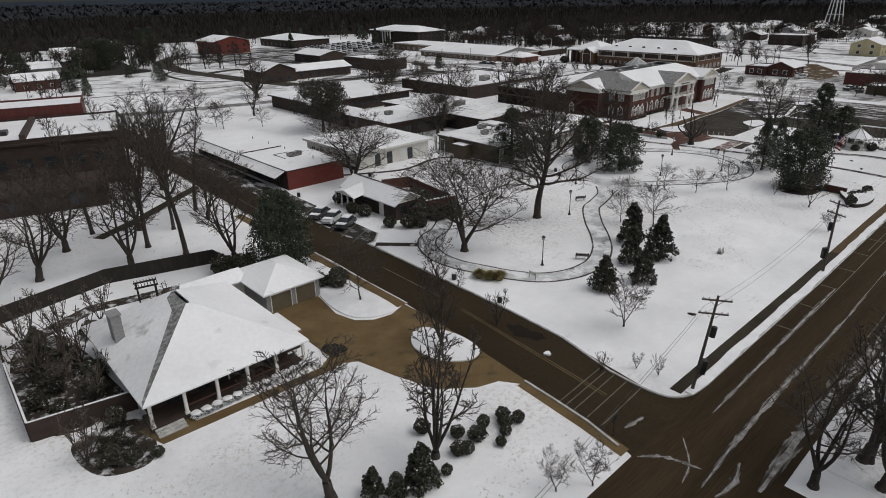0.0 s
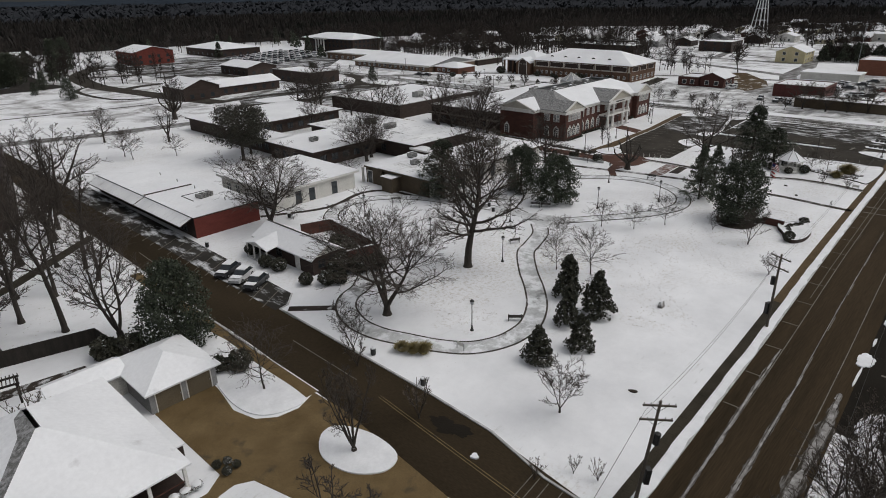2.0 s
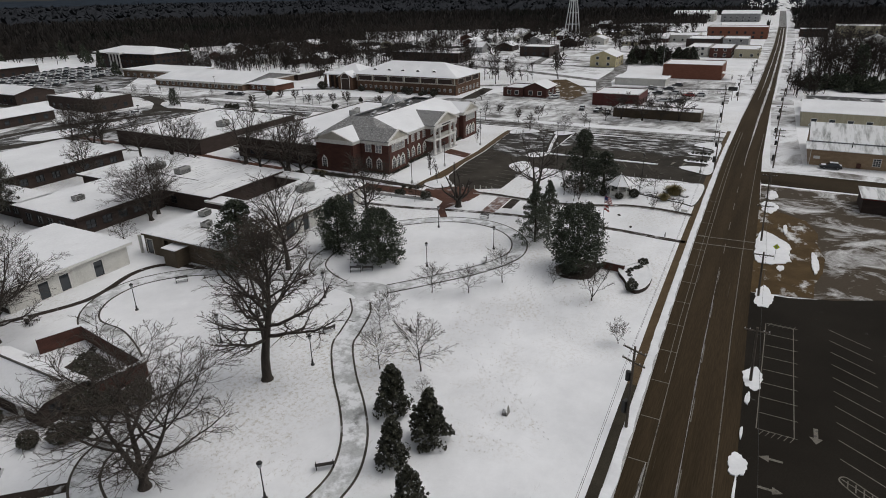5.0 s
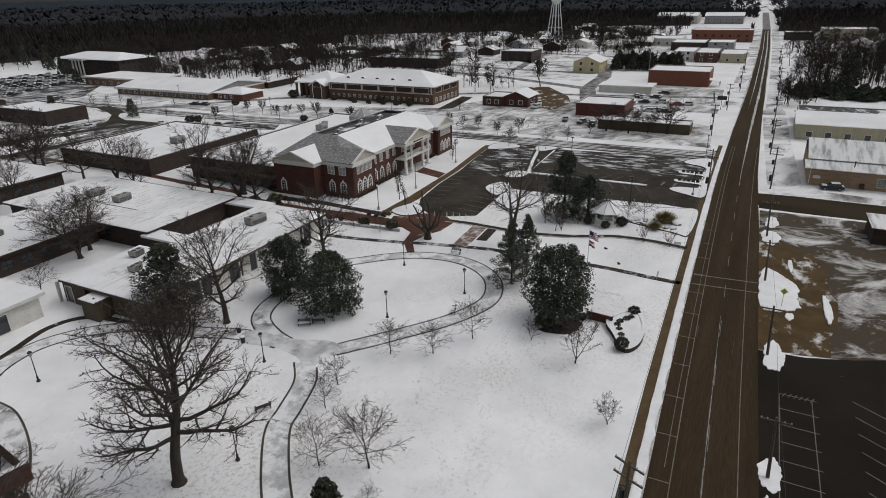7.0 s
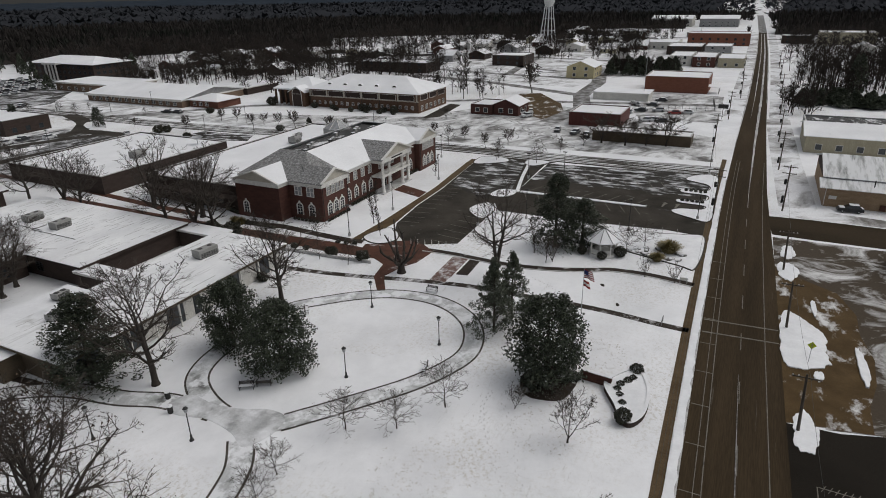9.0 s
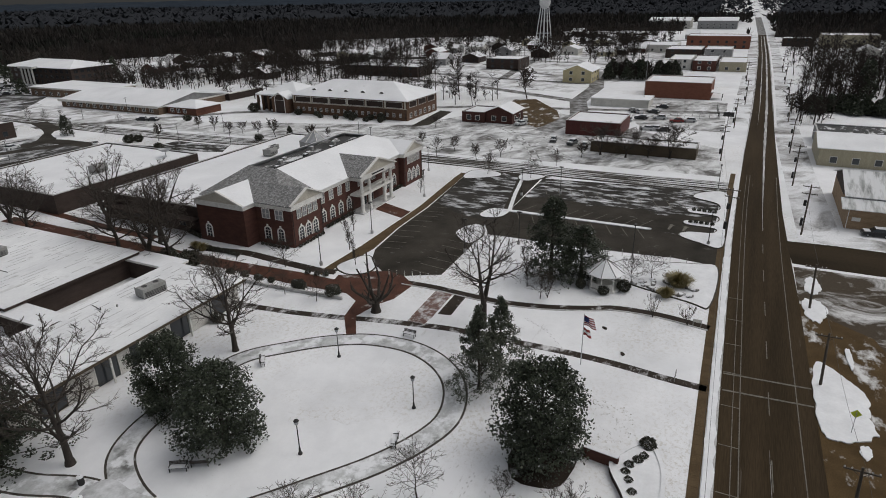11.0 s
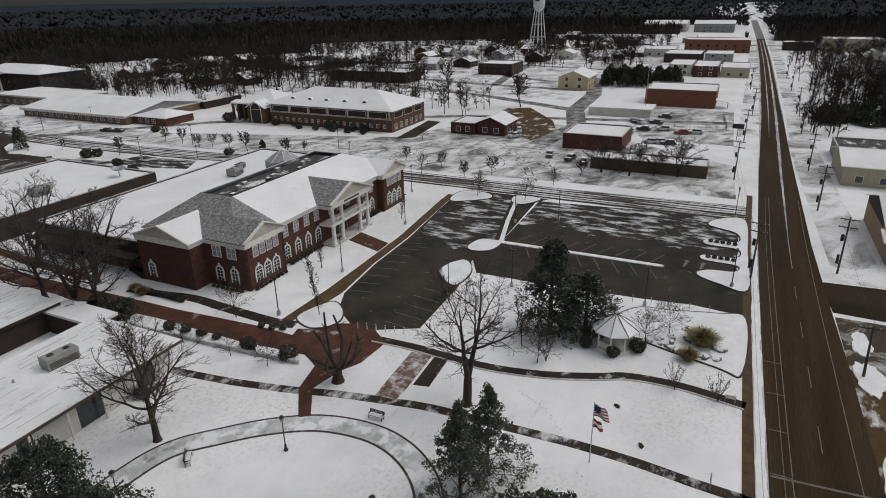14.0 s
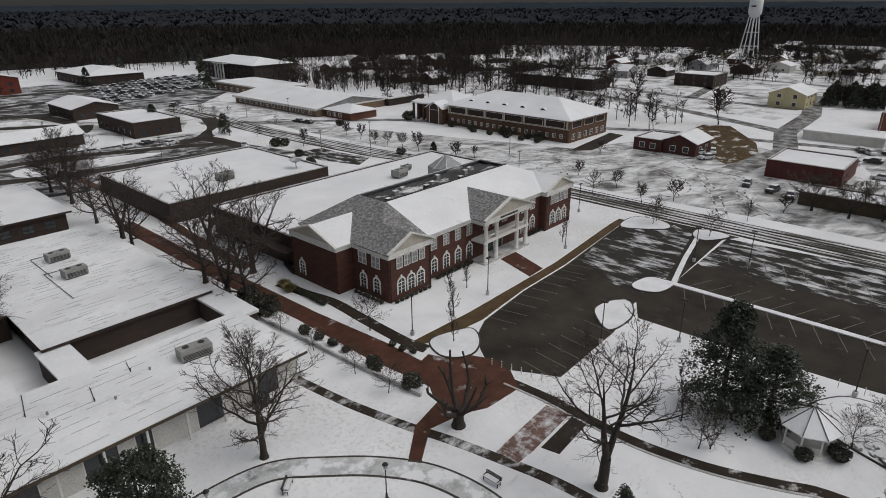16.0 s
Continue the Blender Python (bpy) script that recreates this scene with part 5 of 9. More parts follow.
def roof_unit(x, y, z, w=2.4, d=1.6, h=1.1, turn=0):
    """A rooftop air handler with fan grilles."""
    ob = thing("rooftop_unit", "grey metal rooftop air handler with snow on it", "air conditioner", x, y, z, turn, "rooftop units")
    part("kerb_frame", Geo().box(-w / 2 + 0.1, -d / 2 + 0.1, 0, w / 2 - 0.1, d / 2 - 0.1, 0.18), IRON, ob)
    part("casing", Geo().box(-w / 2, -d / 2, 0.18, w / 2, d / 2, h), LOUVRE, ob)
    for k in (-1, 1):
        part("fan_guard", Geo().lathe([(0.02, h + 0.05), (0.34, h + 0.06), (0.40, h)], k * w / 4, 0, 12), IRON, ob)
    part("snow_cap", Geo().box(-w / 2, d / 2 - 0.35, h, w / 2, d / 2, h + 0.07), SNOW_PILE, ob)
    for i in range(4):
        part("louvre", Geo().box(-w / 2 + 0.2, -d / 2 - 0.03, 0.32 + i * 0.17, w / 2 - 0.2, -d / 2, 0.40 + i * 0.17), IRON, ob)
    return ob


# the hall: two storeys of brick, portico, pavilions with pediments
def hall():
    H = 8.0
    b = House("brick_hall", "two-storey red-brown brick hall with white portico and snowy roof", "hall", 154.2, 95.0, 50.4, 19.0, H, BRICK)
    r = b.root
    for s in [9 + 2.2 + i * 2.95 for i in range(4)]:
        b.window("S", s, 1.0, 1.25, 1.7, arch=True, bars=(2, 3))
        b.window("S", s, 5.0, 1.25, 1.7, bars=(2, 3), glass=BLIND)
    for s in (36.0, 38.9):
        b.window("S", s, 1.0, 1.25, 1.7, arch=True, bars=(2, 3))
        b.window("S", s, 5.0, 1.25, 1.7, bars=(2, 3), glass=BLIND)
    for s in (26.0, 28.6):
        b.door("S", s, 1.6, 2.6, GLASS)
    for s in (24.6, 27.3, 30.0):
        b.window("S", s, 4.9, 1.4, 1.9, glass=BLIND)
    b.row("N", 2, 48, 11, 5.0, 1.3, 1.7)
    b.walls()
    # pavilions towards the lot
    for x0 in (0.0, 41.4):
        g = Geo().box(x0, -1.4, 0, x0 + 9.0, 0, H)
        pav = part("pavilion", g, BRICK, r)
        for i in range(3):
            glazed(r, pose(x0 + 2.4 + i * 2.1, -1.4, 1.0), 1.35, 1.7, True, GLASS, (2, 3))["label"] = "white arched window with a keystone"
        for i in range(4):
            glazed(r, pose(x0 + 2.1 + i * 1.6, -1.51, 5.2), 1.05, 1.6, False, BLIND, (2, 2))
        part("frieze", Geo().box(x0 - 0.25, -1.65, 7.05, x0 + 9.25, 0.1, 7.95), WHITE, r)
        part("pediment", Geo().face((x0 - 0.3, -1.62, 7.98), (x0 + 9.3, -1.62, 7.98), (x0 + 4.5, -1.62, 10.0)).face((x0 + 9.3, -1.5, 7.98), (x0 - 0.3, -1.5, 7.98), (x0 + 4.5, -1.5, 10.0)), CREAM, r)
        m = SHINGLE if x0 == 0 else SNOW_ROOF
        part("roof_slope", slab([(x0 - 0.5, -2.0, 7.95), (x0 + 4.5, -2.0, 10.15), (x0 + 4.5, 6.5, 10.15), (x0 - 0.5, 1.2, 7.95)], 0.15), m, r)
        part("roof_slope", slab([(x0 + 4.5, -2.0, 10.15), (x0 + 9.5, -2.0, 7.95), (x0 + 9.5, 1.2, 7.95), (x0 + 4.5, 6.5, 10.15)], 0.15), m, r)
        for xa, xb in ((x0 - 0.45, x0 + 4.5), (x0 + 9.45, x0 + 4.5)):
            part("raking_cornice", slab([(xa, -2.02, 8.12), (xb, -2.02, 10.28), (xb, -1.55, 10.28), (xa, -1.55, 8.12)], 0.26), WHITE, r)
        for k in (x0 + 0.25, x0 + 8.75):
            part("downpipe", Geo().tube((k, -1.5, 0), (k, -1.5, 7.0), 0.06, 0.06, 6), IRON, r)
    # west wing with its pediment
    part("wing", Geo().box(-3.1, 6.7, 0, 0, 18.0, H), BRICK, r)
    part("frieze", Geo().box(-3.35, 6.5, 7.05, 0.0, 18.2, 7.95), WHITE, r)
    part("pediment", Geo().face((-3.32, 18.1, 7.98), (-3.32, 6.6, 7.98), (-3.32, 12.3, 10.0)).face((-3.2, 6.6, 7.98), (-3.2, 18.1, 7.98), (-3.2, 12.3, 10.0)), CREAM, r)
    part("roof_slope", slab([(-3.7, 6.2, 7.95), (1.6, 6.2, 7.95), (5.0, 12.3, 10.15), (-3.7, 12.3, 10.15)], 0.15), SNOW_ROOF, r, "snowed slope of the wing")
    part("roof_slope", slab([(-3.7, 12.3, 10.15), (5.0, 12.3, 10.15), (1.6, 18.5, 7.95), (-3.7, 18.5, 7.95)], 0.15), SHINGLE, r)
    for ya in (6.3, 18.4):
        part("raking_cornice", slab([(-3.72, ya, 8.06), (-3.72, 12.3, 10.27), (-3.25, 12.3, 10.27), (-3.25, ya, 8.06)], 0.26), WHITE, r)
    for y in (0.9, 3.9):
        glazed(r, pose(0, y + 0.4, 1.0, 0, 0, 270), 1.2, 1.7, True, GLASS, (2, 3))
        glazed(r, pose(-0.11, y + 0.4, 5.1, 0, 0, 270), 1.6, 1.7, False, BLIND, (2, 2))
    glazed(r, pose(-3.1, 15.6, 1.0, 0, 0, 270), 1.2, 1.7, True, GLASS, (2, 3))
    part("frieze", Geo().box(-0.25, 0.12, 7.05, -0.02, 6.48, 7.94), WHITE, r)
    part("frieze", Geo().box(9.25, -0.22, 7.05, 41.15, 0.0, 7.95), WHITE, r)
    part("frieze", Geo().box(50.4, -1.65, 7.05, 50.65, 19.0, 7.95), WHITE, r)
    # truncated hip roof round a sunken deck
    lo = [(-0.6, -0.6, H), (51.0, -0.6, H), (51.0, 19.6, H), (-0.6, 19.6, H)]
    hi = [(9.0, 8.8, 11.6), (41.8, 8.8, 11.6), (41.8, 15.4, 11.6), (9.0, 15.4, 11.6)]
    for i, m in enumerate((SNOW_ROOF, SNOW_ROOF, SNOW_ROOF, SHINGLE)):
        j = (i + 1) % 4
        part("roof_slope", slab([lo[i], lo[j], hi[j], hi[i]], 0.15), m, r)
    part("roof_slope", slab([(-0.58, -0.58, H + 0.02), (9.3, -0.58, H + 0.02), (9.3, 8.8, 11.62), (9.0, 8.8, 11.62)], 0.05), SHINGLE, r, "grey shingle showing through thin snow")
    part("ridge_cap", Geo().box(8.9, 8.7, 11.55, 41.9, 8.9, 11.75), IRON, r)
    part("roof_deck", Geo().box(9.0, 8.9, 10.6, 41.8, 15.4, 10.8), ROOF_PATCHY, r, "sunken roof deck with patchy snow")
    for i in range(9):
        x, y, h = 11.0 + 3.1 * i, 10.2 + 1.5 * (i % 3), 0.5 + 0.3 * (i % 2)
        part("roof_vent", Geo().box(x, y, 10.8, x + 0.9, y + 0.7, 10.8 + h), LOUVRE if i % 3 else IRON, r)
        part("vent_snow", Geo().box(x, y, 10.8 + h, x + 0.9, y + 0.7, 10.86 + h), SNOW_PILE, r)
    # portico
    part("portico_floor", Geo().box(20.4, -3.2, 0, 33.6, 0, 0.25), KERB, r)
    for x in (21.3, 24.2, 30.2, 33.0):
        c = part("column", Geo().lathe([(0.50, 0.25), (0.50, 0.45), (0.40, 0.6), (0.38, 3.5), (0.33, 6.7), (0.46, 6.9), (0.46, 7.1)], x, -2.6, 14), WHITE, r, "white round column", True)
    part("balcony", Geo().box(20.6, -2.9, 3.7, 33.5, 0, 4.1), WHITE, r, "white portico balcony")
    part("balcony_rail", Geo().box(20.7, -2.85, 4.9, 33.4, -2.75, 5.0).box(20.7, -2.85, 4.12, 33.4, -2.75, 4.2), WHITE, r)
    part("entablature", Geo().box(20.3, -3.1, 7.1, 33.9, 0, 8.1), WHITE, r, "white entablature with dark letters too small to read")
    part("portico_pediment", Geo().face((20.1, -3.15, 8.12), (34.1, -3.15, 8.12), (27.1, -3.15, 10.5)).face((34.1, -3.0, 8.12), (20.1, -3.0, 8.12), (27.1, -3.0, 10.5)), CREAM, r)
    for xa in (20.0, 34.2):
        part("raking_cornice", slab([(xa, -3.62, 8.24), (27.1, -3.62, 10.82), (27.1, -3.1, 10.82), (xa, -3.1, 8.24)], 0.3), WHITE, r)
    part("lettering", Geo().box(24.6, -3.14, 7.45, 29.6, -3.11, 7.75), IRON, r, "dark lettering too small to read")
    part("roof_slope", slab([(19.8, -3.6, 8.1), (27.1, -3.6, 10.7), (27.1, 6.4, 10.7), (19.8, 0.4, 8.1)], 0.15), SHINGLE, r, "thin snow over grey shingle")
    part("roof_slope", slab([(27.1, -3.6, 10.7), (34.4, -3.6, 8.1), (34.4, 0.4, 8.1), (27.1, 6.4, 10.7)], 0.15), SNOW_ROOF, r)


hall()
# flat wings behind the hall
w1 = House("hall_wing", "long flat-roofed dark brick wing behind the hall", "building", 153.0, 114.2, 62, 27.5, 5.4, BRICK_DARK)
w1.row("W", 3, 24, 5, 1.2, 1.6, 1.8)
w1.walls().parapet_roof(SNOW_ROOF)
part("canopy", Geo().box(-2.2, 0.5, 3.0, 0, 27, 3.3), BRICK_DARK, w1.root, "flat canopy along the wing")
w2 = House("gymnasium", "large low flat-roofed dark brick building", "building", 149.4, 152.5, 40, 35, 4.3, BRICK_DARK)
w2.walls().parapet_roof(SNOW_ROOF)
for x, y, z, s in ((167, 161.5, 4.1, 1.5), (192, 130, 5.3, 1.4), (197, 133, 5.3, 1.0)):
    roof_unit(x, y, z, 2.4 * s, 1.6 * s, 1.2 * s, 10)
dome = thing("roof_light", "eight-sided glazed roof light", "roof light", 189, 113.5, 10.8)
part("drum", Geo().lathe([(3.6, -5.6), (3.6, 0.3), (3.4, 0.3)], 0, 0, 8), LOUVRE, dome)
part("glazing", Geo().lathe([(3.5, 0.3), (0.2, 2.4)], 0, 0, 8), BLIND, dome, "pale faceted glazing")
for i in range(8):
    wdt = math.pi * 2 * i / 8
    part("glazing_bar", Geo().tube((3.52 * math.cos(wdt), 3.52 * math.sin(wdt), 0.32), (0.2 * math.cos(wdt), 0.2 * math.sin(wdt), 2.45), 0.07, 0.07, 4), WHITE, dome)
dish = thing("satellite_dish", "pale satellite dish on the flat roof", "satellite dish", 184, 158, 4.1, 40)
part("mast", Geo().tube((0, 0, 0), (0, 0, 1.4), 0.1, 0.1, 6), STEEL, dish)
part("bowl", Geo().lathe([(0.05, 1.3), (0.9, 1.5), (1.6, 2.0), (1.64, 2.04)], 0, 0, 16), STEEL, dish, "", True)

# low classroom ranges with long flat roofs
c1 = House("classroom_range", "long low pale classroom range with flat snowy roof", "school building", 95.0, 87.4, 38.2, 13.0, 3.55, WALL_PALE, 0, "classroom ranges")
for i, s in enumerate((3, 9.4, 16.2, 20.2, 27.2, 34.0)):
    c1.window("S", s, 0.1, 3.0 if i not in (3,) else 1.6, 3.0, glass=GLASS, bars=(1, 1))
c1.row("E", 1, 11, 3, 1.0, 1.6, 1.6)
c1.walls().flat_roof(SNOW_SEAM, 1.0, 0.4, WALL_DRAB)
for s in range(0, 38, 4):
    part("porch_post", Geo().box(s + 0.2, -0.9, 0, s + 0.4, -0.7, 3.55), WHITE, c1.root)
roof_unit(124.8, 95.0, 4.05, 3.6, 1.9, 1.5, -6)
for x, y, run in ((100.5, 95.6, 3.2), (108.0, 96.8, 4.4), (113.6, 94.4, 3.0), (118.4, 97.2, 2.4)):
    part("roof_pipe", Geo().tube((x - 95, y - 87.4, 4.1), (x - 95 + run * 0.2, y - 87.4 + run, 4.1), 0.05, 0.05, 5).tube((x - 95, y - 87.4, 3.8), (x - 95, y - 87.4, 4.5), 0.06, 0.06, 6, True), IRON, c1.root)
    part("roof_vent", Geo().tube((x - 93.4, y - 88.6, 3.8), (x - 93.4, y - 88.6, 4.4), 0.12, 0.12, 8, True), LOUVRE, c1.root)
roof_unit(101.0, 97.4, 4.05, 1.8, 1.2, 1.0, 8)
roof_unit(105.4, 102.6, 3.95, 2.0, 1.4, 1.0, 4)
part("end_cladding", Geo().box(-0.08, 0.0, 0.0, -0.02, 13.0, 3.5), WALL_DRAB, c1.root, "drab brown block end wall")
def roof_seams(root, w, d, z, seed):
    """Membrane seams where the snow has melted, in broken runs."""
    r_ = random.Random(seed)
    y = 0.5
    while y < d - 0.4:
        x = r_.uniform(0, 6)
        while x < w - 2:
            run = min(r_.uniform(0.7, 4.5), w - 0.4 - x)
            k = r_.uniform(0.012, 0.034)
            part("roof_seam", Geo().box(x, y - k, z - 0.02, x + run, y + k, z + 0.022), LOUVRE, root)
            x += run + r_.uniform(1.0, 8)
        y += r_.uniform(0.7, 1.5)


roof_seams(c1.root, 38.2, 13.0, 4.05, 3)
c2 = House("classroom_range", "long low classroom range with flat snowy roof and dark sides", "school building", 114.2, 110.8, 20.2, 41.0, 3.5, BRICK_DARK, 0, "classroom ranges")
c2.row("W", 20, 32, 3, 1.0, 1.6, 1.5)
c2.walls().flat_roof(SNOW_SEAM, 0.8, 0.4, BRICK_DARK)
roof_seams(c2.root, 20.2, 41.0, 4.0, 5)
roof_unit(124.1, 129.9, 4.0, 3.2, 1.9, 1.4, 4)
roof_unit(124.6, 138.6, 4.0, 3.2, 1.9, 1.4, 4)
for x, y, run in ((121.5, 141.5, -10.0), (121.0, 133.5, -12.0)):
    part("roof_pipe", Geo().tube((x - 114.2, y - 110.8, 4.1), (x - 114.2, y - 110.8 + run, 4.1), 0.05, 0.05, 5).tube((x - 114.2, y - 110.8, 4.1), (x - 111.4, y - 110.8, 4.1), 0.05, 0.05, 5), IRON, c2.root)
for x0, y0, x1, y1 in ((133.2, 101.0, 136.6, 110.6), (113.0, 100.6, 116.2, 110.8)):
    lk = House("covered_walk", "low covered walk between classroom ranges", "covered walk", x0, y0, x1 - x0, y1 - y0, 3.0, BRICK_DARK, 0, "covered walks")
    lk.walls().flat_roof(SNOW_ROOF, 0.2, 0.3)
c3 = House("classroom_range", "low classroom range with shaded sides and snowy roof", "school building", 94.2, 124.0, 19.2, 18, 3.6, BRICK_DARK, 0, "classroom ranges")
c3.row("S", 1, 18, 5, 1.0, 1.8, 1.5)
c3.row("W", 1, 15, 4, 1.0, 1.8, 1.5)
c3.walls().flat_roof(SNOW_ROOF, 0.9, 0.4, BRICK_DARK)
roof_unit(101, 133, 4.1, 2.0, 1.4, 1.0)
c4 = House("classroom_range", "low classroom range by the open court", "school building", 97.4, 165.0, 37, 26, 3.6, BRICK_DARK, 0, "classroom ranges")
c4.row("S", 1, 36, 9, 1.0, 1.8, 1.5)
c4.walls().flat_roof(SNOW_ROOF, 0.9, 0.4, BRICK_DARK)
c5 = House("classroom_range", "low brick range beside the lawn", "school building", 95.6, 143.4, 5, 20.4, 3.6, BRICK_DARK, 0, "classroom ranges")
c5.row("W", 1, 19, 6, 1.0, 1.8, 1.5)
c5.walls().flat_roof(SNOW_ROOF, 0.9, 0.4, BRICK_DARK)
# drab block end of the first range
c6 = House("block_annexe", "drab brown block annexe with a flat snowy roof", "annexe", 92.2, 95.4, 2.7, 3.0, 2.9, WALL_DRAB)
c6.walls().flat_roof(SNOW_ROOF, 0.15, 0.2, WALL_DRAB)
c7 = House("block_annexe", "drab brown block wing with a flat snowy roof", "annexe", 94.6, 100.9, 13.9, 5.0, 3.4, WALL_DRAB)
c7.window("W", 1.2, 0.1, 1.4, 2.6, bars=(1, 1))
c7.walls().flat_roof(SNOW_ROOF, 0.3, 0.35, WALL_DRAB)
part("screen_post", Geo().box(-0.5, 5.6, 0, -0.1, 6.0, 3.3), WALL_PALE, c7.root)

# white house-like block beside the lawn
d1 = House("white_block", "low white-walled block with dark doorways and snowy roof", "school building", 70.6, 104.4, 19.4, 19.6, 3.45, WALL_PALE)
for s in (5.2, 8.4, 14.0):
    d1.window("S", s, 0.1, 1.5, 2.6, glass=GLASS, bars=(1, 1))
d1.row("W", 1, 18, 5, 0.9, 1.6, 1.6)
d1.walls().flat_roof(SNOW_ROOF, 0.7, 0.4)
part("side_cladding", Geo().box(-0.06, 0.3, 0.0, -0.02, 19.3, 0.8), BRICK_DARK, d1.root)

# red brick block on the side street
e1 = House("red_brick_shop", "dark brick block with a red front and a flat snowy roof", "building", 53.6, 102.6, 12.2, 42, 3.5, BRICK_DARK)
e1.row("W", 2, 40, 9, 0.5, 2.2, 1.7)
e1.walls().flat_roof(SNOW_ROOF, 0.12, 0.22, BRICK_DARK)
part("red_front", Geo().box(-0.05, -0.07, 0, 12.25, -0.02, 3.72), BRICK_RED, e1.root, "red painted brick front")
for y0, y1 in ((0.6, 18.6), (19.0, 41.4)):
    part("awning", slab([(-2.3, y0, 2.55), (-0.13, y0, 3.5), (-0.13, y1, 3.5), (-2.3, y1, 2.55)], 0.16), BRICK_DARK, e1.root, "sloping awning along the street front")
    part("awning_snow", slab([(-2.32, y0, 2.62), (-0.14, y0, 3.58), (-0.14, y1, 3.58), (-2.32, y1, 2.62)], 0.06), SNOW_SEAM, e1.root)
roof_unit(60.6, 112, 3.8, 2.8, 1.6, 0.8, 12)
part("roof_step", Geo().box(-0.1, 18.7, 3.6, 9.2, 18.95, 3.98), BRICK_DARK, e1.root)
part("roof_curb", Geo().box(4.2, 8.2, 3.8, 4.35, 13.0, 3.9).box(4.35, 12.85, 3.8, 9.6, 13.0, 3.9), IRON, e1.root)
for y in (4.5, 15.8, 23.0, 30.5):
    part("roof_vent", Geo().tube((8.4, y, 3.7), (8.4, y, 4.4), 0.10, 0.10, 8, True), LOUVRE, e1.root)

# cottage with a porch gable
f1 = House("cottage", "small dark brick cottage with a white porch gable", "cottage", 57.4, 75.0, 5.2, 14.6, 2.7, BRICK_DARK)
f1.window("W", 2.6, 0.9, 1.4, 1.3)
f1.window("W", 6.0, 0.9, 1.4, 1.3)
f1.door("W", 10.8, 1.0, 2.1, WHITE)
f1.row("S", 0.6, 4.6, 2, 0.9, 1.1, 1.2)
f1.walls().gable_roof(1.8, SNOW_ROOF, "y", 0.6, WALL_PALE, SNOW_ROOF)
part("ridge_line", Geo().box(2.48, -0.6, 4.47, 2.72, 15.2, 4.56), SHINGLE_DARK, f1.root)
part("porch_roof", slab([(-2.5, 8.0, 2.5), (0.2, 8.0, 2.95), (1.6, 11.0, 3.9), (-2.5, 11.0, 3.3)], 0.12), SNOW_ROOF, f1.root)
part("porch_roof", slab([(-2.5, 11.0, 3.3), (1.6, 11.0, 3.9), (0.2, 14.0, 2.95), (-2.5, 14.0, 2.5)], 0.12), SNOW_ROOF, f1.root)
part("porch_gable", Geo().face((-2.35, 13.8, 2.45), (-2.35, 8.2, 2.45), (-2.35, 11.0, 3.2)).face((-2.27, 8.2, 2.45), (-2.27, 13.8, 2.45), (-2.27, 11.0, 3.2)), WHITE, f1.root)
for y in (8.3, 10.1, 11.9, 13.7):
    part("porch_post", Geo().box(-2.42, y - 0.09, 0, -2.24, y + 0.09, 2.5), WHITE, f1.root)
part("porch_floor", Geo().box(-2.5, 8.0, 0, 0, 14.0, 0.25), KERB, f1.root)
part("porch_rail", Geo().box(-2.37, 8.4, 0.9, -2.29, 10.0, 0.98).box(-2.37, 8.4, 0.3, -2.29, 10.0, 0.38), WHITE, f1.root)
gw = thing("brick_court_wall", "dark red brick wall round the cottage court", "wall")
for a_, b_ in (((66.0, 90.0), (71.0, 88.2)), ((71.0, 88.2), (68.8, 73.4)), ((68.8, 73.4), (63.4, 74.6))):
    part("wall_length", ribbon([a_, b_], 0.4, 0, 2.1), BRICK, gw)
    part("wall_cap", ribbon([a_, b_], 0.5, 2.1, 2.18), SNOW_PILE, gw)

# hip-roofed house with a long porch
g1 = House("porch_house", "house with a broad snowy hip roof and a long columned porch", "house", 10.6, 50.6, 13.6, 15.0, 3.0, BRICK_DARK)
for s in (2.2, 5.0, 8.6, 11.4):
    g1.window("S", s, 0.5, 1.1, 1.9, bars=(2, 3))
g1.door("S", 6.8, 1.1, 2.2, WOOD_DARK)
g1.row("W", 1, 14, 4, 0.8, 1.2, 1.6)
g1.walls()
r = g1.root
lo = [(-1.0, -2.9, 3.0), (14.6, -2.9, 3.0), (14.6, 15.6, 3.0), (-1.0, 15.6, 3.0)]
hi = [(6.6, 5.8, 6.6), (7.0, 5.8, 6.6), (7.0, 9.6, 6.6), (6.6, 9.6, 6.6)]
for i in range(4):
    j = (i + 1) % 4
    part("roof_slope", slab([lo[i], lo[j], hi[j], hi[i]], 0.16), SNOW_THIN if i == 3 else SNOW_ROOF, r, "roof slope under smooth snow")
part("bare_strip", slab([(-0.98, -2.86, 3.03), (6.62, 5.8, 6.64), (6.62, 9.4, 6.64), (5.9, 9.0, 6.30), (5.4, 6.4, 6.06), (-0.8, -2.2, 3.12)], 0.03), SHINGLE, r, "bare grey shingle beside the hip")
part("eave_board", Geo().box(-0.9, -2.8, 2.78, 14.5, 15.5, 2.98), WHITE, r)
part("porch_floor", Geo().box(-0.6, -2.6, 0, 14.2, 0, 0.42), BRICK_DARK, r)
for i in range(3):
    part("step", Geo().box(-0.4, -3.0 - 0.34 * i, 0, 2.0, -2.6 - 0.34 * i, 0.30 - 0.10 * i), KERB, r)
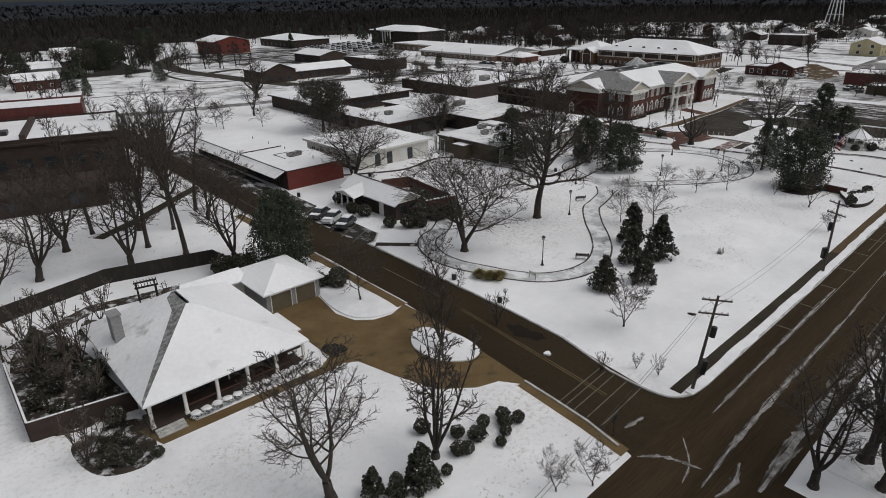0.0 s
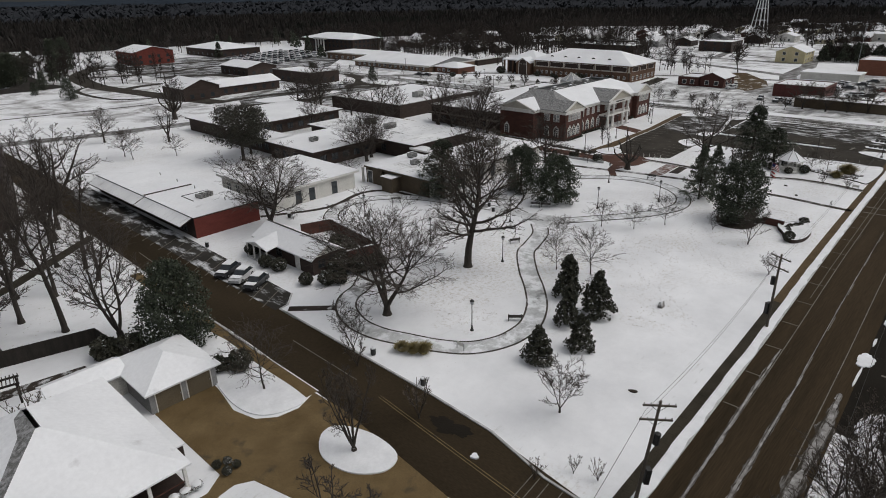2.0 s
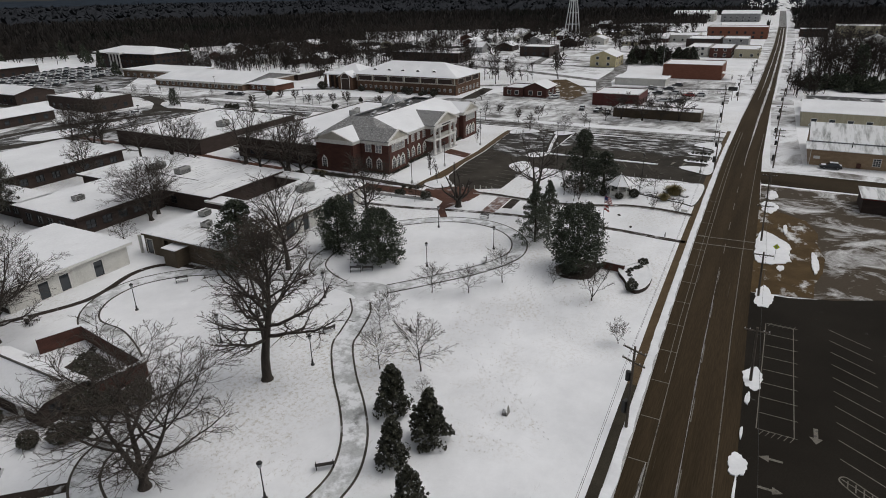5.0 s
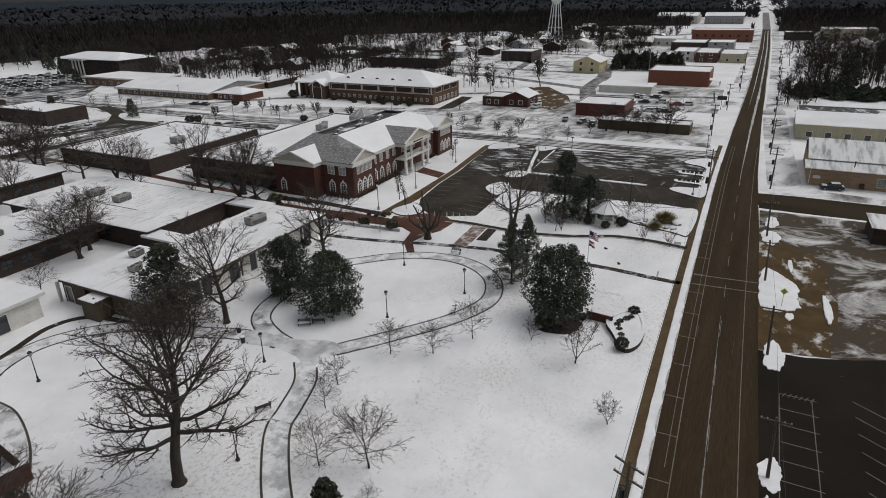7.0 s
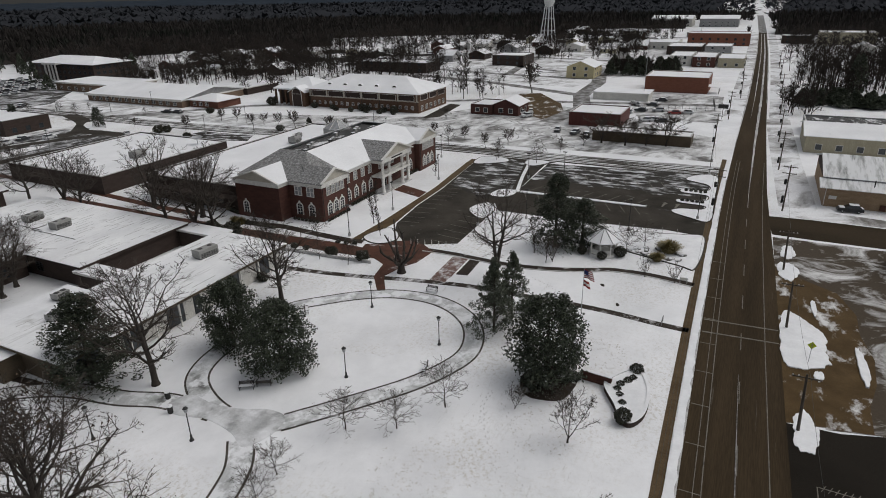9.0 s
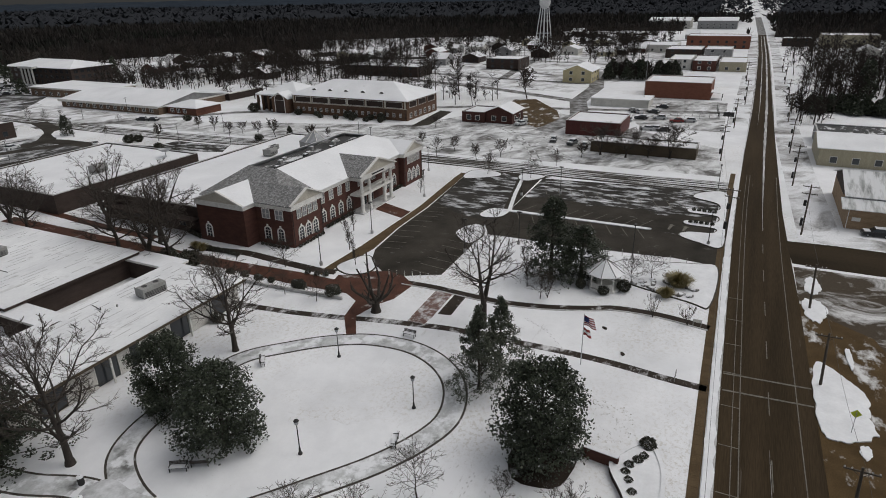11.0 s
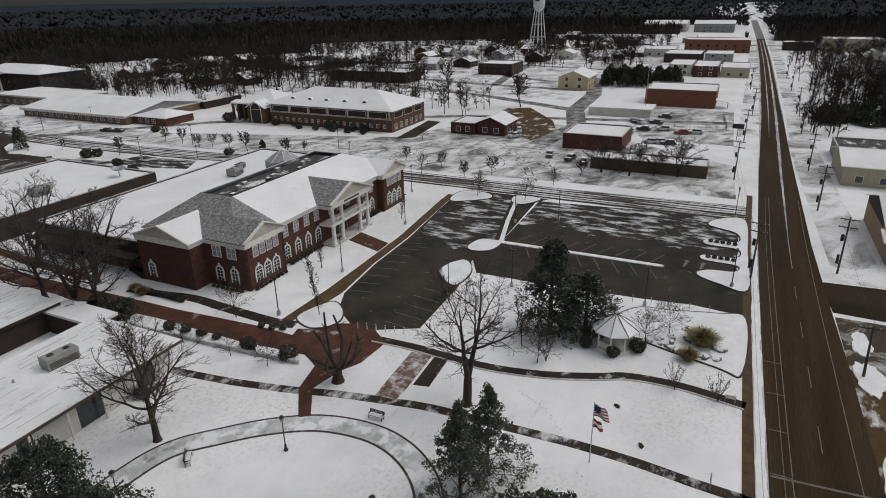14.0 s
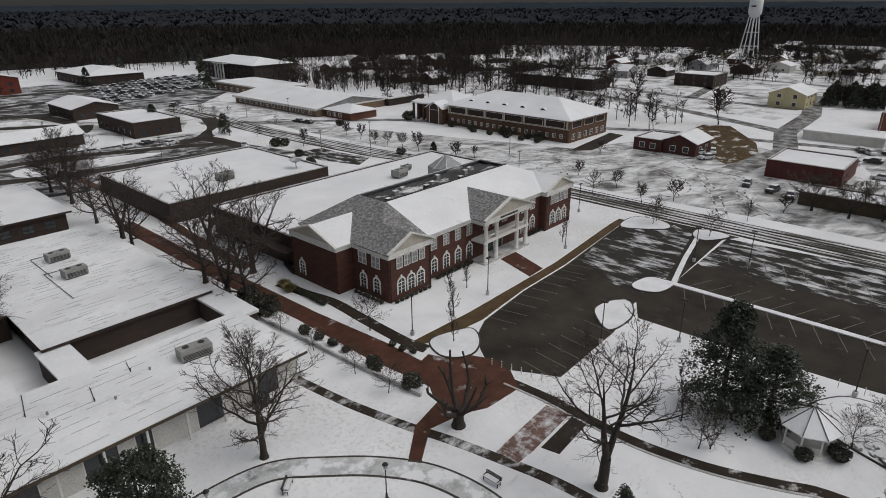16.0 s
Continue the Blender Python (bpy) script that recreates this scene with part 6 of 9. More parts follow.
for i in range(6):
    x = -0.4 + i * 2.9
    part("porch_column", Geo().box(x - 0.13, -2.5, 0.42, x + 0.13, -2.24, 2.78).box(x - 0.19, -2.56, 0.42, x + 0.19, -2.18, 0.6).box(x - 0.19, -2.56, 2.6, x + 0.19, -2.18, 2.78), WHITE, r, "white square porch column")
part("porch_rail", Geo().box(2.5, -2.42, 1.15, 14.0, -2.34, 1.22), BRICK, r)
part("chimney", Geo().box(0.4, 8.2, 3.0, 1.3, 9.6, 6.4).box(0.3, 8.1, 6.4, 1.4, 9.7, 6.55), WALL_GREY, r, "grey chimney stack")
part("vent_pipe", Geo().tube((9.2, 11.4, 4.4), (9.2, 11.4, 5.6), 0.06, 0.06, 6), WHITE, r)
part("vent_pipe", Geo().tube((10.0, 12.2, 4.0), (10.0, 12.2, 4.9), 0.06, 0.06, 6), WHITE, r)
part("side_room", Geo().box(13.6, 1.0, 0, 15.6, 5.6, 2.0), BRICK_DARK, r)
part("side_room_roof", Geo().box(13.5, 0.9, 2.0, 15.8, 5.8, 2.15), SNOW_ROOF, r)
g2 = House("garage", "low garage wing with two panelled doors and a snowy hip roof", "garage", 27.2, 60.6, 7.0, 8.4, 2.6, WALL_GREY)
for s in (1.9, 5.1):
    g2.door("S", s, 2.5, 2.1, WALL_GREEN)
g2.walls().hip_roof(1.7, SNOW_ROOF, 0.5)
g3 = House("breezeway", "roofed link between house and garage", "breezeway", 20.6, 66.2, 6.6, 3.4, 2.6, WALL_PALE)
g3.walls().gable_roof(0.9, SNOW_ROOF, "x", 0.4)


def wall_run(name, label, pts, h, t, material, cap=None):
    """Straight lengths of garden wall, one part each."""
    ob = thing(name, label, "wall")
    for a_, b_ in zip(pts, pts[1:]):
        part("wall_length", ribbon([a_, b_], t, 0, h), material, ob)
        if cap:
            part("wall_cap", ribbon([a_, b_], t * 0.7, h, h + 0.05), cap, ob)
    return ob


wall_run("garden_wall", "dark brick garden wall with a thin snowy cap", [(10.3, 52.6), (2.3, 54.0), (2.6, 66.0)], 1.9, 0.25, BRICK_DARK, SNOW_PILE)
wall_run("low_garden_wall", "low snowy wall beside the brick walk", [(138.6, 103.6), (139.2, 93), (139.7, 82.4), (140.4, 74.0)], 0.55, 0.3, KERB)
wall_run("board_fence", "tall dark board fence behind the garden", [(2.6, 66.0), (3.4, 79.6), (16.2, 82.8), (29.0, 79.4), (29.6, 71.0)], 2.0, 0.1, WOOD_DARK)

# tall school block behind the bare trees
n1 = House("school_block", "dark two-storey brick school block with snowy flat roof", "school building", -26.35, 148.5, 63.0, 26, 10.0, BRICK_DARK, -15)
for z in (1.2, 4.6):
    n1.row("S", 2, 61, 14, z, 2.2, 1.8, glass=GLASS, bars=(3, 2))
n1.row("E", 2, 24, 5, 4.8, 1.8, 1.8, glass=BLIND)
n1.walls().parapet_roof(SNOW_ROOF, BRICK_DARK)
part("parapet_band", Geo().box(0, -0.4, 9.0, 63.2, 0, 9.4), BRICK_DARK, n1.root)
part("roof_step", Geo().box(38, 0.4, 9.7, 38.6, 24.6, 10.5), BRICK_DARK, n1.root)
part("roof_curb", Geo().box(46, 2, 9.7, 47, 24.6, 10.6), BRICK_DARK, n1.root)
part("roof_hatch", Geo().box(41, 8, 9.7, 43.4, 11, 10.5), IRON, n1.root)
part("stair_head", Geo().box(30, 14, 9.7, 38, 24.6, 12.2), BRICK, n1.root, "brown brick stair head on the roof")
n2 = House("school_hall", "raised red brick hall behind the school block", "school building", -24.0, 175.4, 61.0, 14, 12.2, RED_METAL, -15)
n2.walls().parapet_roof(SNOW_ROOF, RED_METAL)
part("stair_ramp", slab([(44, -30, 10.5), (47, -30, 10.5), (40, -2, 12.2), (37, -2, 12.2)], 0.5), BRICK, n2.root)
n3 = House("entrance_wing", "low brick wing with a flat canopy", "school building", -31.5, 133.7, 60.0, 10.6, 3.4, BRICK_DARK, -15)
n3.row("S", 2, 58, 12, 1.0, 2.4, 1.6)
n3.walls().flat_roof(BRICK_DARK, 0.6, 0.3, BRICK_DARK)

# office with dormers
o1 = House("dormer_office", "two-storey brick office with dormers and a snowy hip roof", "office building", 267.4, 132.0, 24, 50.4, 7.2, BRICK_BROWN)
o1.row("W", 1, 49, 18, 1.3, 0.9, 1.1)
o1.row("W", 1, 49, 6, 4.5, 7.0, 1.9, bars=(1, 1), glass=BRICK_DARK)
o1.row("S", 1, 23, 6, 0.9, 1.6, 1.6)
o1.row("S", 1, 23, 3, 4.5, 5.6, 1.9, bars=(1, 1), glass=BRICK_DARK)
part("string_course", Geo().box(-0.08, -0.08, 4.05, 0, 50.4, 4.3), CREAM, o1.root)
o1.walls().hip_roof(4.8, SNOW_ROOF, 1.0)


def eyebrow(y):
    """A round-topped dormer: a half drum set into the slope, with a dark louvred front."""
    arc = [(1.15 * math.cos(math.pi * k / 10), 1.25 * math.sin(math.pi * k / 10)) for k in range(11)]
    g = Geo()
    for (a0, b0), (a1, b1) in zip(arc, arc[1:]):
        g.face((3.0, y + a0, 8.1 + b0), (3.0, y + a1, 8.1 + b1), (6.2, y + a1, 8.1 + b1), (6.2, y + a0, 8.1 + b0))
    hood = part("dormer", g, SNOW_ROOF, o1.root, "rounded dormer under snow")
    part("louvre", Geo().face(*[(3.08, y - a0 * 0.94, 8.1 + b0 * 0.94) for a0, b0 in arc]), BRICK_DARK, hood, "dark louvred dormer front")
    for k in range(4):
        part("slat", Geo().box(2.98, y - 1.0 + 0.12 * k, 8.25 + 0.27 * k, 3.06, y + 1.0 - 0.12 * k, 8.32 + 0.27 * k), BRICK_DARK, hood)


for y in (12.0, 20.0, 27.5, 34.6, 42.0):
    eyebrow(y)
for i in range(7):
    part("pilaster", Geo().box(-0.15, 0.4 + i * 8.2, 4.3, 0, 1.0 + i * 8.2, 7.2), CREAM, o1.root)
    part("downpipe", Geo().tube((-0.12, 0.7 + i * 8.2, 0), (-0.12, 0.7 + i * 8.2, 4.1), 0.08, 0.08, 6), IRON, o1.root)
o2 = House("office_wing", "brick office wing behind a colonnade with a snowy hip roof", "office building", 271.0, 182.8, 17, 17.6, 6.4, BRICK_DARK)
o2.row("W", 9.6, 17, 2, 0.9, 2.0, 3.4, bars=(2, 3))
o2.walls().hip_roof(3.8, SNOW_ROOF, 0.6)
part("colonnade_roof", slab([(-3.4, 8.6, 6.5), (0.2, 8.6, 7.1), (0.2, 18.2, 7.1), (-3.4, 18.2, 6.5)], 0.5), SNOW_ROOF, o2.root, "snowy roof over the colonnade")
for y in (9.6, 12.4, 15.2, 17.6):
    part("column", Geo().box(-3.1, y - 0.35, 0, -2.4, y + 0.35, 6.0), BRICK_BROWN, o2.root, "square brick column")
o3 = House("office_porch", "gabled brick entrance porch with a tall dark arch", "office building", 265.2, 183.2, 5.6, 7.8, 5.6, BRICK_BROWN)
# The open arch's shaded recess is put in as a flat dark pane.
o3.window("W", 3.9, 0.05, 4.4, 4.9, arch=True, glass=BRICK_DARK, bars=(1, 1))
o3.walls().gable_roof(2.4, SNOW_ROOF, "x", 0.5, BRICK_BROWN)

# long low clinic-like building, and the three-storey block behind it
h1 = House("long_low_building", "long low brick building with a broad snowy roof", "building", 245.0, 230.5, 36, 58, 3.2, BRICK_TAN_DARK, 0)
h1.row("W", 2, 56, 13, 0.8, 1.8, 1.5)
h1.walls().gable_roof(3.2, SNOW_ROOF, "y", 1.0, WALL_GREY, SNOW_ROOF)
part("fascia_band", Geo().box(-1.05, -0.9, 2.5, -0.9, 58.9, 3.4), WALL_PALE, h1.root, "broad white fascia")
part("end_band", Geo().box(-0.4, -0.12, 2.6, 36.4, -0.03, 3.2), WHITE, h1.root)
h2 = House("clinic_entrance", "low brick entrance pavilion with hip roof", "building", 248.5, 214.2, 13, 15.5, 3.0, BRICK_RUST)
h2.row("W", 1, 11, 3, 0.8, 1.6, 1.3)
h2.walls().hip_roof(2.0, SNOW_ROOF, 0.8)
h4 = House("north_wing", "low north wing with a flat snowy roof", "building", 262, 289.5, 22, 46, 3.6, BRICK_TAN_DARK)
h4.row("W", 1, 45, 8, 0.8, 1.8, 1.4)
h4.walls().flat_roof(SNOW_ROOF, 0.6, 0.6, WALL_PALE)
h3 = House("carport_wing", "low wing with a flat snowy roof", "building", 282, 229, 22, 16, 3.0, BRICK_DARK)
h3.walls().flat_roof(SNOW_ROOF, 0.8, 0.4)
i1 = House("dormitory", "three-storey brick dormitory with white entrance columns", "dormitory", 290.0, 344.0, 24, 54, 9.2, BRICK_DARK)
for z in (0.9, 3.8, 6.7):
    i1.row("S", 1, 23, 6, z, 2.0, 1.5)
    i1.row("W", 1, 53, 12, z, 2.0, 1.5)
i1.walls().hip_roof(3.2, SNOW_ROOF, 1.2)
for y in (28, 31, 34, 37):
    part("column", Geo().tube((-2.6, y, 0), (-2.6, y, 8.6), 0.5, 0.45, 8), WHITE, i1.root)
part("portico_roof", Geo().box(-3.4, 26.5, 8.6, 0, 38.5, 9.6), WHITE, i1.root)
part("portico_snow", Geo().box(-3.6, 26.3, 9.6, 0, 38.7, 9.8), SNOW_ROOF, i1.root)
FAR = (
    ("dark_office", "dark low office with a snowy hip roof", 224, 400, 30, 46, 5.2, BRICK_DARK, "hip"),
    ("gabled_hall", "small brick hall with white porch and snowy roof", 180, 294, 17, 26, 4.4, BRICK_DARK, "gable"),
    ("flat_office", "dark flat-roofed brick office", 181, 243, 16, 30, 5.2, BRICK_DARK, "flat"),
    ("long_hall", "long brick hall with a snowy gable roof", 129, 247, 38, 13, 3.6, BRICK_DARK, "gable"),
    ("chapel", "dark brick chapel wing with white gable", 122, 244, 15, 18, 5.0, BRICK_DARK, "gabley"),
    ("red_dormitory", "red brick dormitory with white columns", 168, 398, 24, 26, 7.6, BRICK_RED, "gable"),
    ("brick_ranch", "dark red brick ranch house with snowy gable", 275.0, 95.2, 11.5, 9.6, 3.8, BRICK_RANCH, "gable"),
    ("ranch_wing", "low flat-roofed brick wing of the ranch house", 274.2, 105.0, 13, 8.6, 3.6, BRICK_RANCH, "flat"),
    ("red_shed", "dark red metal shed with a snowy roof", 266.5, 57.2, 17, 17, 4.4, RED_METAL, "flat"),
    ("dark_wall_store", "low dark store with a flat snowy roof", 246.5, 33.5, 8, 28, 3.0, WALL_DRAB, "flat"),
    ("orange_brick_store", "long orange brick store with a flat snowy roof", 350, 37, 22, 26, 6.6, BRICK_ORANGE, "flat"),
    ("yellow_shed", "pale yellow two-storey shed with a snowy roof", 384, 93.5, 18, 14, 5.6, WALL_YELLOW, "gable"),
    ("white_store", "long white store in front of the brick store", 322, 57, 12, 22, 2.7, WALL_PALE, "flat"),
    ("beige_metal_store", "beige ribbed metal store with a snowy roof", 252.5, -26, 20, 31, 4.6, WALL_BEIGE, "gable"),
    ("dark_metal_store", "dark store with patchy snow on its roof", 276, -28, 13, 32, 4.0, WALL_GREY, "flat"),
    ("dark_house", "dark low house with a snowy roof", 428, 146, 20, 20, 6.0, BRICK_DARK, "flat"),
    ("dark_house", "long dark building among bare trees", 378, 186, 18, 46, 5.6, BRICK_DARK, "flat"),
    ("orange_block", "two-storey orange brick block with window rows", 600, 27, 24, 44, 9.0, BRICK_ORANGE, "flat"),
    ("shop_row", "row of low shops with snowy roofs", 452, 26, 30, 13.6, 5.0, WALL_BEIGE, "flat"),
    ("shop_row", "row of low shops with snowy roofs", 450, 41, 32, 12, 5.6, BRICK, "flat"),
    ("shop_row", "row of low shops with snowy roofs", 454, 54, 30, 12, 5.6, WALL_PALE, "flat"),
    ("grey_block", "pale block at the end of the avenue", 850, 44, 34, 40, 9.0, WALL_GREY, "gable"),
    ("grey_block", "pale blue-roofed block at the end of the avenue", 850, 92, 36, 44, 9.0, WALL_PALE, "gable"),
    ("beige_store", "beige store beyond the trees", 622, -56, 26, 36, 9.0, WALL_BEIGE, "flat"),
    ("dark_store", "low dark store beside the avenue", 630, -15, 16, 20, 6.0, BRICK_DARK, "flat"),
    ("white_house", "white house among bare trees", 540, -46, 14, 12, 5.0, WALL_PALE, "gable"),
    ("shop_row", "row of low shops with snowy roofs", 520, 36, 26, 16, 6.0, WALL_GREY, "flat"),
    ("shop_row", "row of low shops with snowy roofs", 520, 54, 30, 22, 5.6, BRICK_DARK, "flat"),
    ("shop_row", "row of low shops with snowy roofs", 560, 74, 34, 26, 5.0, WALL_PALE, "flat"),
)
for name, label, x, y, w, d, h, wall, roof in FAR:
    b = House(name, label, "house" if "house" in name else "building", x, y, w, d, h, wall)
    far = x > 360 or y > 330
    if name not in ("red_shed", "orange_brick_store", "white_store", "dark_metal_store", "dark_wall_store"):
        for z in ([0.9, 4.0] if h > 5.4 else [0.9]):
            b.row("W", 1, d - 1, max(2, int(d / (6 if far else 4.5))), z, 1.5, 1.5, bars=(1, 1), glass=GLASS)
            b.row("S", 1, w - 1, max(2, int(w / (6 if far else 4.5))), z, 1.5, 1.5, bars=(1, 1), glass=GLASS)
    b.walls()
    if name == "orange_brick_store":
        part("lean_to_roof", slab([(0.5, -4.6, 2.6), (8.0, -4.6, 2.6), (8.0, 0.0, 3.2), (0.5, 0.0, 3.2)], 0.15), SNOW_ROOF, b.root, "white lean-to roof on posts")
        for px_ in (0.8, 7.7):
            part("post", Geo().tube((px_, -4.4, 0), (px_, -4.4, 2.6), 0.09, 0.09, 6), IRON, b.root)
    if roof == "flat":
        b.parapet_roof(ROOF_PATCHY if name == "dark_metal_store" else SNOW_ROOF) if name != "white_store" else b.flat_roof(SNOW_ROOF)
    elif roof == "hip":
        b.hip_roof(3.2, SNOW_ROOF, 1.0)
    else:
        b.gable_roof(2.2 if h < 5 else 3.0, SNOW_ROOF, "y" if roof == "gabley" or d > w else "x", 0.6)

# tan brick workshop with a ribbed roof
u = House("workshop", "tan brick workshop with ribbed snowy metal roof and lean-to", "workshop", 203.4, -34.0, 24, 37.5, 4.0, BRICK_TAN)
u.window("W", 29.0, 0.9, 1.5, 1.7, bars=(3, 4))
u.window("W", 14.0, 0.9, 1.5, 1.7, bars=(3, 4))
u.door("W", 22.5, 2.6, 2.8, WALL_PALE)
u.door("W", 32.0, 0.9, 2.1, IRON)
u.walls()
part("lean_to_roof", slab([(-1.0, -0.5, 4.05), (3.4, -0.5, 5.05), (3.4, 38.6, 5.05), (-1.0, 38.6, 4.05)], 0.12), METAL_ROOF, u.root, "ribbed lean-to roof under thin snow")
part("roof_step", Geo().box(3.2, 0, 4.0, 3.5, 37.4, 5.3), WALL_GREY, u.root)
part("main_roof", slab([(3.1, -0.5, 5.35), (13.6, -0.5, 8.0), (13.6, 38.0, 8.0), (3.1, 38.0, 5.35)], 0.12), METAL_ROOF, u.root, "ribbed metal roof under thin snow")
part("main_roof", slab([(13.6, -0.5, 8.0), (24.5, -0.5, 5.0), (24.5, 38.0, 5.0), (13.6, 38.0, 8.0)], 0.12), METAL_ROOF, u.root)
part("gable", Geo().face((3.4, 37.5, 4.0), (24, 37.5, 4.0), (24, 37.5, 5.05), (13.6, 37.5, 7.85), (3.4, 37.5, 5.3)).face((24, 37.2, 5.05), (24, 37.2, 4.0), (3.4, 37.2, 4.0), (3.4, 37.2, 5.3), (13.6, 37.2, 7.85)), BRICK_DARK, u.root)
for i in range(48):
    y = 0.1 + i * 0.8
    part("roof_rib", slab([(-1.0, y, 4.09), (3.35, y, 5.09), (3.35, y + 0.09, 5.09), (-1.0, y + 0.09, 4.09)], 0.06), METAL_ROOF, u.root)
    if i < 46:
        part("roof_rib", slab([(3.15, y, 5.38), (13.5, y, 8.02), (13.5, y + 0.08, 8.02), (3.15, y + 0.08, 5.38)], 0.05), METAL_ROOF, u.root)
part("notice_board", Geo().box(-0.08, 35.2, 1.6, -0.02, 36.6, 2.3), WHITE, u.root)
part("downpipe", Geo().tube((-0.1, 37.3, 0), (-0.1, 37.3, 4.0), 0.07, 0.07, 6), WHITE, u.root)
part("cooling_box", Geo().box(-0.7, 26.6, 0.3, 0, 27.5, 1.3), BRICK, u.root)
part("vent_cap", Geo().tube((1.2, 29, 4.4), (1.2, 29, 5.9), 0.12, 0.12, 6), IRON, u.root)
part("loft_boards", Geo().box(3.6, 37.5, 4.3, 6.4, 37.7, 5.5), BRICK_TAN, u.root, "tan boarded loft end")
u3 = House("dark_garage", "dark low garage with a red end", "garage", 168.0, -22.0, 8, 17.0, 2.8, BRICK_DARK)
u3.walls().flat_roof(METAL_ROOF, 0.3, 0.2, BRICK_RED)
# small houses with snowy roofs before the woods
rnd = random.Random(11)
HOUSES = [(515, 241), (514, 224), (525, 208), (505, 178), (540, 240), (545, 196), (565, 214), (520, 110), (572, 116), (553, 94), (534, 104), (523, 135), (575, 150), (560, 172), (590, 190), (600, 130), (620, 96), (650, 136), (656, 104), (590, 88), (600, 232), (480, 262), (455, 280), (348, 349), (334, 300), (340, 280), (345, 262), (500, 149), (457, 183), (437, 197), (420, 330), (402, 352), (380, 372), (360, 330), (440, 312), (478, 222), (700, 130), (720, 180), (690, 70), (60, 360), (30, 330), (88, 372), (10, 300), (-20, 330), (44, 300), (-50, 290), (120, 470), (90, 452)]
for x, y in HOUSES:
    w, d, h = rnd.uniform(12, 18), rnd.uniform(9, 13), rnd.uniform(2.9, 4.6)
    b = House("small_house", "small house with a snowy gable roof", "house", x, y, w, d, h, rnd.choice((WALL_PALE, WALL_GREY, BRICK_DARK, BRICK, WALL_BEIGE)), 0, "houses before the woods")
    b.row("W", 1, d - 1, 2, 0.9, 1.2, 1.3, bars=(1, 1))
    b.row("S", 1, w - 1, 3, 0.9, 1.2, 1.3, bars=(1, 1))
    b.walls().gable_roof(rnd.uniform(2.0, 3.4), SNOW_ROOF, rnd.choice("xy"), 0.6)

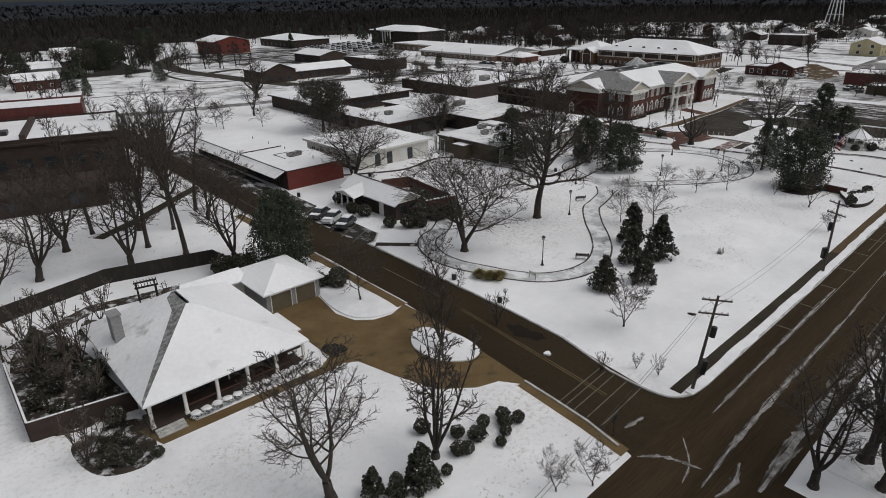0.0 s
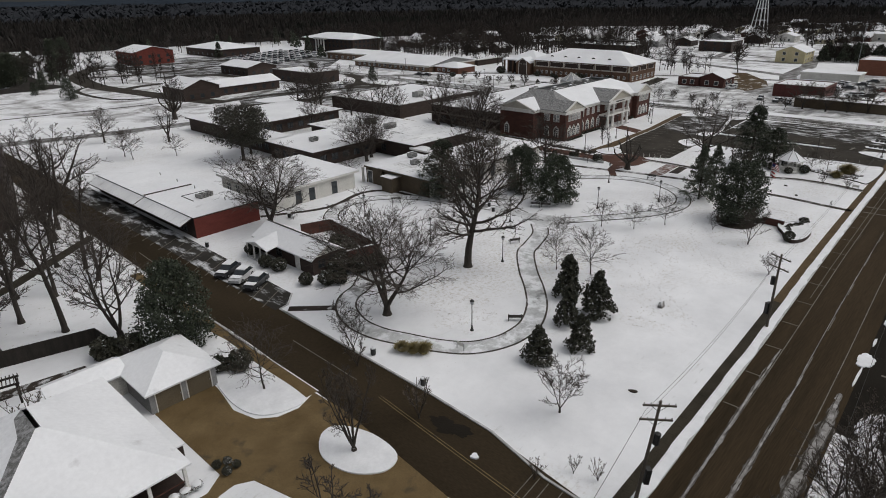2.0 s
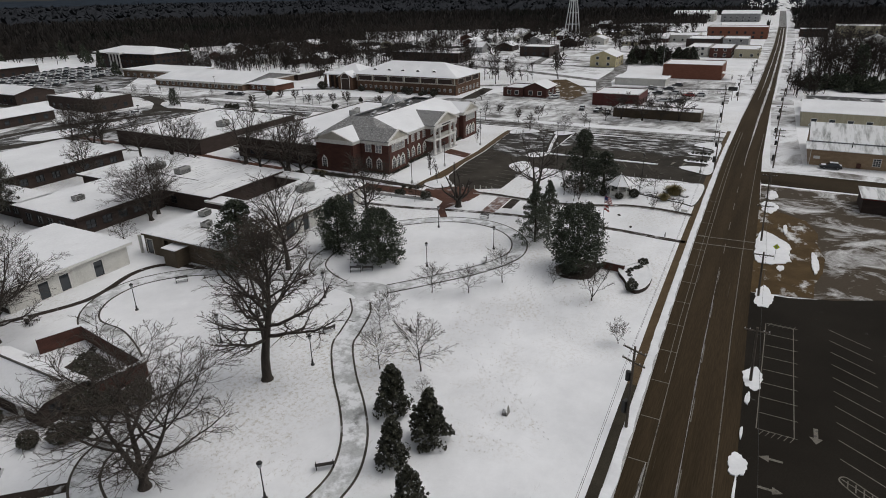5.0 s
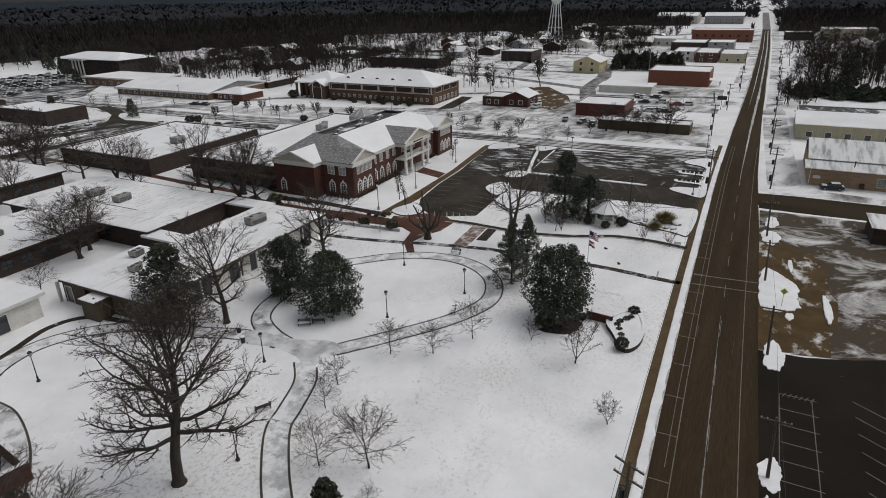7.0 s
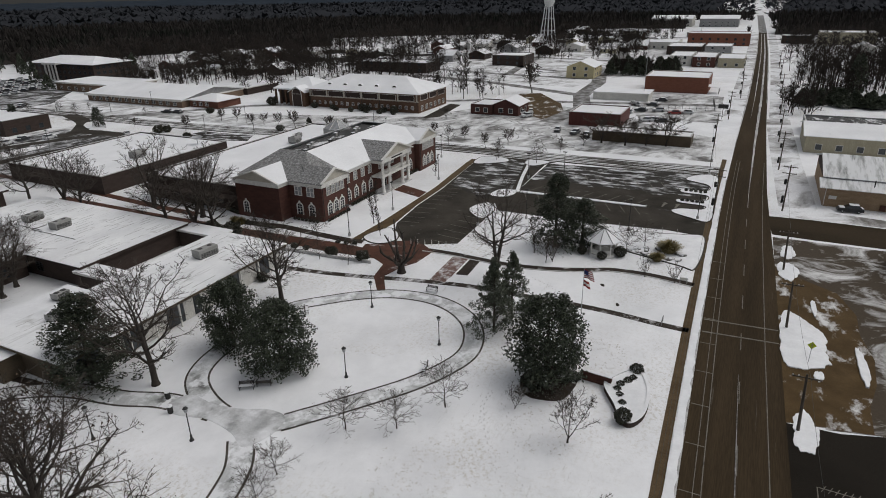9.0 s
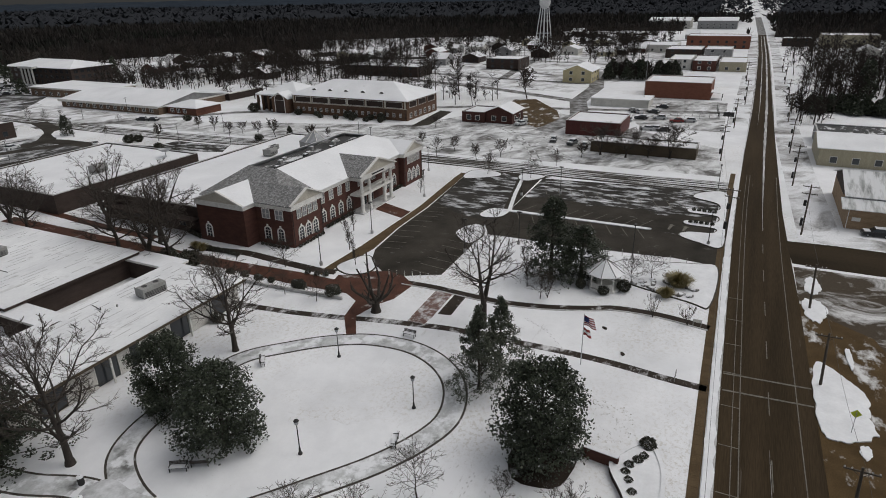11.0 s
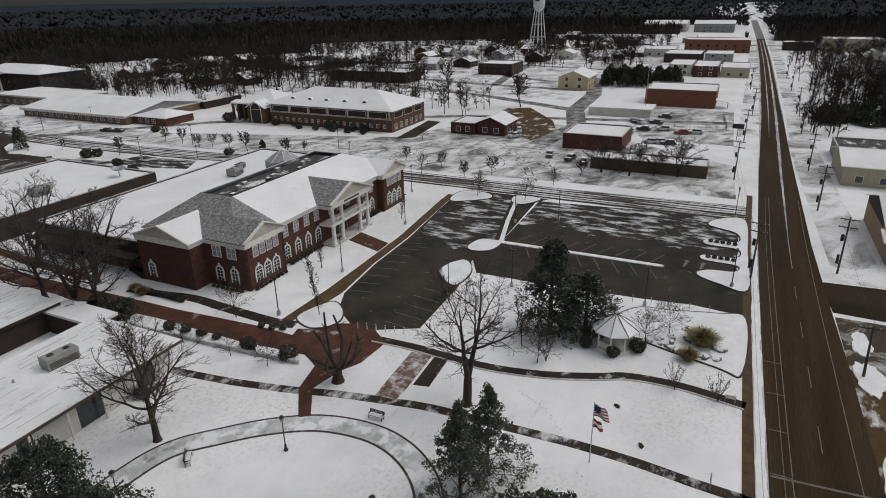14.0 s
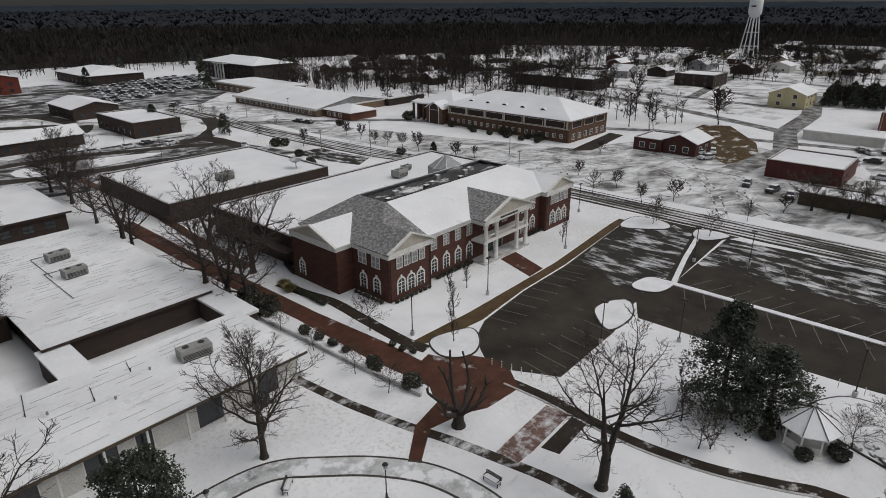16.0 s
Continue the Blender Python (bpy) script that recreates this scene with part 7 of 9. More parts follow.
# ---- trees ----
def grow(seed, height, reach, r0, clear, limbs, sub, twigs, fine, leaders=1, rise=0.35, lean=0.0, spread=0.42, curl=0.5):
    """Segments of a bare tree: level, start, end, radii. reach: crown radius; clear: height of the first limb as a share."""
    rnd = random.Random(seed)
    out = []

    def branch(p, d, length, r, level, n, lift, tip=0.22):
        pts = [(p, d, r)]
        wob = (0.05, 0.13, 0.16, 0.17, 0.15)[level]
        for i in range(n):
            d = (d + Vector((rnd.gauss(0, wob), rnd.gauss(0, wob), rnd.gauss(0, wob) + lift / n))).normalized()
            q = p + d * (length / n)
            ra, rb = r * (1 - (1 - tip) * i / n), r * (1 - (1 - tip) * (i + 1) / n)
            out.append((level, p, q, ra, rb))
            p = q
            pts.append((p, d, rb))
        return pts

    def side_shoots(pts, length, level, count, n, ratio, first, angle):
        made = []
        k = len(pts) - 1
        side = 1 if rnd.random() < 0.5 else -1
        for c in range(count):
            t = first + (1 - first) * (c + rnd.random()) / count
            i = min(k - 1, int(t * k))
            f = t * k - i
            p = pts[i][0].lerp(pts[i + 1][0], f)
            d, r = pts[i][1], pts[i][2]
            flat = d.cross(Vector((0, 0, 1)))
            flat = flat.normalized() if flat.length > 0.1 else d.orthogonal().normalized()
            flat.rotate(Matrix.Rotation(rnd.gauss(0, 0.6) + (rnd.uniform(0, 3.1) if abs(d.z) > 0.75 else 0), 3, d))
            side = -side
            a = angle * rnd.uniform(0.7, 1.3)
            nd = (d * math.cos(a) + flat * side * math.sin(a)).normalized()
            ln = length * ratio * rnd.uniform(0.6, 1.2) * (1.15 - 0.65 * t)
            made.append((branch(p, nd, ln, r * rnd.uniform(0.5, 0.7), level, n, 0.25 * curl), ln))
        return made

    stems = []
    if leaders == 1:
        trunk = branch(Vector((0, 0, -0.1)), Vector((lean, 0, 1)).normalized(), height * 0.96, r0, 0, 12, 0.5, 0.06)
        stems.append((trunk, clear, limbs))
    else:
        base = branch(Vector((0, 0, -0.1)), Vector((lean, 0, 1)).normalized(), max(0.3, height * clear), r0, 0, 4, 0.2, 0.85)
        for s in range(leaders):
            w = 6.283 * s / leaders + rnd.uniform(-0.4, 0.4)
            tilt = spread * rnd.uniform(0.7, 1.2)
            d = (base[-1][1] + Vector((math.cos(w) * tilt, math.sin(w) * tilt, 0))).normalized()
            ln = height * (1 - clear) * rnd.uniform(0.88, 1.08)
            stems.append((branch(base[-1][0], d, ln, base[-1][2] * (0.78 if leaders < 4 else 0.6), 0, 9, 0.55, 0.08), 0.22, max(3, limbs // leaders)))
    for stem, low, count in stems:
        k = len(stem) - 1
        turn = rnd.uniform(0, 6.28)
        for c in range(count):
            t = low + (0.96 - low) * (c + 0.6 * rnd.random()) / count
            i = min(k - 1, int(t * k))
            p = stem[i][0].lerp(stem[i + 1][0], t * k - i)
            u = (t - low) / (1 - low)
            ln = reach * (0.25 + 0.75 * math.sin(math.pi * (0.30 + 0.68 * u)) ** 0.8) * rnd.uniform(0.7, 1.12)
            turn += 2.4 + rnd.gauss(0, 0.35)
            el = rise + (1.15 - rise) * u ** 0.9 + rnd.gauss(0, 0.08)
            d = Vector((math.cos(turn) * math.cos(el), math.sin(turn) * math.cos(el), math.sin(el)))
            limb = branch(p, d, ln, min(stem[i][2] * 0.6, 0.030 * ln + 0.03), 1, 7, curl)
            for b2, l2 in side_shoots(limb, ln, 2, sub, 4, 0.46, 0.18, 0.8):
                for b3, l3 in side_shoots(b2, l2, 3, twigs, 2, 0.55, 0.15, 0.75):
                    side_shoots(b3, l3, 4, fine, 1, 0.62, 0.1, 0.7)
    return out


def flare(g, r):
    g.lathe([(r * 1.4, -0.1), (r * 1.2, 0.15), (r * 1.02, 0.55)], 0, 0, 9)


def bare_tree(name, label, seed, height, reach, r0, clear=0.3, limbs=14, sub=9, twigs=5, fine=4, twig=None, leaves=0, group="", thin=1.0, **k):
    root = thing(name, label, "tree", group=group)
    trunk, crown = Geo(), Geo()
    flare(trunk, r0)
    tips = []
    for level, p, q, ra, rb in grow(seed, height, reach, r0, clear, limbs, sub, twigs, fine, **k):
        if level <= 1:
            trunk.tube(p, q, max(ra, 0.035 * thin), max(rb, 0.028 * thin), 8 if level == 0 else 5)
        else:
            lim = (0, 0, 0.030, 0.020, 0.015)[level] * thin
            if level == 4:
                tips.append(q)
                crown.spike(p, q, lim * 1.25)
            else:
                crown.tube(p, q, max(ra, lim), max(rb, lim * 0.8), 3)
    # scale to the wanted height
    top = max(v[2] for v in crown.v)
    wide = max(0.95, height / top)
    for g in (trunk, crown):
        g.v = [(x * wide, y * wide, z * height / top) for x, y, z in g.v]
    part("trunk", trunk, BARK, root, "", True)
    part("crown", crown, twig or TWIG, root, "bare branches and twigs")
    if leaves:
        rnd = random.Random(seed)
        g = Geo()
        for c in rnd.sample(tips, min(leaves, len(tips))):
            c = Vector((c[0] * wide, c[1] * wide, c[2] * height / top))
            for _ in range(2):
                leaf(g, rnd, c + Vector((rnd.gauss(0, 0.25), rnd.gauss(0, 0.25), rnd.gauss(0, 0.2))), rnd.uniform(0.07, 0.14))
        part("dead_leaves", g, DEAD_LEAF, root, "brown dead leaves still hanging")
    return root


def leaf(g, rnd, c, s):
    a = Vector((rnd.gauss(0, 1), rnd.gauss(0, 1), rnd.gauss(0, 1))).normalized() * s
    b = a.orthogonal().normalized() * s * rnd.uniform(0.5, 0.9)
    b.rotate(Matrix.Rotation(rnd.uniform(0, 6.28), 3, a.normalized()))
    g.face(c - a, c + b, c + a, c - b)


def evergreen(name, label, seed, height, radius, material, profile, count, size, low=0.05, trunk_r=0.25, lumps=14, group="", clump=(0.12, 0.28)):
    """A dense crown of leaf sprays gathered in clumps, with gaps and an uneven outline."""
    rnd = random.Random(seed)
    root = thing(name, label, "tree", group=group)
    t = Geo().tube((0, 0, -0.1), (0, 0, height * 0.9), trunk_r, trunk_r * 0.25, 7)
    flare(t, trunk_r)
    clumps = []
    for i in range(lumps * 9):
        u = low + (1 - low) * (i + rnd.random()) / (lumps * 9)
        rr = radius * profile(u)
        w = rnd.uniform(0, 6.28)
        d = rr * math.sqrt(rnd.uniform(0.15, 1.0)) * (1 + 0.45 * noise.noise(Vector((1.3 * math.cos(w), 1.3 * math.sin(w), 3.2 * u + seed))))
        p = Vector((d * math.cos(w), d * math.sin(w), height * u))
        clumps.append((p, radius * rnd.uniform(*clump) * (0.5 + 0.6 * profile(u))))
        if i % 3 == 0:
            t.tube((0, 0, max(0.2, p.z - 0.3 * d)), tuple(p), 0.05, 0.015, 4)
    g = Geo()
    for i in range(count):
        p, cr = clumps[rnd.randrange(len(clumps))]
        v = Vector((rnd.gauss(0, 1), rnd.gauss(0, 1), rnd.gauss(0, 0.75))).normalized() * cr * rnd.uniform(0.5, 1.1)
        if p.z + v.z > 0.1:
            leaf(g, rnd, p + v, size * rnd.uniform(0.6, 1.3))
    part("trunk", t, BARK, root, "", True)
    part("crown", g, material, root, "dense leaves with snow caught on them")
    return root


def stand(tree, places, seed=0, vary=0.12):
    """Puts the first tree at the first place and copies at the others. Places: x, y, scale."""
    rnd = random.Random(seed)
    made = []
    for i, (x, y, s) in enumerate(places):
        m = pose(x, y, 0, 0, 0, rnd.uniform(0, 360))
        if i == 0:
            tree.matrix_basis = m
            tree.scale = s if isinstance(s, tuple) else (s, s, s)
            made.append(tree)
        else:
            c = copy_thing(tree, m)
            c.scale = s if isinstance(s, tuple) else (s, s, s * rnd.uniform(1 - vary, 1 + vary))
            made.append(c)
    return made


dome_shape = lambda u: math.sqrt(max(0.02, 1 - (1.6 * abs(u - 0.42)) ** 2))

oak = bare_tree("oak_tree", "tall spreading oak, bare with a few brown leaves", 3, 21.0, 10.6, 0.62, 0.26, 28, 11, 6, 5, leaves=420, rise=0.12, curl=0.5)
stand(oak, [(74.6, 60.1, 1.0)])
oak2 = bare_tree("park_oak", "broad twin-limbed oak, bare and leaning", 8, 14.6, 11.5, 0.52, 0.10, 30, 11, 7, 5, leaders=3, lean=-0.10, spread=0.42, rise=0.22, curl=0.6, thin=0.95)
stand(oak2, [(56.5, 58.3, 1.03), (65.1, 97.9, 0.98), (106.5, 119.6, 0.86), (143, 190, 0.9)])
vase = bare_tree("shade_tree", "bare shade tree with a straight trunk and long limbs", 15, 14.6, 8.6, 0.40, 0.22, 20, 9, 6, 4, rise=0.3, curl=0.7)
stand(vase, [(122.8, 78.6, 1.0), (99.8, 78.6, 1.1), (139.6, 108.6, 1.05), (139.8, 121.4, 1.1), (118, 157, 0.8), (141.3, 183.2, 1.15), (73.2, 194.1, 0.75), (138.2, 144.6, 0.95), (141.2, 196.5, 1.0), (105, 217, 1.0), (139.6, 165, 0.9)], 5)
forked = bare_tree("forked_tree", "old bare tree forking low into heavy limbs", 18, 15.8, 7.8, 0.55, 0.20, 16, 9, 5, 4, leaders=3, spread=0.45, rise=0.25, curl=0.7)
tall_fork = bare_tree("park_fork", "tall bare tree forking above a clear trunk", 84, 17.4, 8.2, 0.56, 0.25, 16, 9, 6, 4, leaders=2, spread=0.26, rise=0.12, curl=0.85, thin=0.85)
stand(tall_fork, [(141.3, 51.7, 1.0)], 15)
stand(forked, [(147.0, 119.1, 1.05), (138.6, 112.2, 1.0), (85.6, 180.5, 0.62), (147.6, 134, 1.0), (139.4, 152, 0.9), (43.0, 135.5, 1.2), (41.4, 139.2, 1.1), (36.8, 120.6, 1.05), (30, 113, 1.0)], 15)
yard = bare_tree("yard_tree", "large bare yard tree with many limbs", 23, 13.0, 7.4, 0.42, 0.16, 22, 9, 6, 3, leaders=4, spread=0.5, rise=0.4, curl=0.8)
stand(yard, [(17.0, 31.6, 0.98), (20.2, 85.6, 1.2), (15.2, 98.9, 1.2), (30.9, 76.3, 1.1), (10, 90, 1.15), (-4, 92, 1.05), (2, 104, 0.95), (-16, 108, 1.0), (43.4, 8.2, 0.85), (52, -2, 1.0), (49.0, 6.6, 1.0), (46.7, 4.7, 1.0), (55.4, 7.3, 0.8), (109.8, 121.6, 0.9), (26, 100.5, 1.1), (36, 98, 0.95), (4, 84, 1.0), (37.5, 121, 1.0), (-12, 96, 1.1)], 9)
tallt = bare_tree("tall_tree", "tall slim bare tree with upright branches", 31, 20.0, 5.0, 0.36, 0.34, 18, 7, 5, 3, rise=0.7, curl=0.8)
stand(tallt, [(27.4, 85.3, 1.05), (24.4, 92, 1.0), (30, 97, 0.85), (36, 150, 0.8), (49.2, 6.2, 0.8), (60, -6, 0.8), (33.6, 108, 0.9), (63.5, 3.5, 0.62), (58.0, 5.5, 0.7), (36.4, 104, 0.95), (39.6, 126, 0.9), (20, 104, 0.9)], 12)
multi = bare_tree("clump_tree", "bare multi-stemmed tree with upright stems", 44, 12.0, 3.6, 0.30, 0.06, 30, 7, 5, 4, leaders=6, spread=0.30, rise=0.8, curl=0.8)
stand(multi, [(37.0, 41.6, 0.8), (25.4, 29.6, 1.1)], 3)
young = bare_tree("young_tree", "young bare tree planted in the lawn", 51, 6.6, 4.3, 0.085, 0.22, 22, 6, 3, 2, rise=0.5, curl=0.35, thin=0.7)
stand(young, [(83.9, 44.8, 1.2), (82.1, 49.4, 0.85), (89.8, 54.3, 0.7), (94.0, 55.6, 0.72), (102.4, 53.4, 0.9), (104.7, 48.5, 0.85), (110.1, 45.4, 0.9), (79.6, 42.2, 0.4), (36.9, 56.0, 1.25), (94.4, 111.7, 0.9), (146.8, 89.8, 0.85), (138.7, 99.0, 0.6), (138.5, 91.4, 0.6), (138.5, 83.2, 0.65), (138.5, 77.3, 0.7), (152.6, 47.0, 0.8), (162.8, 35.6, 0.8), (166, 33, 0.9), (80, 126, 0.8), (79, 162.3, 1.0), (69.9, 172.1, 1.25), (70, 167.4, 1.2), (213.2, 79.5, 0.8), (213.8, 68.5, 0.85), (9.0, 46.4, 0.45)], 7)
slim = bare_tree("slim_tree", "slim upright bare tree before the hall", 54, 6.8, 1.5, 0.08, 0.16, 26, 6, 4, 3, rise=1.0, curl=0.5, thin=0.7)
stand(slim, [(157.6, 84.0, 1.05), (166, 88.6, 0.95), (193, 88, 0.85), (152.1, 79.2, 0.8), (155.8, 50.1, 0.95)], 8)
rounded = bare_tree("round_tree", "small bare ornamental tree with a rounded crown", 57, 6.3, 3.4, 0.10, 0.12, 21, 7, 5, 3, leaders=3, spread=0.55, rise=0.55, curl=0.7, thin=0.7)
stand(rounded, [(53.9, 30.8, 1.0), (110.0, 31.6, 0.95), (47.9, 54.6, 1.0), (113.0, 38.3, 0.5), (100.1, 25.5, 0.6), (31.8, 19.3, 0.6), (29.4, 20.8, 0.55)], 17)
myrtle = bare_tree("crape_myrtle", "bare many-stemmed crape myrtle", 63, 4.6, 1.5, 0.09, 0.04, 21, 5, 3, 2, leaders=7, spread=0.42, rise=0.9, curl=0.8, thin=0.85, twig=TWIG_PALE)
stand(myrtle, [(153.3, 46.1, 0.8), (152.9, 26.4, 0.8), (153.4, 31.0, 0.7), (4.9, 47.7, 1.2), (46.2, 52, 0.9), (44.8, 27.5, 0.5), (18.6, 66, 1.1), (6, 60, 1.5), (5, 70, 1.4), (7.4, 56, 1.4), (8.6, 64, 1.6), (4.2, 63, 1.3), (8.2, 71, 1.3), (12.5, 72, 1.2), (69, 4.5, 0.9), (71.5, 8.0, 0.8), (66.5, 7.4, 1.0), (74, 3, 0.9), (48.2, 23.4, 0.45), (47.6, 25.4, 0.4), (44.2, 40.5, 0.9), (60.4, 39.4, 0.3)], 2)
street = bare_tree("street_tree", "small bare street tree with a dense round crown", 71, 5.4, 3.0, 0.10, 0.22, 14, 6, 4, 3, rise=0.5, curl=0.6, thin=2.0, leaders=2, spread=0.3)
stand(street, [(229.7, 194.4, 0.9), (229.0, 186.2, 0.9), (228.2, 178.2, 0.85), (229.4, 174.0, 0.8), (229.4, 167.3, 0.85), (228.8, 159.7, 1.05), (228.7, 145.3, 1.1), (232.1, 97.2, 0.85), (225.2, 87.6, 0.8), (231.0, 82.8, 0.9), (210.8, 192.1, 0.95), (233.6, 142.2, 0.6), (238, 62, 0.85), (236, 110, 0.8)], 27)
sapling = bare_tree("sapling", "slim bare sapling along the street", 52, 6.2, 3.6, 0.09, 0.24, 16, 4, 3, 2, rise=0.5, curl=0.4, thin=1.2)
stand(sapling, [(227.6, 66, 0.8), (215.4, 79.8, 0.95), (224.4, 99.3, 1.1), (220.6, 263, 0.8), (220.4, 272.5, 0.8), (213.0, 281, 0.8), (226, 262, 0.7), (212.6, 219, 0.5), (209.0, 215, 0.6), (228, 232, 0.6)], 19)
plaza = bare_tree("verge_tree", "dense round-crowned bare tree beside the wall", 75, 7.2, 4.4, 0.20, 0.16, 24, 8, 5, 4, leaders=4, spread=0.5, rise=0.45, thin=1.0)
stand(plaza, [(262, 118, 0.6)], 31)
ROW = [(249.5, 58, 1.3), (248.8, 51, 1.25), (251, 45.5, 0.9), (252, 40, 1.35)]
for i, (x, y, s) in enumerate(ROW):
    copy_thing(plaza, pose(x - 6, y, 0, 0, 0, i * 50)).scale = (s * 1.1, s * 1.1, s * 1.0)

for i, (x, y, k) in enumerate(((329.5, 108, 2.5), (378, 162, 2.2), (520, 150, 2.6), (484, 118, 2.2), (372, 176, 2.0), (336, 290, 2.6), (342, 272, 2.5), (352, 300, 2.7), (330, 262, 2.2), (470, 210, 2.4))):
    copy_thing(street, pose(x, y, 0, 0, 0, i * 61)).scale = (k, k, k)

# stub-limbed tree in the brick plaza
pruned = thing("lopped_tree", "old tree lopped back to long bare limbs", "tree", 139.3, 67.4)
g = Geo()
flare(g, 0.62)
g.tube((0, 0, 0), (0.05, 0, 1.9), 0.62, 0.52, 10)
rnd = random.Random(19)
for w, out_, up in ((2.3, 0.9, 9.6), (0.0, 3.6, 7.0), (3.0, 3.9, 5.6), (3.9, 2.9, 6.6), (5.3, 3.4, 5.4), (0.9, 2.8, 6.2), (1.7, 3.2, 4.8)):
    p, r_ = Vector((0.2 * math.cos(w), 0.2 * math.sin(w), 1.6)), 0.34
    for i in range(1, 6):
        t_ = i / 5
        q = Vector((out_ * math.sin(1.45 * t_) * math.cos(w + 0.12 * i), out_ * math.sin(1.45 * t_) * math.sin(w + 0.12 * i), 1.6 + (up - 1.6) * t_ ** 1.5)) + Vector((rnd.gauss(0, 0.1), rnd.gauss(0, 0.1), 0))
        n_ = max(0.09, r_ * 0.8)
        g.tube(p, q, r_, n_, 7, i == 5)
        if i in (2, 3, 4):
            e = q + Vector((math.cos(w + rnd.uniform(-1.6, 1.6)), math.sin(w + rnd.uniform(-1.6, 1.6)), rnd.uniform(0.5, 1.5))) * rnd.uniform(0.5, 1.1)
            g.tube(q, e, n_ * 0.55, n_ * 0.3, 5, True)
        p, r_ = q, n_
part("trunk", g, BARK, pruned, "thick trunk with sawn limbs", True)
copy_thing(pruned, pose(102.7, 212.5, 0, 0, 0, 40)).scale = (1.25, 1.25, 1.6)

mag = evergreen("magnolia", "large dense dark magnolia with snow on its leaves", 5, 11.2, 4.6, LEAF_MAGNOLIA, dome_shape, 18000, 0.155, 0.05, 0.35, 30)
stand(mag, [(120.2, 37.0, (0.95, 0.95, 0.93)), (108.4, 66.6, (0.88, 0.88, 0.82)), (110.3, 76.2, (0.78, 0.78, 0.82)), (35.6, 71.7, (0.85, 0.85, 0.92))], 4)
cedar = evergreen("cedar", "tall dark green cedar with sweeping branches", 9, 13.6, 4.4, LEAF_CEDAR, lambda u: max(0.1, math.cos(1.35 * u) ** 0.8), 9500, 0.18, 0.06, 0.3, 30)
stand(cedar, [(196, 262, 0.55), (205.0, 228.6, 0.5), (91, 346, 1.3), (86, 352, 1.2), (59.5, 285.6, (0.85, 0.85, 0.6)), (60.7, 264.7, 0.48), (98.3, 329.6, 0.55), (96, 289.4, (0.75, 0.75, 0.6)), (90.4, 313.6, 0.4), (52, 330, 1.0), (40, 318, 0.8), (126, 402, 1.2), (134, 408, 1.2)], 6)
ragged = evergreen("park_cedar", "tall dark cedar with ragged feathery branches", 33, 13.4, 4.3, LEAF_CEDAR, lambda u: max(0.08, math.cos(1.42 * u) ** 0.9) * (0.82 + 0.18 * math.sin(23 * u)), 17000, 0.115, 0.05, 0.3, 34, "", (0.08, 0.24))
stand(ragged, [(160.0, 47.6, (1.22, 1.22, 1.0)), (162.6, 43.4, (1.25, 1.25, 0.64)), (97.2, 85.9, (1.42, 1.42, 0.86))], 16)
crowned = evergreen("live_oak", "broad dark evergreen oak on bare forked trunks", 37, 13.0, 6.4, LEAF_DARK, lambda u: math.sqrt(max(0.02, 1 - (2.1 * abs(u - 0.66)) ** 2)), 15000, 0.15, 0.34, 0.42, 34, "", (0.07, 0.2))
stand(crowned, [(87.5, 144.2, (1.05, 1.05, 1.0)), (92.5, 149, (0.8, 0.8, 0.9)), (95, 350, (1.2, 1.2, 1.15)), (80, 342, (1.0, 1.0, 0.9))], 18)
pine = evergreen("loblolly_pine", "thin open pine with pale green needles", 14, 10.6, 4.3, LEAF_PINE, lambda u: max(0.06, (1 - u) ** 0.9) * min(1, 0.6 + 3 * u), 15000, 0.095, 0.06, 0.18, 20, "", (0.08, 0.2))
stand(pine, [(127.8, 46.6, 1.0), (132.0, 45.6, 0.98)], 3)
holly = evergreen("young_magnolia", "young conical evergreen with snow-flecked leaves", 21, 5.6, 2.05, LEAF_HOLLY, lambda u: max(0.08, (1 - u) ** 0.62) * min(1, 0.55 + 4 * u), 4200, 0.17, 0.04, 0.1, 14, "young evergreens in the lawn")
stand(holly, [(227.5, 152.6, 0.75), (59.9, 37.5, 0.88), (65.3, 35.4, 0.86), (69.2, 39.5, 0.85), (75.8, 43.6, 1.02), (73.7, 37.9, 1.08), (19.4, 29.6, 0.5), (22.6, 28.0, 0.75), (20.6, 28.4, 0.45), (72.4, 5.4, (0.9, 0.9, 1.15)), (5.6, 66.0, (0.75, 0.75, 0.8)), (7.4, 63.2, 0.6)], 8)


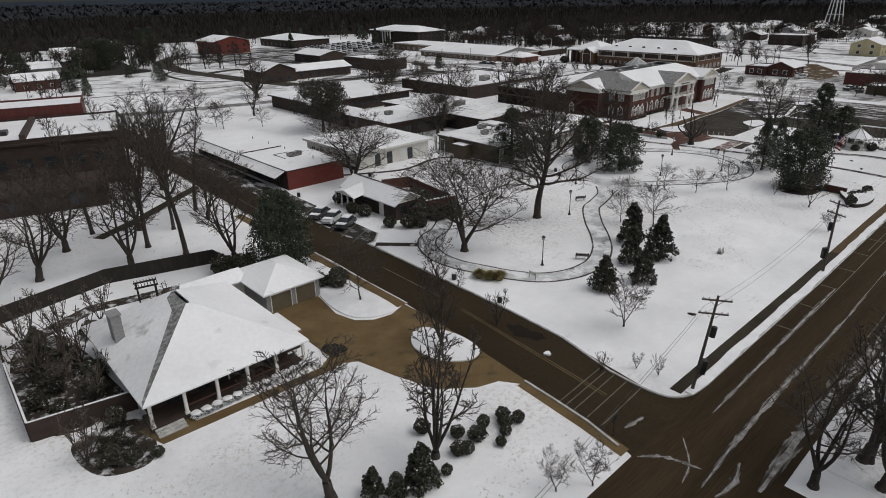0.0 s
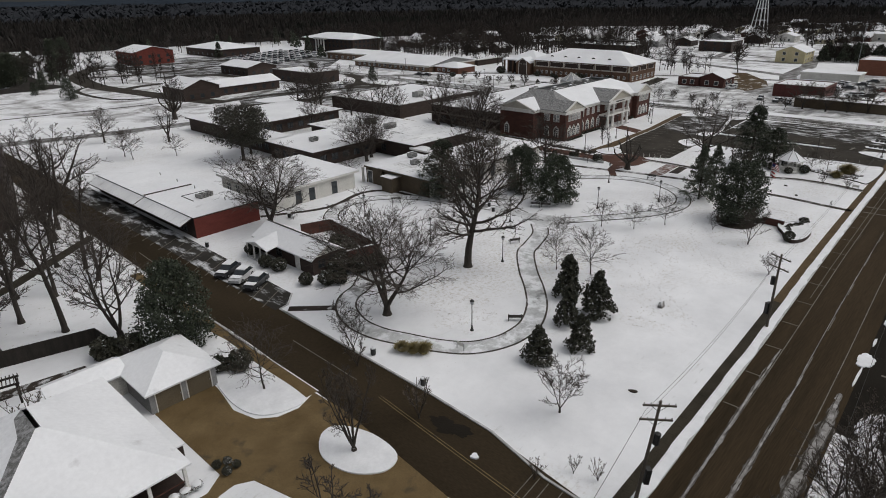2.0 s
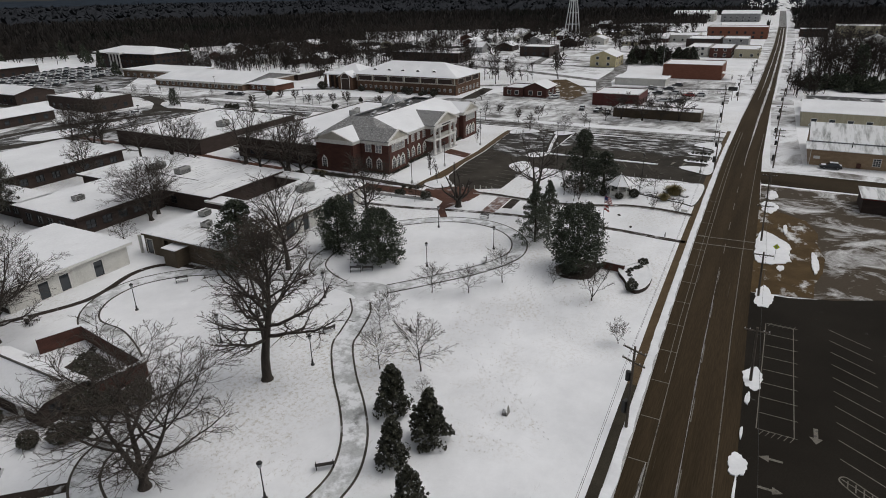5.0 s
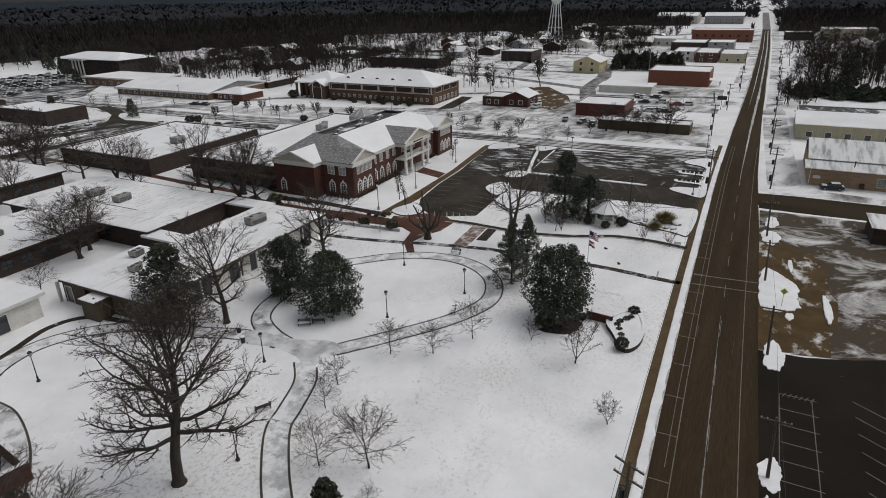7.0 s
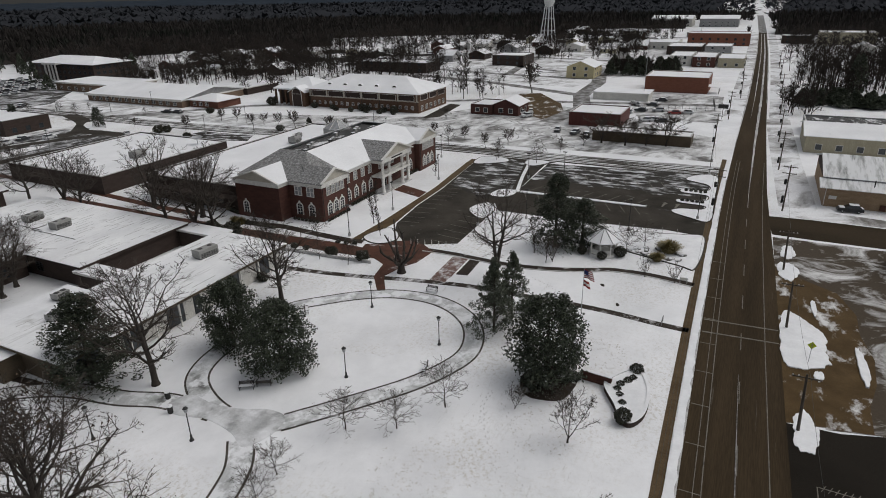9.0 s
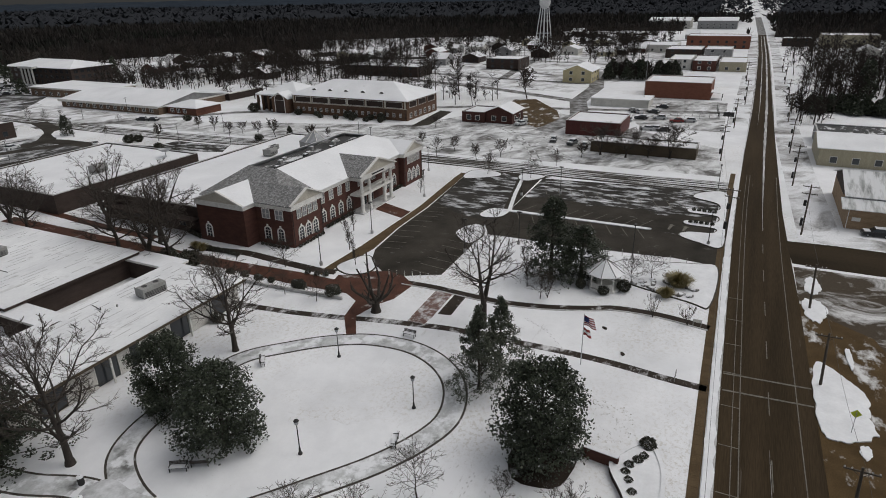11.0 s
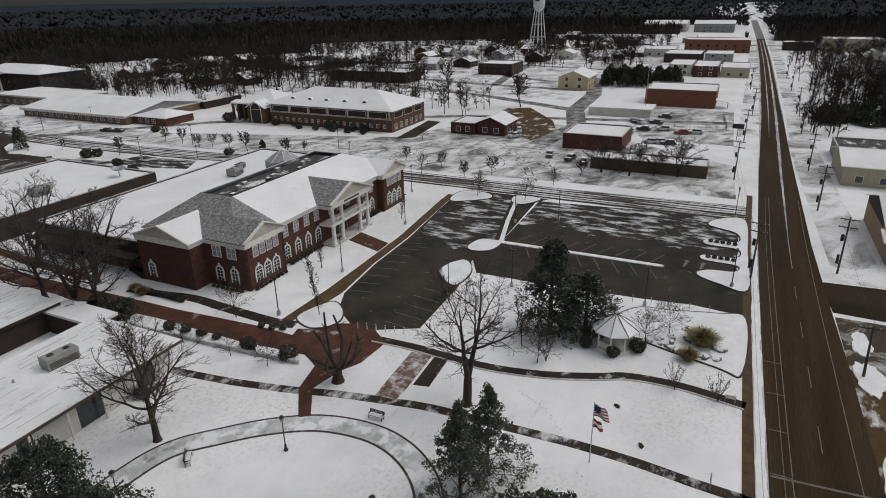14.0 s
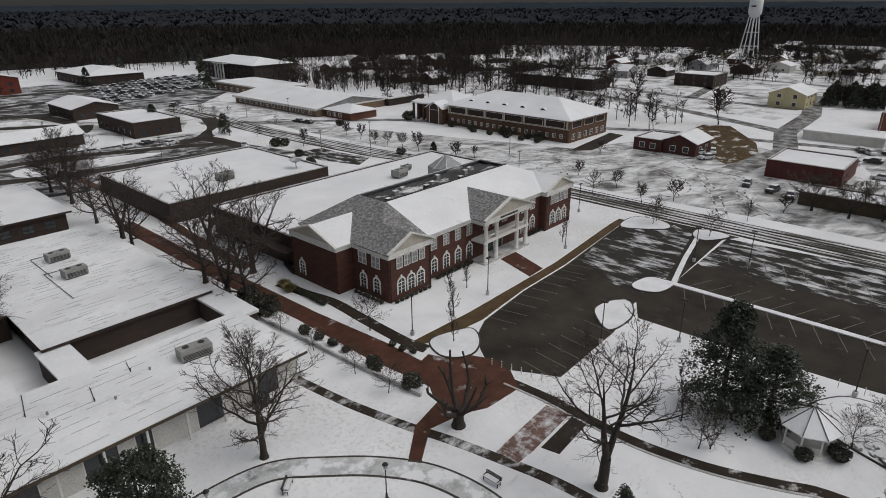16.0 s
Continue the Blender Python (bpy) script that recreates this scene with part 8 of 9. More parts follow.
def shrub(name, label, seed, r, h, material, count, size, group="", cap=False, lump=0.42):
    rnd = random.Random(seed)
    root = thing(name, label, "bush", group=group)
    g, s = Geo(), Geo()
    s.tube((0, 0, -0.05), (0, 0, h * 0.35), 0.05, 0.04, 6).tube((0, 0, h * 0.35), (0.2 * r, 0.1 * r, h * 0.7), 0.04, 0.02, 6)
    for i in range(count):
        v = Vector((rnd.gauss(0, 1), rnd.gauss(0, 1), rnd.gauss(0, 1))).normalized() * rnd.uniform(0.75, 1.03)
        v *= 1 + lump * noise.noise(v * 1.6 + Vector((seed, 0, 0)))
        leaf(g, rnd, Vector((v.x * r, v.y * r, max(0.05, h * 0.5 + v.z * h * 0.5))), size)
    part("stem", s, BARK, root)
    part("leaves", g, material, root)
    if cap:
        c = Geo()
        for j in range(5):
            u = j / 4
            rr = r * 0.80 * math.cos(u * 1.5)
            for i in range(10):
                w = i * 0.6283
                k = 1 + rnd.uniform(-0.10, 0.10)
                c.v.append((rr * k * math.cos(w), rr * k * math.sin(w), h * (0.80 + 0.27 * math.sin(u * 1.5))))
        c.f = [(j * 10 + i, j * 10 + (i + 1) % 10, j * 10 + 10 + (i + 1) % 10, j * 10 + 10 + i) for j in range(4) for i in range(10)]
        part("snow_cap", c, SNOW_PILE, root, "dome of fresh snow", True)
    return root


ball = shrub("clipped_bush", "round clipped dark evergreen bush", 2, 0.55, 1.0, HEDGE, 900, 0.085, "clipped bushes", False, 0.14)
PLACES = [(195.2 + 0.05 * i, 26.0 + 1.0 * i, 0.7) for i in range(5)] + [(202.9 + 0.05 * i, 26.0 + 1.0 * i, 0.7) for i in range(5)] + [(125.2, 27.4, 1.5), (115.4, 27.2, 1.6), (121.2, 33.6, 1.0), (121.9, 33.0, 0.9), (120.8, 34.2, 0.9), (118.2, 27.8, 0.9), (119.6, 28.3, 0.9), (120.6, 28.8, 0.9), (121.6, 28.6, 0.9), (122.6, 28.0, 0.95), (123.4, 27.5, 0.85), (157.8, 38.8, 1.5), (160.0, 36.2, 1.8), (158.6, 42.4, 1.4), (26.6, 32.6, 1.2), (27.0, 28.6, 1.2), (24.8, 27.6, 0.8), (55.0, 73.5, 1.8), (55.2, 80.6, 2.2), (54.6, 83.2, 1.8), (57.0, 71.2, 2.3), (58.4, 70.0, 1.8), (56.0, 89, 2.2), (9.4, 45.0, 0.9), (32.2, 28.4, 1.2), (32.8, 29.2, 1.1), (28.4, 30.2, 1.1), (30.8, 29.6, 1.0), (31.4, 27.6, 0.9), (30.2, 27.0, 0.8), (27.6, 28.2, 1.0), (33.4, 28.0, 1.0), (6.3, 48.7, 0.7), (7.1, 49.3, 0.7), (7.7, 48.3, 0.75), (5.8, 46.5, 0.6), (6.7, 47.1, 0.7), (6.9, 45.8, 0.6), (8.2, 47.8, 0.7), (6.5, 49.7, 0.7), (7.8, 49.4, 0.8), (8.2, 51.6, 1.6), (27.7, 49.0, 0.75), (28.6, 48.8, 0.7), (28.9, 47.8, 0.7), (27.9, 47.6, 0.8)] + [(147.3 + 0.03 * i, 100.8 + 0.95 * i, 0.85) for i in range(9)] + [(151.2 + 0.25 * i, 113.4 + 0.8 * i, 0.85) for i in range(6)]
PLACES += [(165.4 + 1.05 * i, 94.2, 0.8) for i in range(9)] + [(191.5 + 1.05 * i, 94.4, 0.8) for i in range(6)] + [(155.0 + 1.0 * i, 92.9, 0.62) for i in range(8)] + [(153.3, 94.5 + 0.95 * i, 0.62) for i in range(7)]
stand(ball, PLACES, 1)
snowball = shrub("snowy_bush", "round bush heaped with snow", 3, 0.55, 0.95, HEDGE_SNOWED, 520, 0.09, "snowy bushes along the porch", True, 0.12)
hedge = [(13.6 + 0.98 * i, 47.7 + 0.03 * i, (1.0, 1.0, 0.62)) for i in range(13)]
stand(snowball, hedge, 2)


def grass_tussock(name, label, seed, r, h, material, count):
    """Long blades fanning out of one root, the outer ones bent over."""
    rnd_ = random.Random(seed)
    root = thing(name, label, "grass")
    g, low = Geo(), Geo()
    for _ in range(count):
        w, k = rnd_.uniform(0, 6.28), math.sqrt(rnd_.random())
        out_ = Vector((math.cos(w), math.sin(w), 0))
        side = Vector((-math.sin(w), math.cos(w), 0)) * rnd_.uniform(0.02, 0.05)
        p = out_ * 0.45 * r * k
        up = h * rnd_.uniform(0.6, 1.0) * (1.1 - 0.45 * k)
        q = p + out_ * r * 0.35 * k + Vector((0, 0, up * 0.75))
        e = q + out_ * r * 0.5 * k + Vector((rnd_.gauss(0, 0.08), rnd_.gauss(0, 0.08), up * rnd_.uniform(0.0, 0.3)))
        g.face(p - side, p + side, q + side * 0.8, q - side * 0.8)
        g.face(q - side * 0.8, q + side * 0.8, e)
    low.tube((0, 0, -0.05), (0, 0, 0.25 * h), 0.4 * r, 0.3 * r, 9, True)
    part("root_crown", low, material, root)
    part("foliage", g, material, root, "dry tan blades")
    return root


grass = grass_tussock("grass_clump", "tan winter ornamental grass clump", 6, 1.3, 1.7, STRAW, 900)
stand(grass, [(165.0, 28.9, 1.6), (160.6, 30.2, 1.0), (51.7, 50.6, 0.75), (52.3, 49.4, 0.85), (53.0, 48.4, 0.8), (146.8, 108.5, 0.9), (147.4, 110.8, 0.8)], 5)
loose = shrub("dark_shrub", "loose dark leafy shrub, unclipped", 12, 1.0, 1.5, HEDGE, 1700, 0.11)
stand(loose, [(205.2, 198.8, 1.7), (207.4, 197.2, 1.5), (223.2, 161.6, 1.4), (264.6, 178, 1.5), (264.8, 200, 2.2), (265.2, 170, 1.2), (265.2, 156, 1.6), (265.2, 153.6, 1.5), (265.2, 146, 1.4), (265.2, 141.5, 1.6), (30.5, 73.2, 1.6), (28.5, 75, 1.6), (8.2, 57.5, 1.1), (5.4, 61, 1.2), (11, 69.5, 1.2), (7.2, 66, 0.9), (37.4, 61.4, 1.3), (35.6, 62.8, 1.2), (62.8, 71.0, 1.7), (65.2, 70.0, 1.5), (62, 88, 1.3), (140.2, 104.6, 1.9), (139.4, 107, 1.7), (140.6, 110, 1.6), (140.4, 95.9, 0.8), (140.8, 93.2, 0.7), (141.0, 90.6, 0.7), (141.1, 88, 0.6), (141.3, 83.2, 0.8), (141.1, 76.1, 1.2), (140.7, 82.0, 1.0), (146.1, 84.6, 0.5), (146.1, 82.8, 0.5), (146.6, 81.3, 0.5), (64.5, 77, 2.2), (66, 80, 1.8), (61.2, 73.4, 1.8), (127.6, 86.4, 0.9), (174, 44, 0.9), (262, 140, 1.1), (262, 146, 1.1), (262, 152, 1.1), (262, 159, 1.1), (262, 166, 1.1), (240, 210, 1.5), (6.6, 46.6, 0.9), (7.8, 45.8, 0.7), (29.4, 28.9, 0.8), (5, 56.5, 0.9), (6.5, 63.5, 1.1), (8.8, 60.5, 1.2), (3.8, 59, 1.0), (197, 170, 1.5), (202, 182, 1.4)], 6)


# ---- trodden snow and grass standing out of it ----
def footprints(line, seed, name="footprint_trail"):
    rnd_ = random.Random(seed)
    g = Geo()
    pts = smooth_line(line, 10)
    run, side = 0.0, 1
    for p, q in zip(pts, pts[1:]):
        d = Vector((q[0] - p[0], q[1] - p[1], 0))
        n = max(1, int(d.length / 0.62))
        u = d.normalized()
        v = Vector((-u.y, u.x, 0))
        for i in range(n):
            side = -side
            c = Vector((*p, 0)) + d * ((i + rnd_.random() * 0.3) / n) + v * (0.14 * side + rnd_.gauss(0, 0.05))
            a_ = u * rnd_.uniform(0.13, 0.19)
            b_ = v * rnd_.uniform(0.055, 0.085)
            # Each print is a flat plate; its grey colour paints the dent's shade.
            g.prism([((c + a_ * math.cos(k) + b_ * math.sin(k)).x, (c + a_ * math.cos(k) + b_ * math.sin(k)).y) for k in (0, 1.05, 2.1, 3.14, 4.2, 5.24)], -0.02, 0.030)
    return tagged(part(name, g, PRINT_SHADE, None), "line of footprints across the snowy lawn", "footprints", "", "stuff")


for k, line in enumerate(([(97.8, 33.1), (102.5, 36.2), (107.0, 39.1), (111.5, 41.6), (115.2, 41.8)], [(98.6, 31.0), (103.4, 34.6), (108.4, 36.6), (113.6, 40.0)], [(78.9, 27.5), (84.2, 33.1), (87.7, 38.5), (92.1, 44.0)], [(139.8, 40.0), (143.8, 43.4), (146.1, 47.3)], [(126, 28), (131, 34), (136, 38)])):
    footprints(line, k)


def tufts(name, spots_, count, seed):
    rnd_ = random.Random(seed)
    g = Geo()
    for _ in range(count):
        x, y, rx, ry = spots_[rnd_.randrange(len(spots_))]
        w, d = rnd_.uniform(0, 6.28), math.sqrt(rnd_.random())
        p = Vector((x + rx * d * math.cos(w), y + ry * d * math.sin(w), 0))
        if noise.noise(p * 0.35) < rnd_.uniform(-0.35, 0.25):
            continue
        for _ in range(4):
            k = rnd_.uniform(0, 6.28)
            e = Vector((math.cos(k), math.sin(k), 0)) * rnd_.uniform(0.03, 0.12)
            f = Vector((-math.sin(k), math.cos(k), 0)) * rnd_.uniform(0.02, 0.05)
            g.face(p + e - f, p + e + f, p + e * 2.2 + Vector((0, 0, rnd_.uniform(0.05, 0.12))))
    return tagged(part(name, g, GRASS_TIPS, None), "withered grass tips standing out of thin snow", "grass", "", "stuff")


tufts("grass_tips", ((90.5, 39.6, 8, 5), (98.5, 42.5, 8, 5), (104.5, 39.5, 6, 6), (96, 46, 7, 4), (79, 34, 6, 3)), 1000, 3)
tufts("grass_tips", ((64, 52, 4, 5), (127, 33, 5, 4), (112, 34, 5, 4)), 900, 4)
tufts("grass_tips", ((20, 40, 9, 3), (8, 40, 7, 4), (30, 24, 5, 3), (85, 110, 6, 5), (60, 130, 8, 8), (20, 90, 14, 8)), 1500, 5)

# ---- woods beyond the town ----
def canopy(name, radii_, w0, w1, n, height, material, label, rough):
    g = Geo()
    for r in radii_:
        for i in range(n + 1):
            w = w0 + (w1 - w0) * i / n
            x, y = 150 + r * math.cos(w), 60 + r * math.sin(w)
            k = noise.noise(Vector((x / 9, y / 9, 1))) * rough + noise.noise(Vector((x / 45, y / 45, 2))) * rough
            edge = 0.0 if r == radii_[0] else 1.0
            g.v.append((x, y, relief(x, y) + edge * (height + k)))
    for j in range(len(radii_) - 1):
        for i in range(n):
            a_ = j * (n + 1) + i
            g.f.append((a_, a_ + n + 1, a_ + n + 2, a_ + 1))
    ob = part(name, g, material, None, "", True)
    return tagged(ob, label, "woods", "", "stuff")


def in_street(x, y):
    """True along the avenue's far run, which the woods leave open."""
    return x > 500 and abs(y - (18.8 + 0.0168 * max(0, x - 760))) < 10


def crowns(name, w0, w1, r0, r1, step, wide, tall, material, label, seed, rays=11):
    """Bare crowns, each a spray of upward limbs, packed over a sector of the woods."""
    rnd_ = random.Random(seed)
    g = Geo()
    r_ = r0
    while r_ < r1:
        n = max(1, int(radians(w1 - w0) * r_ / step))
        for i in range(n):
            w = radians(w0) + radians(w1 - w0) * (i + rnd_.random()) / n
            d = r_ + rnd_.uniform(-0.7, 0.7) * step
            x, y = 150 + d * math.cos(w), 60 + d * math.sin(w)
            if in_street(x, y):
                continue
            z, h, k = relief(x, y), tall * rnd_.uniform(0.65, 1.3), wide * rnd_.uniform(0.6, 1.25)
            foot = Vector((x, y, z + 0.3 * h))
            for _ in range(rays):
                a_, up = rnd_.uniform(0, 6.283), rnd_.random()
                q = k * math.sqrt(1 - 0.85 * up * up) * rnd_.uniform(0.7, 1.1)
                tip = Vector((x + q * math.cos(a_), y + q * math.sin(a_), z + h * (0.45 + 0.55 * up)))
                side = Vector((-math.sin(a_), math.cos(a_), 0.0)) * k * rnd_.uniform(0.07, 0.16)
                mid = foot.lerp(tip, 0.55)
                g.face(foot, mid + side, tip, mid - side)
        r_ += step
    return tagged(part(name, g, material, None), label, "woods", "", "stuff")


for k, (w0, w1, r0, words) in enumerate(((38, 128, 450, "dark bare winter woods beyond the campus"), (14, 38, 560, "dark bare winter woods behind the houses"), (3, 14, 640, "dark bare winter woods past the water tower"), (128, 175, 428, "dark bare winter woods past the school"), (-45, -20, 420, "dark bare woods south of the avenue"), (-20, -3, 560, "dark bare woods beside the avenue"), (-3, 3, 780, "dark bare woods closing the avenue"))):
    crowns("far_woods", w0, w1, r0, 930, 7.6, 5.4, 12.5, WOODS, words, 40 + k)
    # Raised dark sheets are added below the crowns, shade in their colour, hiding snow.
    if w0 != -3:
        canopy("woods_shade_sheet", [r0 + 26] + [r0 + 34 + 30 * i for i in range(int((900 - r0) / 30))], radians(w0), radians(w1 if w1 != -3 else -5), 90, 6.5, WOODS, "added dark sheet for the shade under the bare crowns", 1.2)
# Hills and ridge carry the haze in their bluish materials.
crowns("hill_woods", -40, 170, 920, 2300, 30, 22, 13, WOODS_MID_HAZE, "wooded hills in the distance with haze in their bluish colour", 61, 8)
# The hills get the same added dark sheet below their crowns.
canopy("hill_shade_sheet", [930 + 90 * i for i in range(16)], radians(-40), radians(-3.4), 60, 8, WOODS_MID_HAZE, "added dark sheet for the shade under the hill woods", 1.0)
canopy("hill_shade_sheet", [930 + 90 * i for i in range(16)], radians(1.6), radians(170), 260, 8, WOODS_MID_HAZE, "added dark sheet for the shade under the hill woods", 1.0)
canopy("ridge_woods", [2200 + 130 * i for i in range(17)], radians(-40), radians(170), 300, 15, WOODS_FAR_HAZE, "wooded skyline ridge with haze put into its blue-grey colour", 5)


def brush(x0, x1, y0, y1, step, height, rough, label):
    """Low tangled brush over a stretch of ground, uneven on top."""
    g = Geo()
    nx, ny = int((x1 - x0) / step), int((y1 - y0) / step)
    for j in range(ny + 1):
        for i in range(nx + 1):
            x, y = x0 + i * step, y0 + j * step
            rim = 0.0 if i in (0, nx) or j in (0, ny) else 1.0
            k = noise.noise(Vector((x / 7, y / 7, 4))) * rough + noise.noise(Vector((x / 26, y / 26, 6))) * rough * 1.6
            g.v.append((x, y, max(-0.3, rim * (height + k)) if rim else -0.3))
    for j in range(ny):
        for i in range(nx):
            a_ = j * (nx + 1) + i
            g.f.append((a_, a_ + 1, a_ + nx + 2, a_ + nx + 1))
    return tagged(part("brush", g, WOODS, None, "", True), label, "woods", "", "stuff")


brush(400, 500, 225, 330, 5.0, -0.2, 2.2, "dark undergrowth between the far houses")
brush(600, 760, 120, 260, 5.0, -0.2, 2.4, "dark undergrowth before the woods")
brush(-60, 110, 330, 430, 5.0, 1.0, 2.6, "dark undergrowth behind the campus")


def thicket(name, places, label, seed):
    """Many slight bare trees as one mass: a stem, a few limbs and fans of twigs each."""
    rnd = random.Random(seed)
    g = Geo()
    for x, y, h in places:
        z = relief(x, y)
        top = Vector((x + rnd.gauss(0, 0.4), y + rnd.gauss(0, 0.4), z + h * 0.8))
        g.tube((x, y, z), top, h * 0.014 + 0.05, 0.05, 3)
        for i in range(9):
            t = rnd.uniform(0.16, 1.0)
            p = Vector((x, y, z)).lerp(top, t)
            w = rnd.uniform(0, 6.28)
            q = p + Vector((math.cos(w), math.sin(w), rnd.uniform(0.5, 1.4))) * h * rnd.uniform(0.10, 0.22)
            g.tube(p, q, 0.06, 0.03, 3)
            for _ in range(13):
                e = q + Vector((rnd.gauss(0, 1), rnd.gauss(0, 1), rnd.gauss(0.3, 0.8))) * h * 0.11
                a_ = p.lerp(q, rnd.uniform(0.2, 1.0))
                g.face(a_, a_ + Vector((rnd.gauss(0, 0.07), rnd.gauss(0, 0.07), 0.10)), e)
    return tagged(part(name, g, TWIG_DARK, None), label, "woods", "", "stuff")


rnd = random.Random(77)
spots = []
for _ in range(900):
    w, r = radians(rnd.uniform(36, 175)), rnd.uniform(405, 480)
    spots.append((150 + r * math.cos(w), 60 + r * math.sin(w), rnd.uniform(9, 17)))
for _ in range(620):
    w, r = radians(rnd.uniform(3, 40)), rnd.uniform(440, 660)
    x, y = 150 + r * math.cos(w), 60 + r * math.sin(w)
    if y > 80:
        spots.append((x, y, rnd.uniform(8, 15)))
thicket("woods_edge", spots, "edge of bare winter woods", 5)
spots = [(rnd.uniform(372, 520), rnd.uniform(-95, 4), rnd.uniform(10, 17)) for _ in range(150)]
spots += [(rnd.uniform(352, 400), rnd.uniform(-60, 3), rnd.uniform(9, 14)) for _ in range(46)]
spots += [(rnd.uniform(520, 800), rnd.uniform(-140, 6), rnd.uniform(9, 16)) for _ in range(230)]
spots += [(rnd.uniform(356, 402), rnd.uniform(-62, -1), rnd.uniform(12, 18)) for _ in range(70)]
spots += [(rnd.uniform(402, 640), rnd.uniform(-80, -5), rnd.uniform(9, 15)) for _ in range(190)]
thicket("roadside_woods", spots, "bare woods on the south side of the avenue", 6)
spots = [(rnd.uniform(300, 345), rnd.uniform(118, 205), rnd.uniform(8, 13)) for _ in range(60)]
spots += [(rnd.uniform(400, 425), rnd.uniform(56, 90), rnd.uniform(6, 9)) for _ in range(90)]
spots += [(rnd.uniform(345, 420), rnd.uniform(205, 330), rnd.uniform(8, 13)) for _ in range(110)]
for _ in range(2300):
    w, r_ = radians(rnd.uniform(4, 62)), rnd.uniform(262, 490)
    x, y = 150 + r_ * math.cos(w), 60 + r_ * math.sin(w)
    if y > 84 and noise.noise(Vector((x / 32, y / 32, 5))) > 0.02 and not (r_ < 330 and w < 0.75):
        spots.append((x, y, rnd.uniform(6, 12) + 4 * max(0, min(1, (r_ - 300) / 60)) * rnd.random()))
spots += [(rnd.uniform(338, 400), rnd.uniform(180, 320), rnd.uniform(11, 17)) for _ in range(130)]
spots += [(rnd.uniform(308, 345), rnd.uniform(-4, 9), rnd.uniform(6, 11)) for _ in range(26)]
spots += [(rnd.uniform(-60, 60), rnd.uniform(320, 420), rnd.uniform(8, 14)) for _ in range(90)]
spots += [(rnd.uniform(-60, 118), rnd.uniform(335, 420), rnd.uniform(8, 14)) for _ in range(150)]
spots += [(rnd.uniform(-40, 46), rnd.uniform(240, 330), rnd.uniform(6, 11)) for _ in range(46)]
spots += [(rnd.uniform(110, 170), rnd.uniform(310, 380), rnd.uniform(8, 14)) for _ in range(40)]
spots += [(rnd.uniform(100, 142), rnd.uniform(366, 402), rnd.uniform(12, 16)) for _ in range(26)]
spots += [(rnd.uniform(-40, 52), rnd.uniform(225, 325), rnd.uniform(7, 12)) for _ in range(60)]
spots += [(rnd.uniform(282, 340), rnd.uniform(212, 330), rnd.uniform(8, 15)) for _ in range(110) if rnd.random() > 0.2]
thicket("town_trees", spots, "bare trees between the houses", 8)
ever = Geo()
for x, y, h, rr in [(rnd.uniform(400, 520), rnd.uniform(-80, -10), rnd.uniform(10, 16), rnd.uniform(3, 5)) for _ in range(9)] + [(rnd.uniform(330, 346), rnd.uniform(-46, 4), rnd.uniform(2.6, 5.5), rnd.uniform(2.0, 3.6)) for _ in range(80)] + [(rnd.uniform(362, 369), rnd.uniform(-21, -16), rnd.uniform(13, 16), rnd.uniform(3, 4)) for _ in range(3)] + [(rnd.uniform(60, 330), rnd.uniform(330, 480), rnd.uniform(7, 13), 3.2) for _ in range(24)] + [(rnd.uniform(400, 424), rnd.uniform(57, 92), rnd.uniform(6, 8.5), 3.6) for _ in range(26)]:
    for _ in range(420):
        u = rnd.random()
        w, d = rnd.uniform(0, 6.28), rr * (1 - u) ** 0.6 * math.sqrt(rnd.uniform(0.3, 1))
        leaf(ever, rnd, Vector((x + d * math.cos(w), y + d * math.sin(w), 0.8 + u * h)), 0.55)
tagged(part("evergreen_stand", ever, LEAF_CEDAR, None), "dark evergreens among the bare woods", "woods", "", "stuff")

# ---- park and street furniture ----
def park_lamp():
    ob = thing("park_lamp", "black iron park lamp post with a lantern head", "lamp post", group="park lamps")
    part("base", Geo().lathe([(0.24, -0.05), (0.24, 0.12), (0.14, 0.22), (0.10, 0.7), (0.06, 0.8)], 0, 0, 8), IRON, ob)
    part("post", Geo().tube((0, 0, 0.7), (0, 0, 3.5), 0.06, 0.05, 8), IRON, ob)
    part("lantern", Geo().lathe([(0.10, 3.5), (0.20, 3.65), (0.24, 4.0)], 0, 0, 8), BLIND, ob, "glass lantern")
    part("cap", Geo().lathe([(0.30, 4.0), (0.20, 4.12), (0.03, 4.25)], 0, 0, 8), IRON, ob)
    return ob


def put(ob, places):
    """The thing at the first pose and copies at the others. Places: x, y, turn."""
    for i, (x, y, t) in enumerate(places):
        if i:
            copy_thing(ob, pose(x, y, 0.02, 0, 0, t))
        else:
            ob.matrix_basis = pose(x, y, 0.02, 0, 0, t)


put(park_lamp(), [(60.4, 47.4, 0), (79.3, 57.2, 0), (78.2, 71.2, 0), (79.4, 89.0, 0), (94.2, 66.9, 0), (110.4, 58.7, 0), (127.0, 65.4, 0), (121.6, 51.8, 0), (114.8, 74.2, 0), (90.0, 76.5, 0)])


def lot_lamp():
    ob = thing("lot_lamp", "slim dark parking lot light on a short base", "lamp post", group="lot lamps")
    part("base", Geo().lathe([(0.28, -0.05), (0.28, 0.6), (0.2, 0.62)], 0, 0, 10), KERB, ob)
    part("pole", Geo().tube((0, 0, 0.6), (0, 0, 6.1), 0.075, 0.06, 8), IRON, ob)
    part("head", Geo().box(-0.45, -0.18, 6.05, 0.45, 0.18, 6.22), IRON, ob)
    return ob


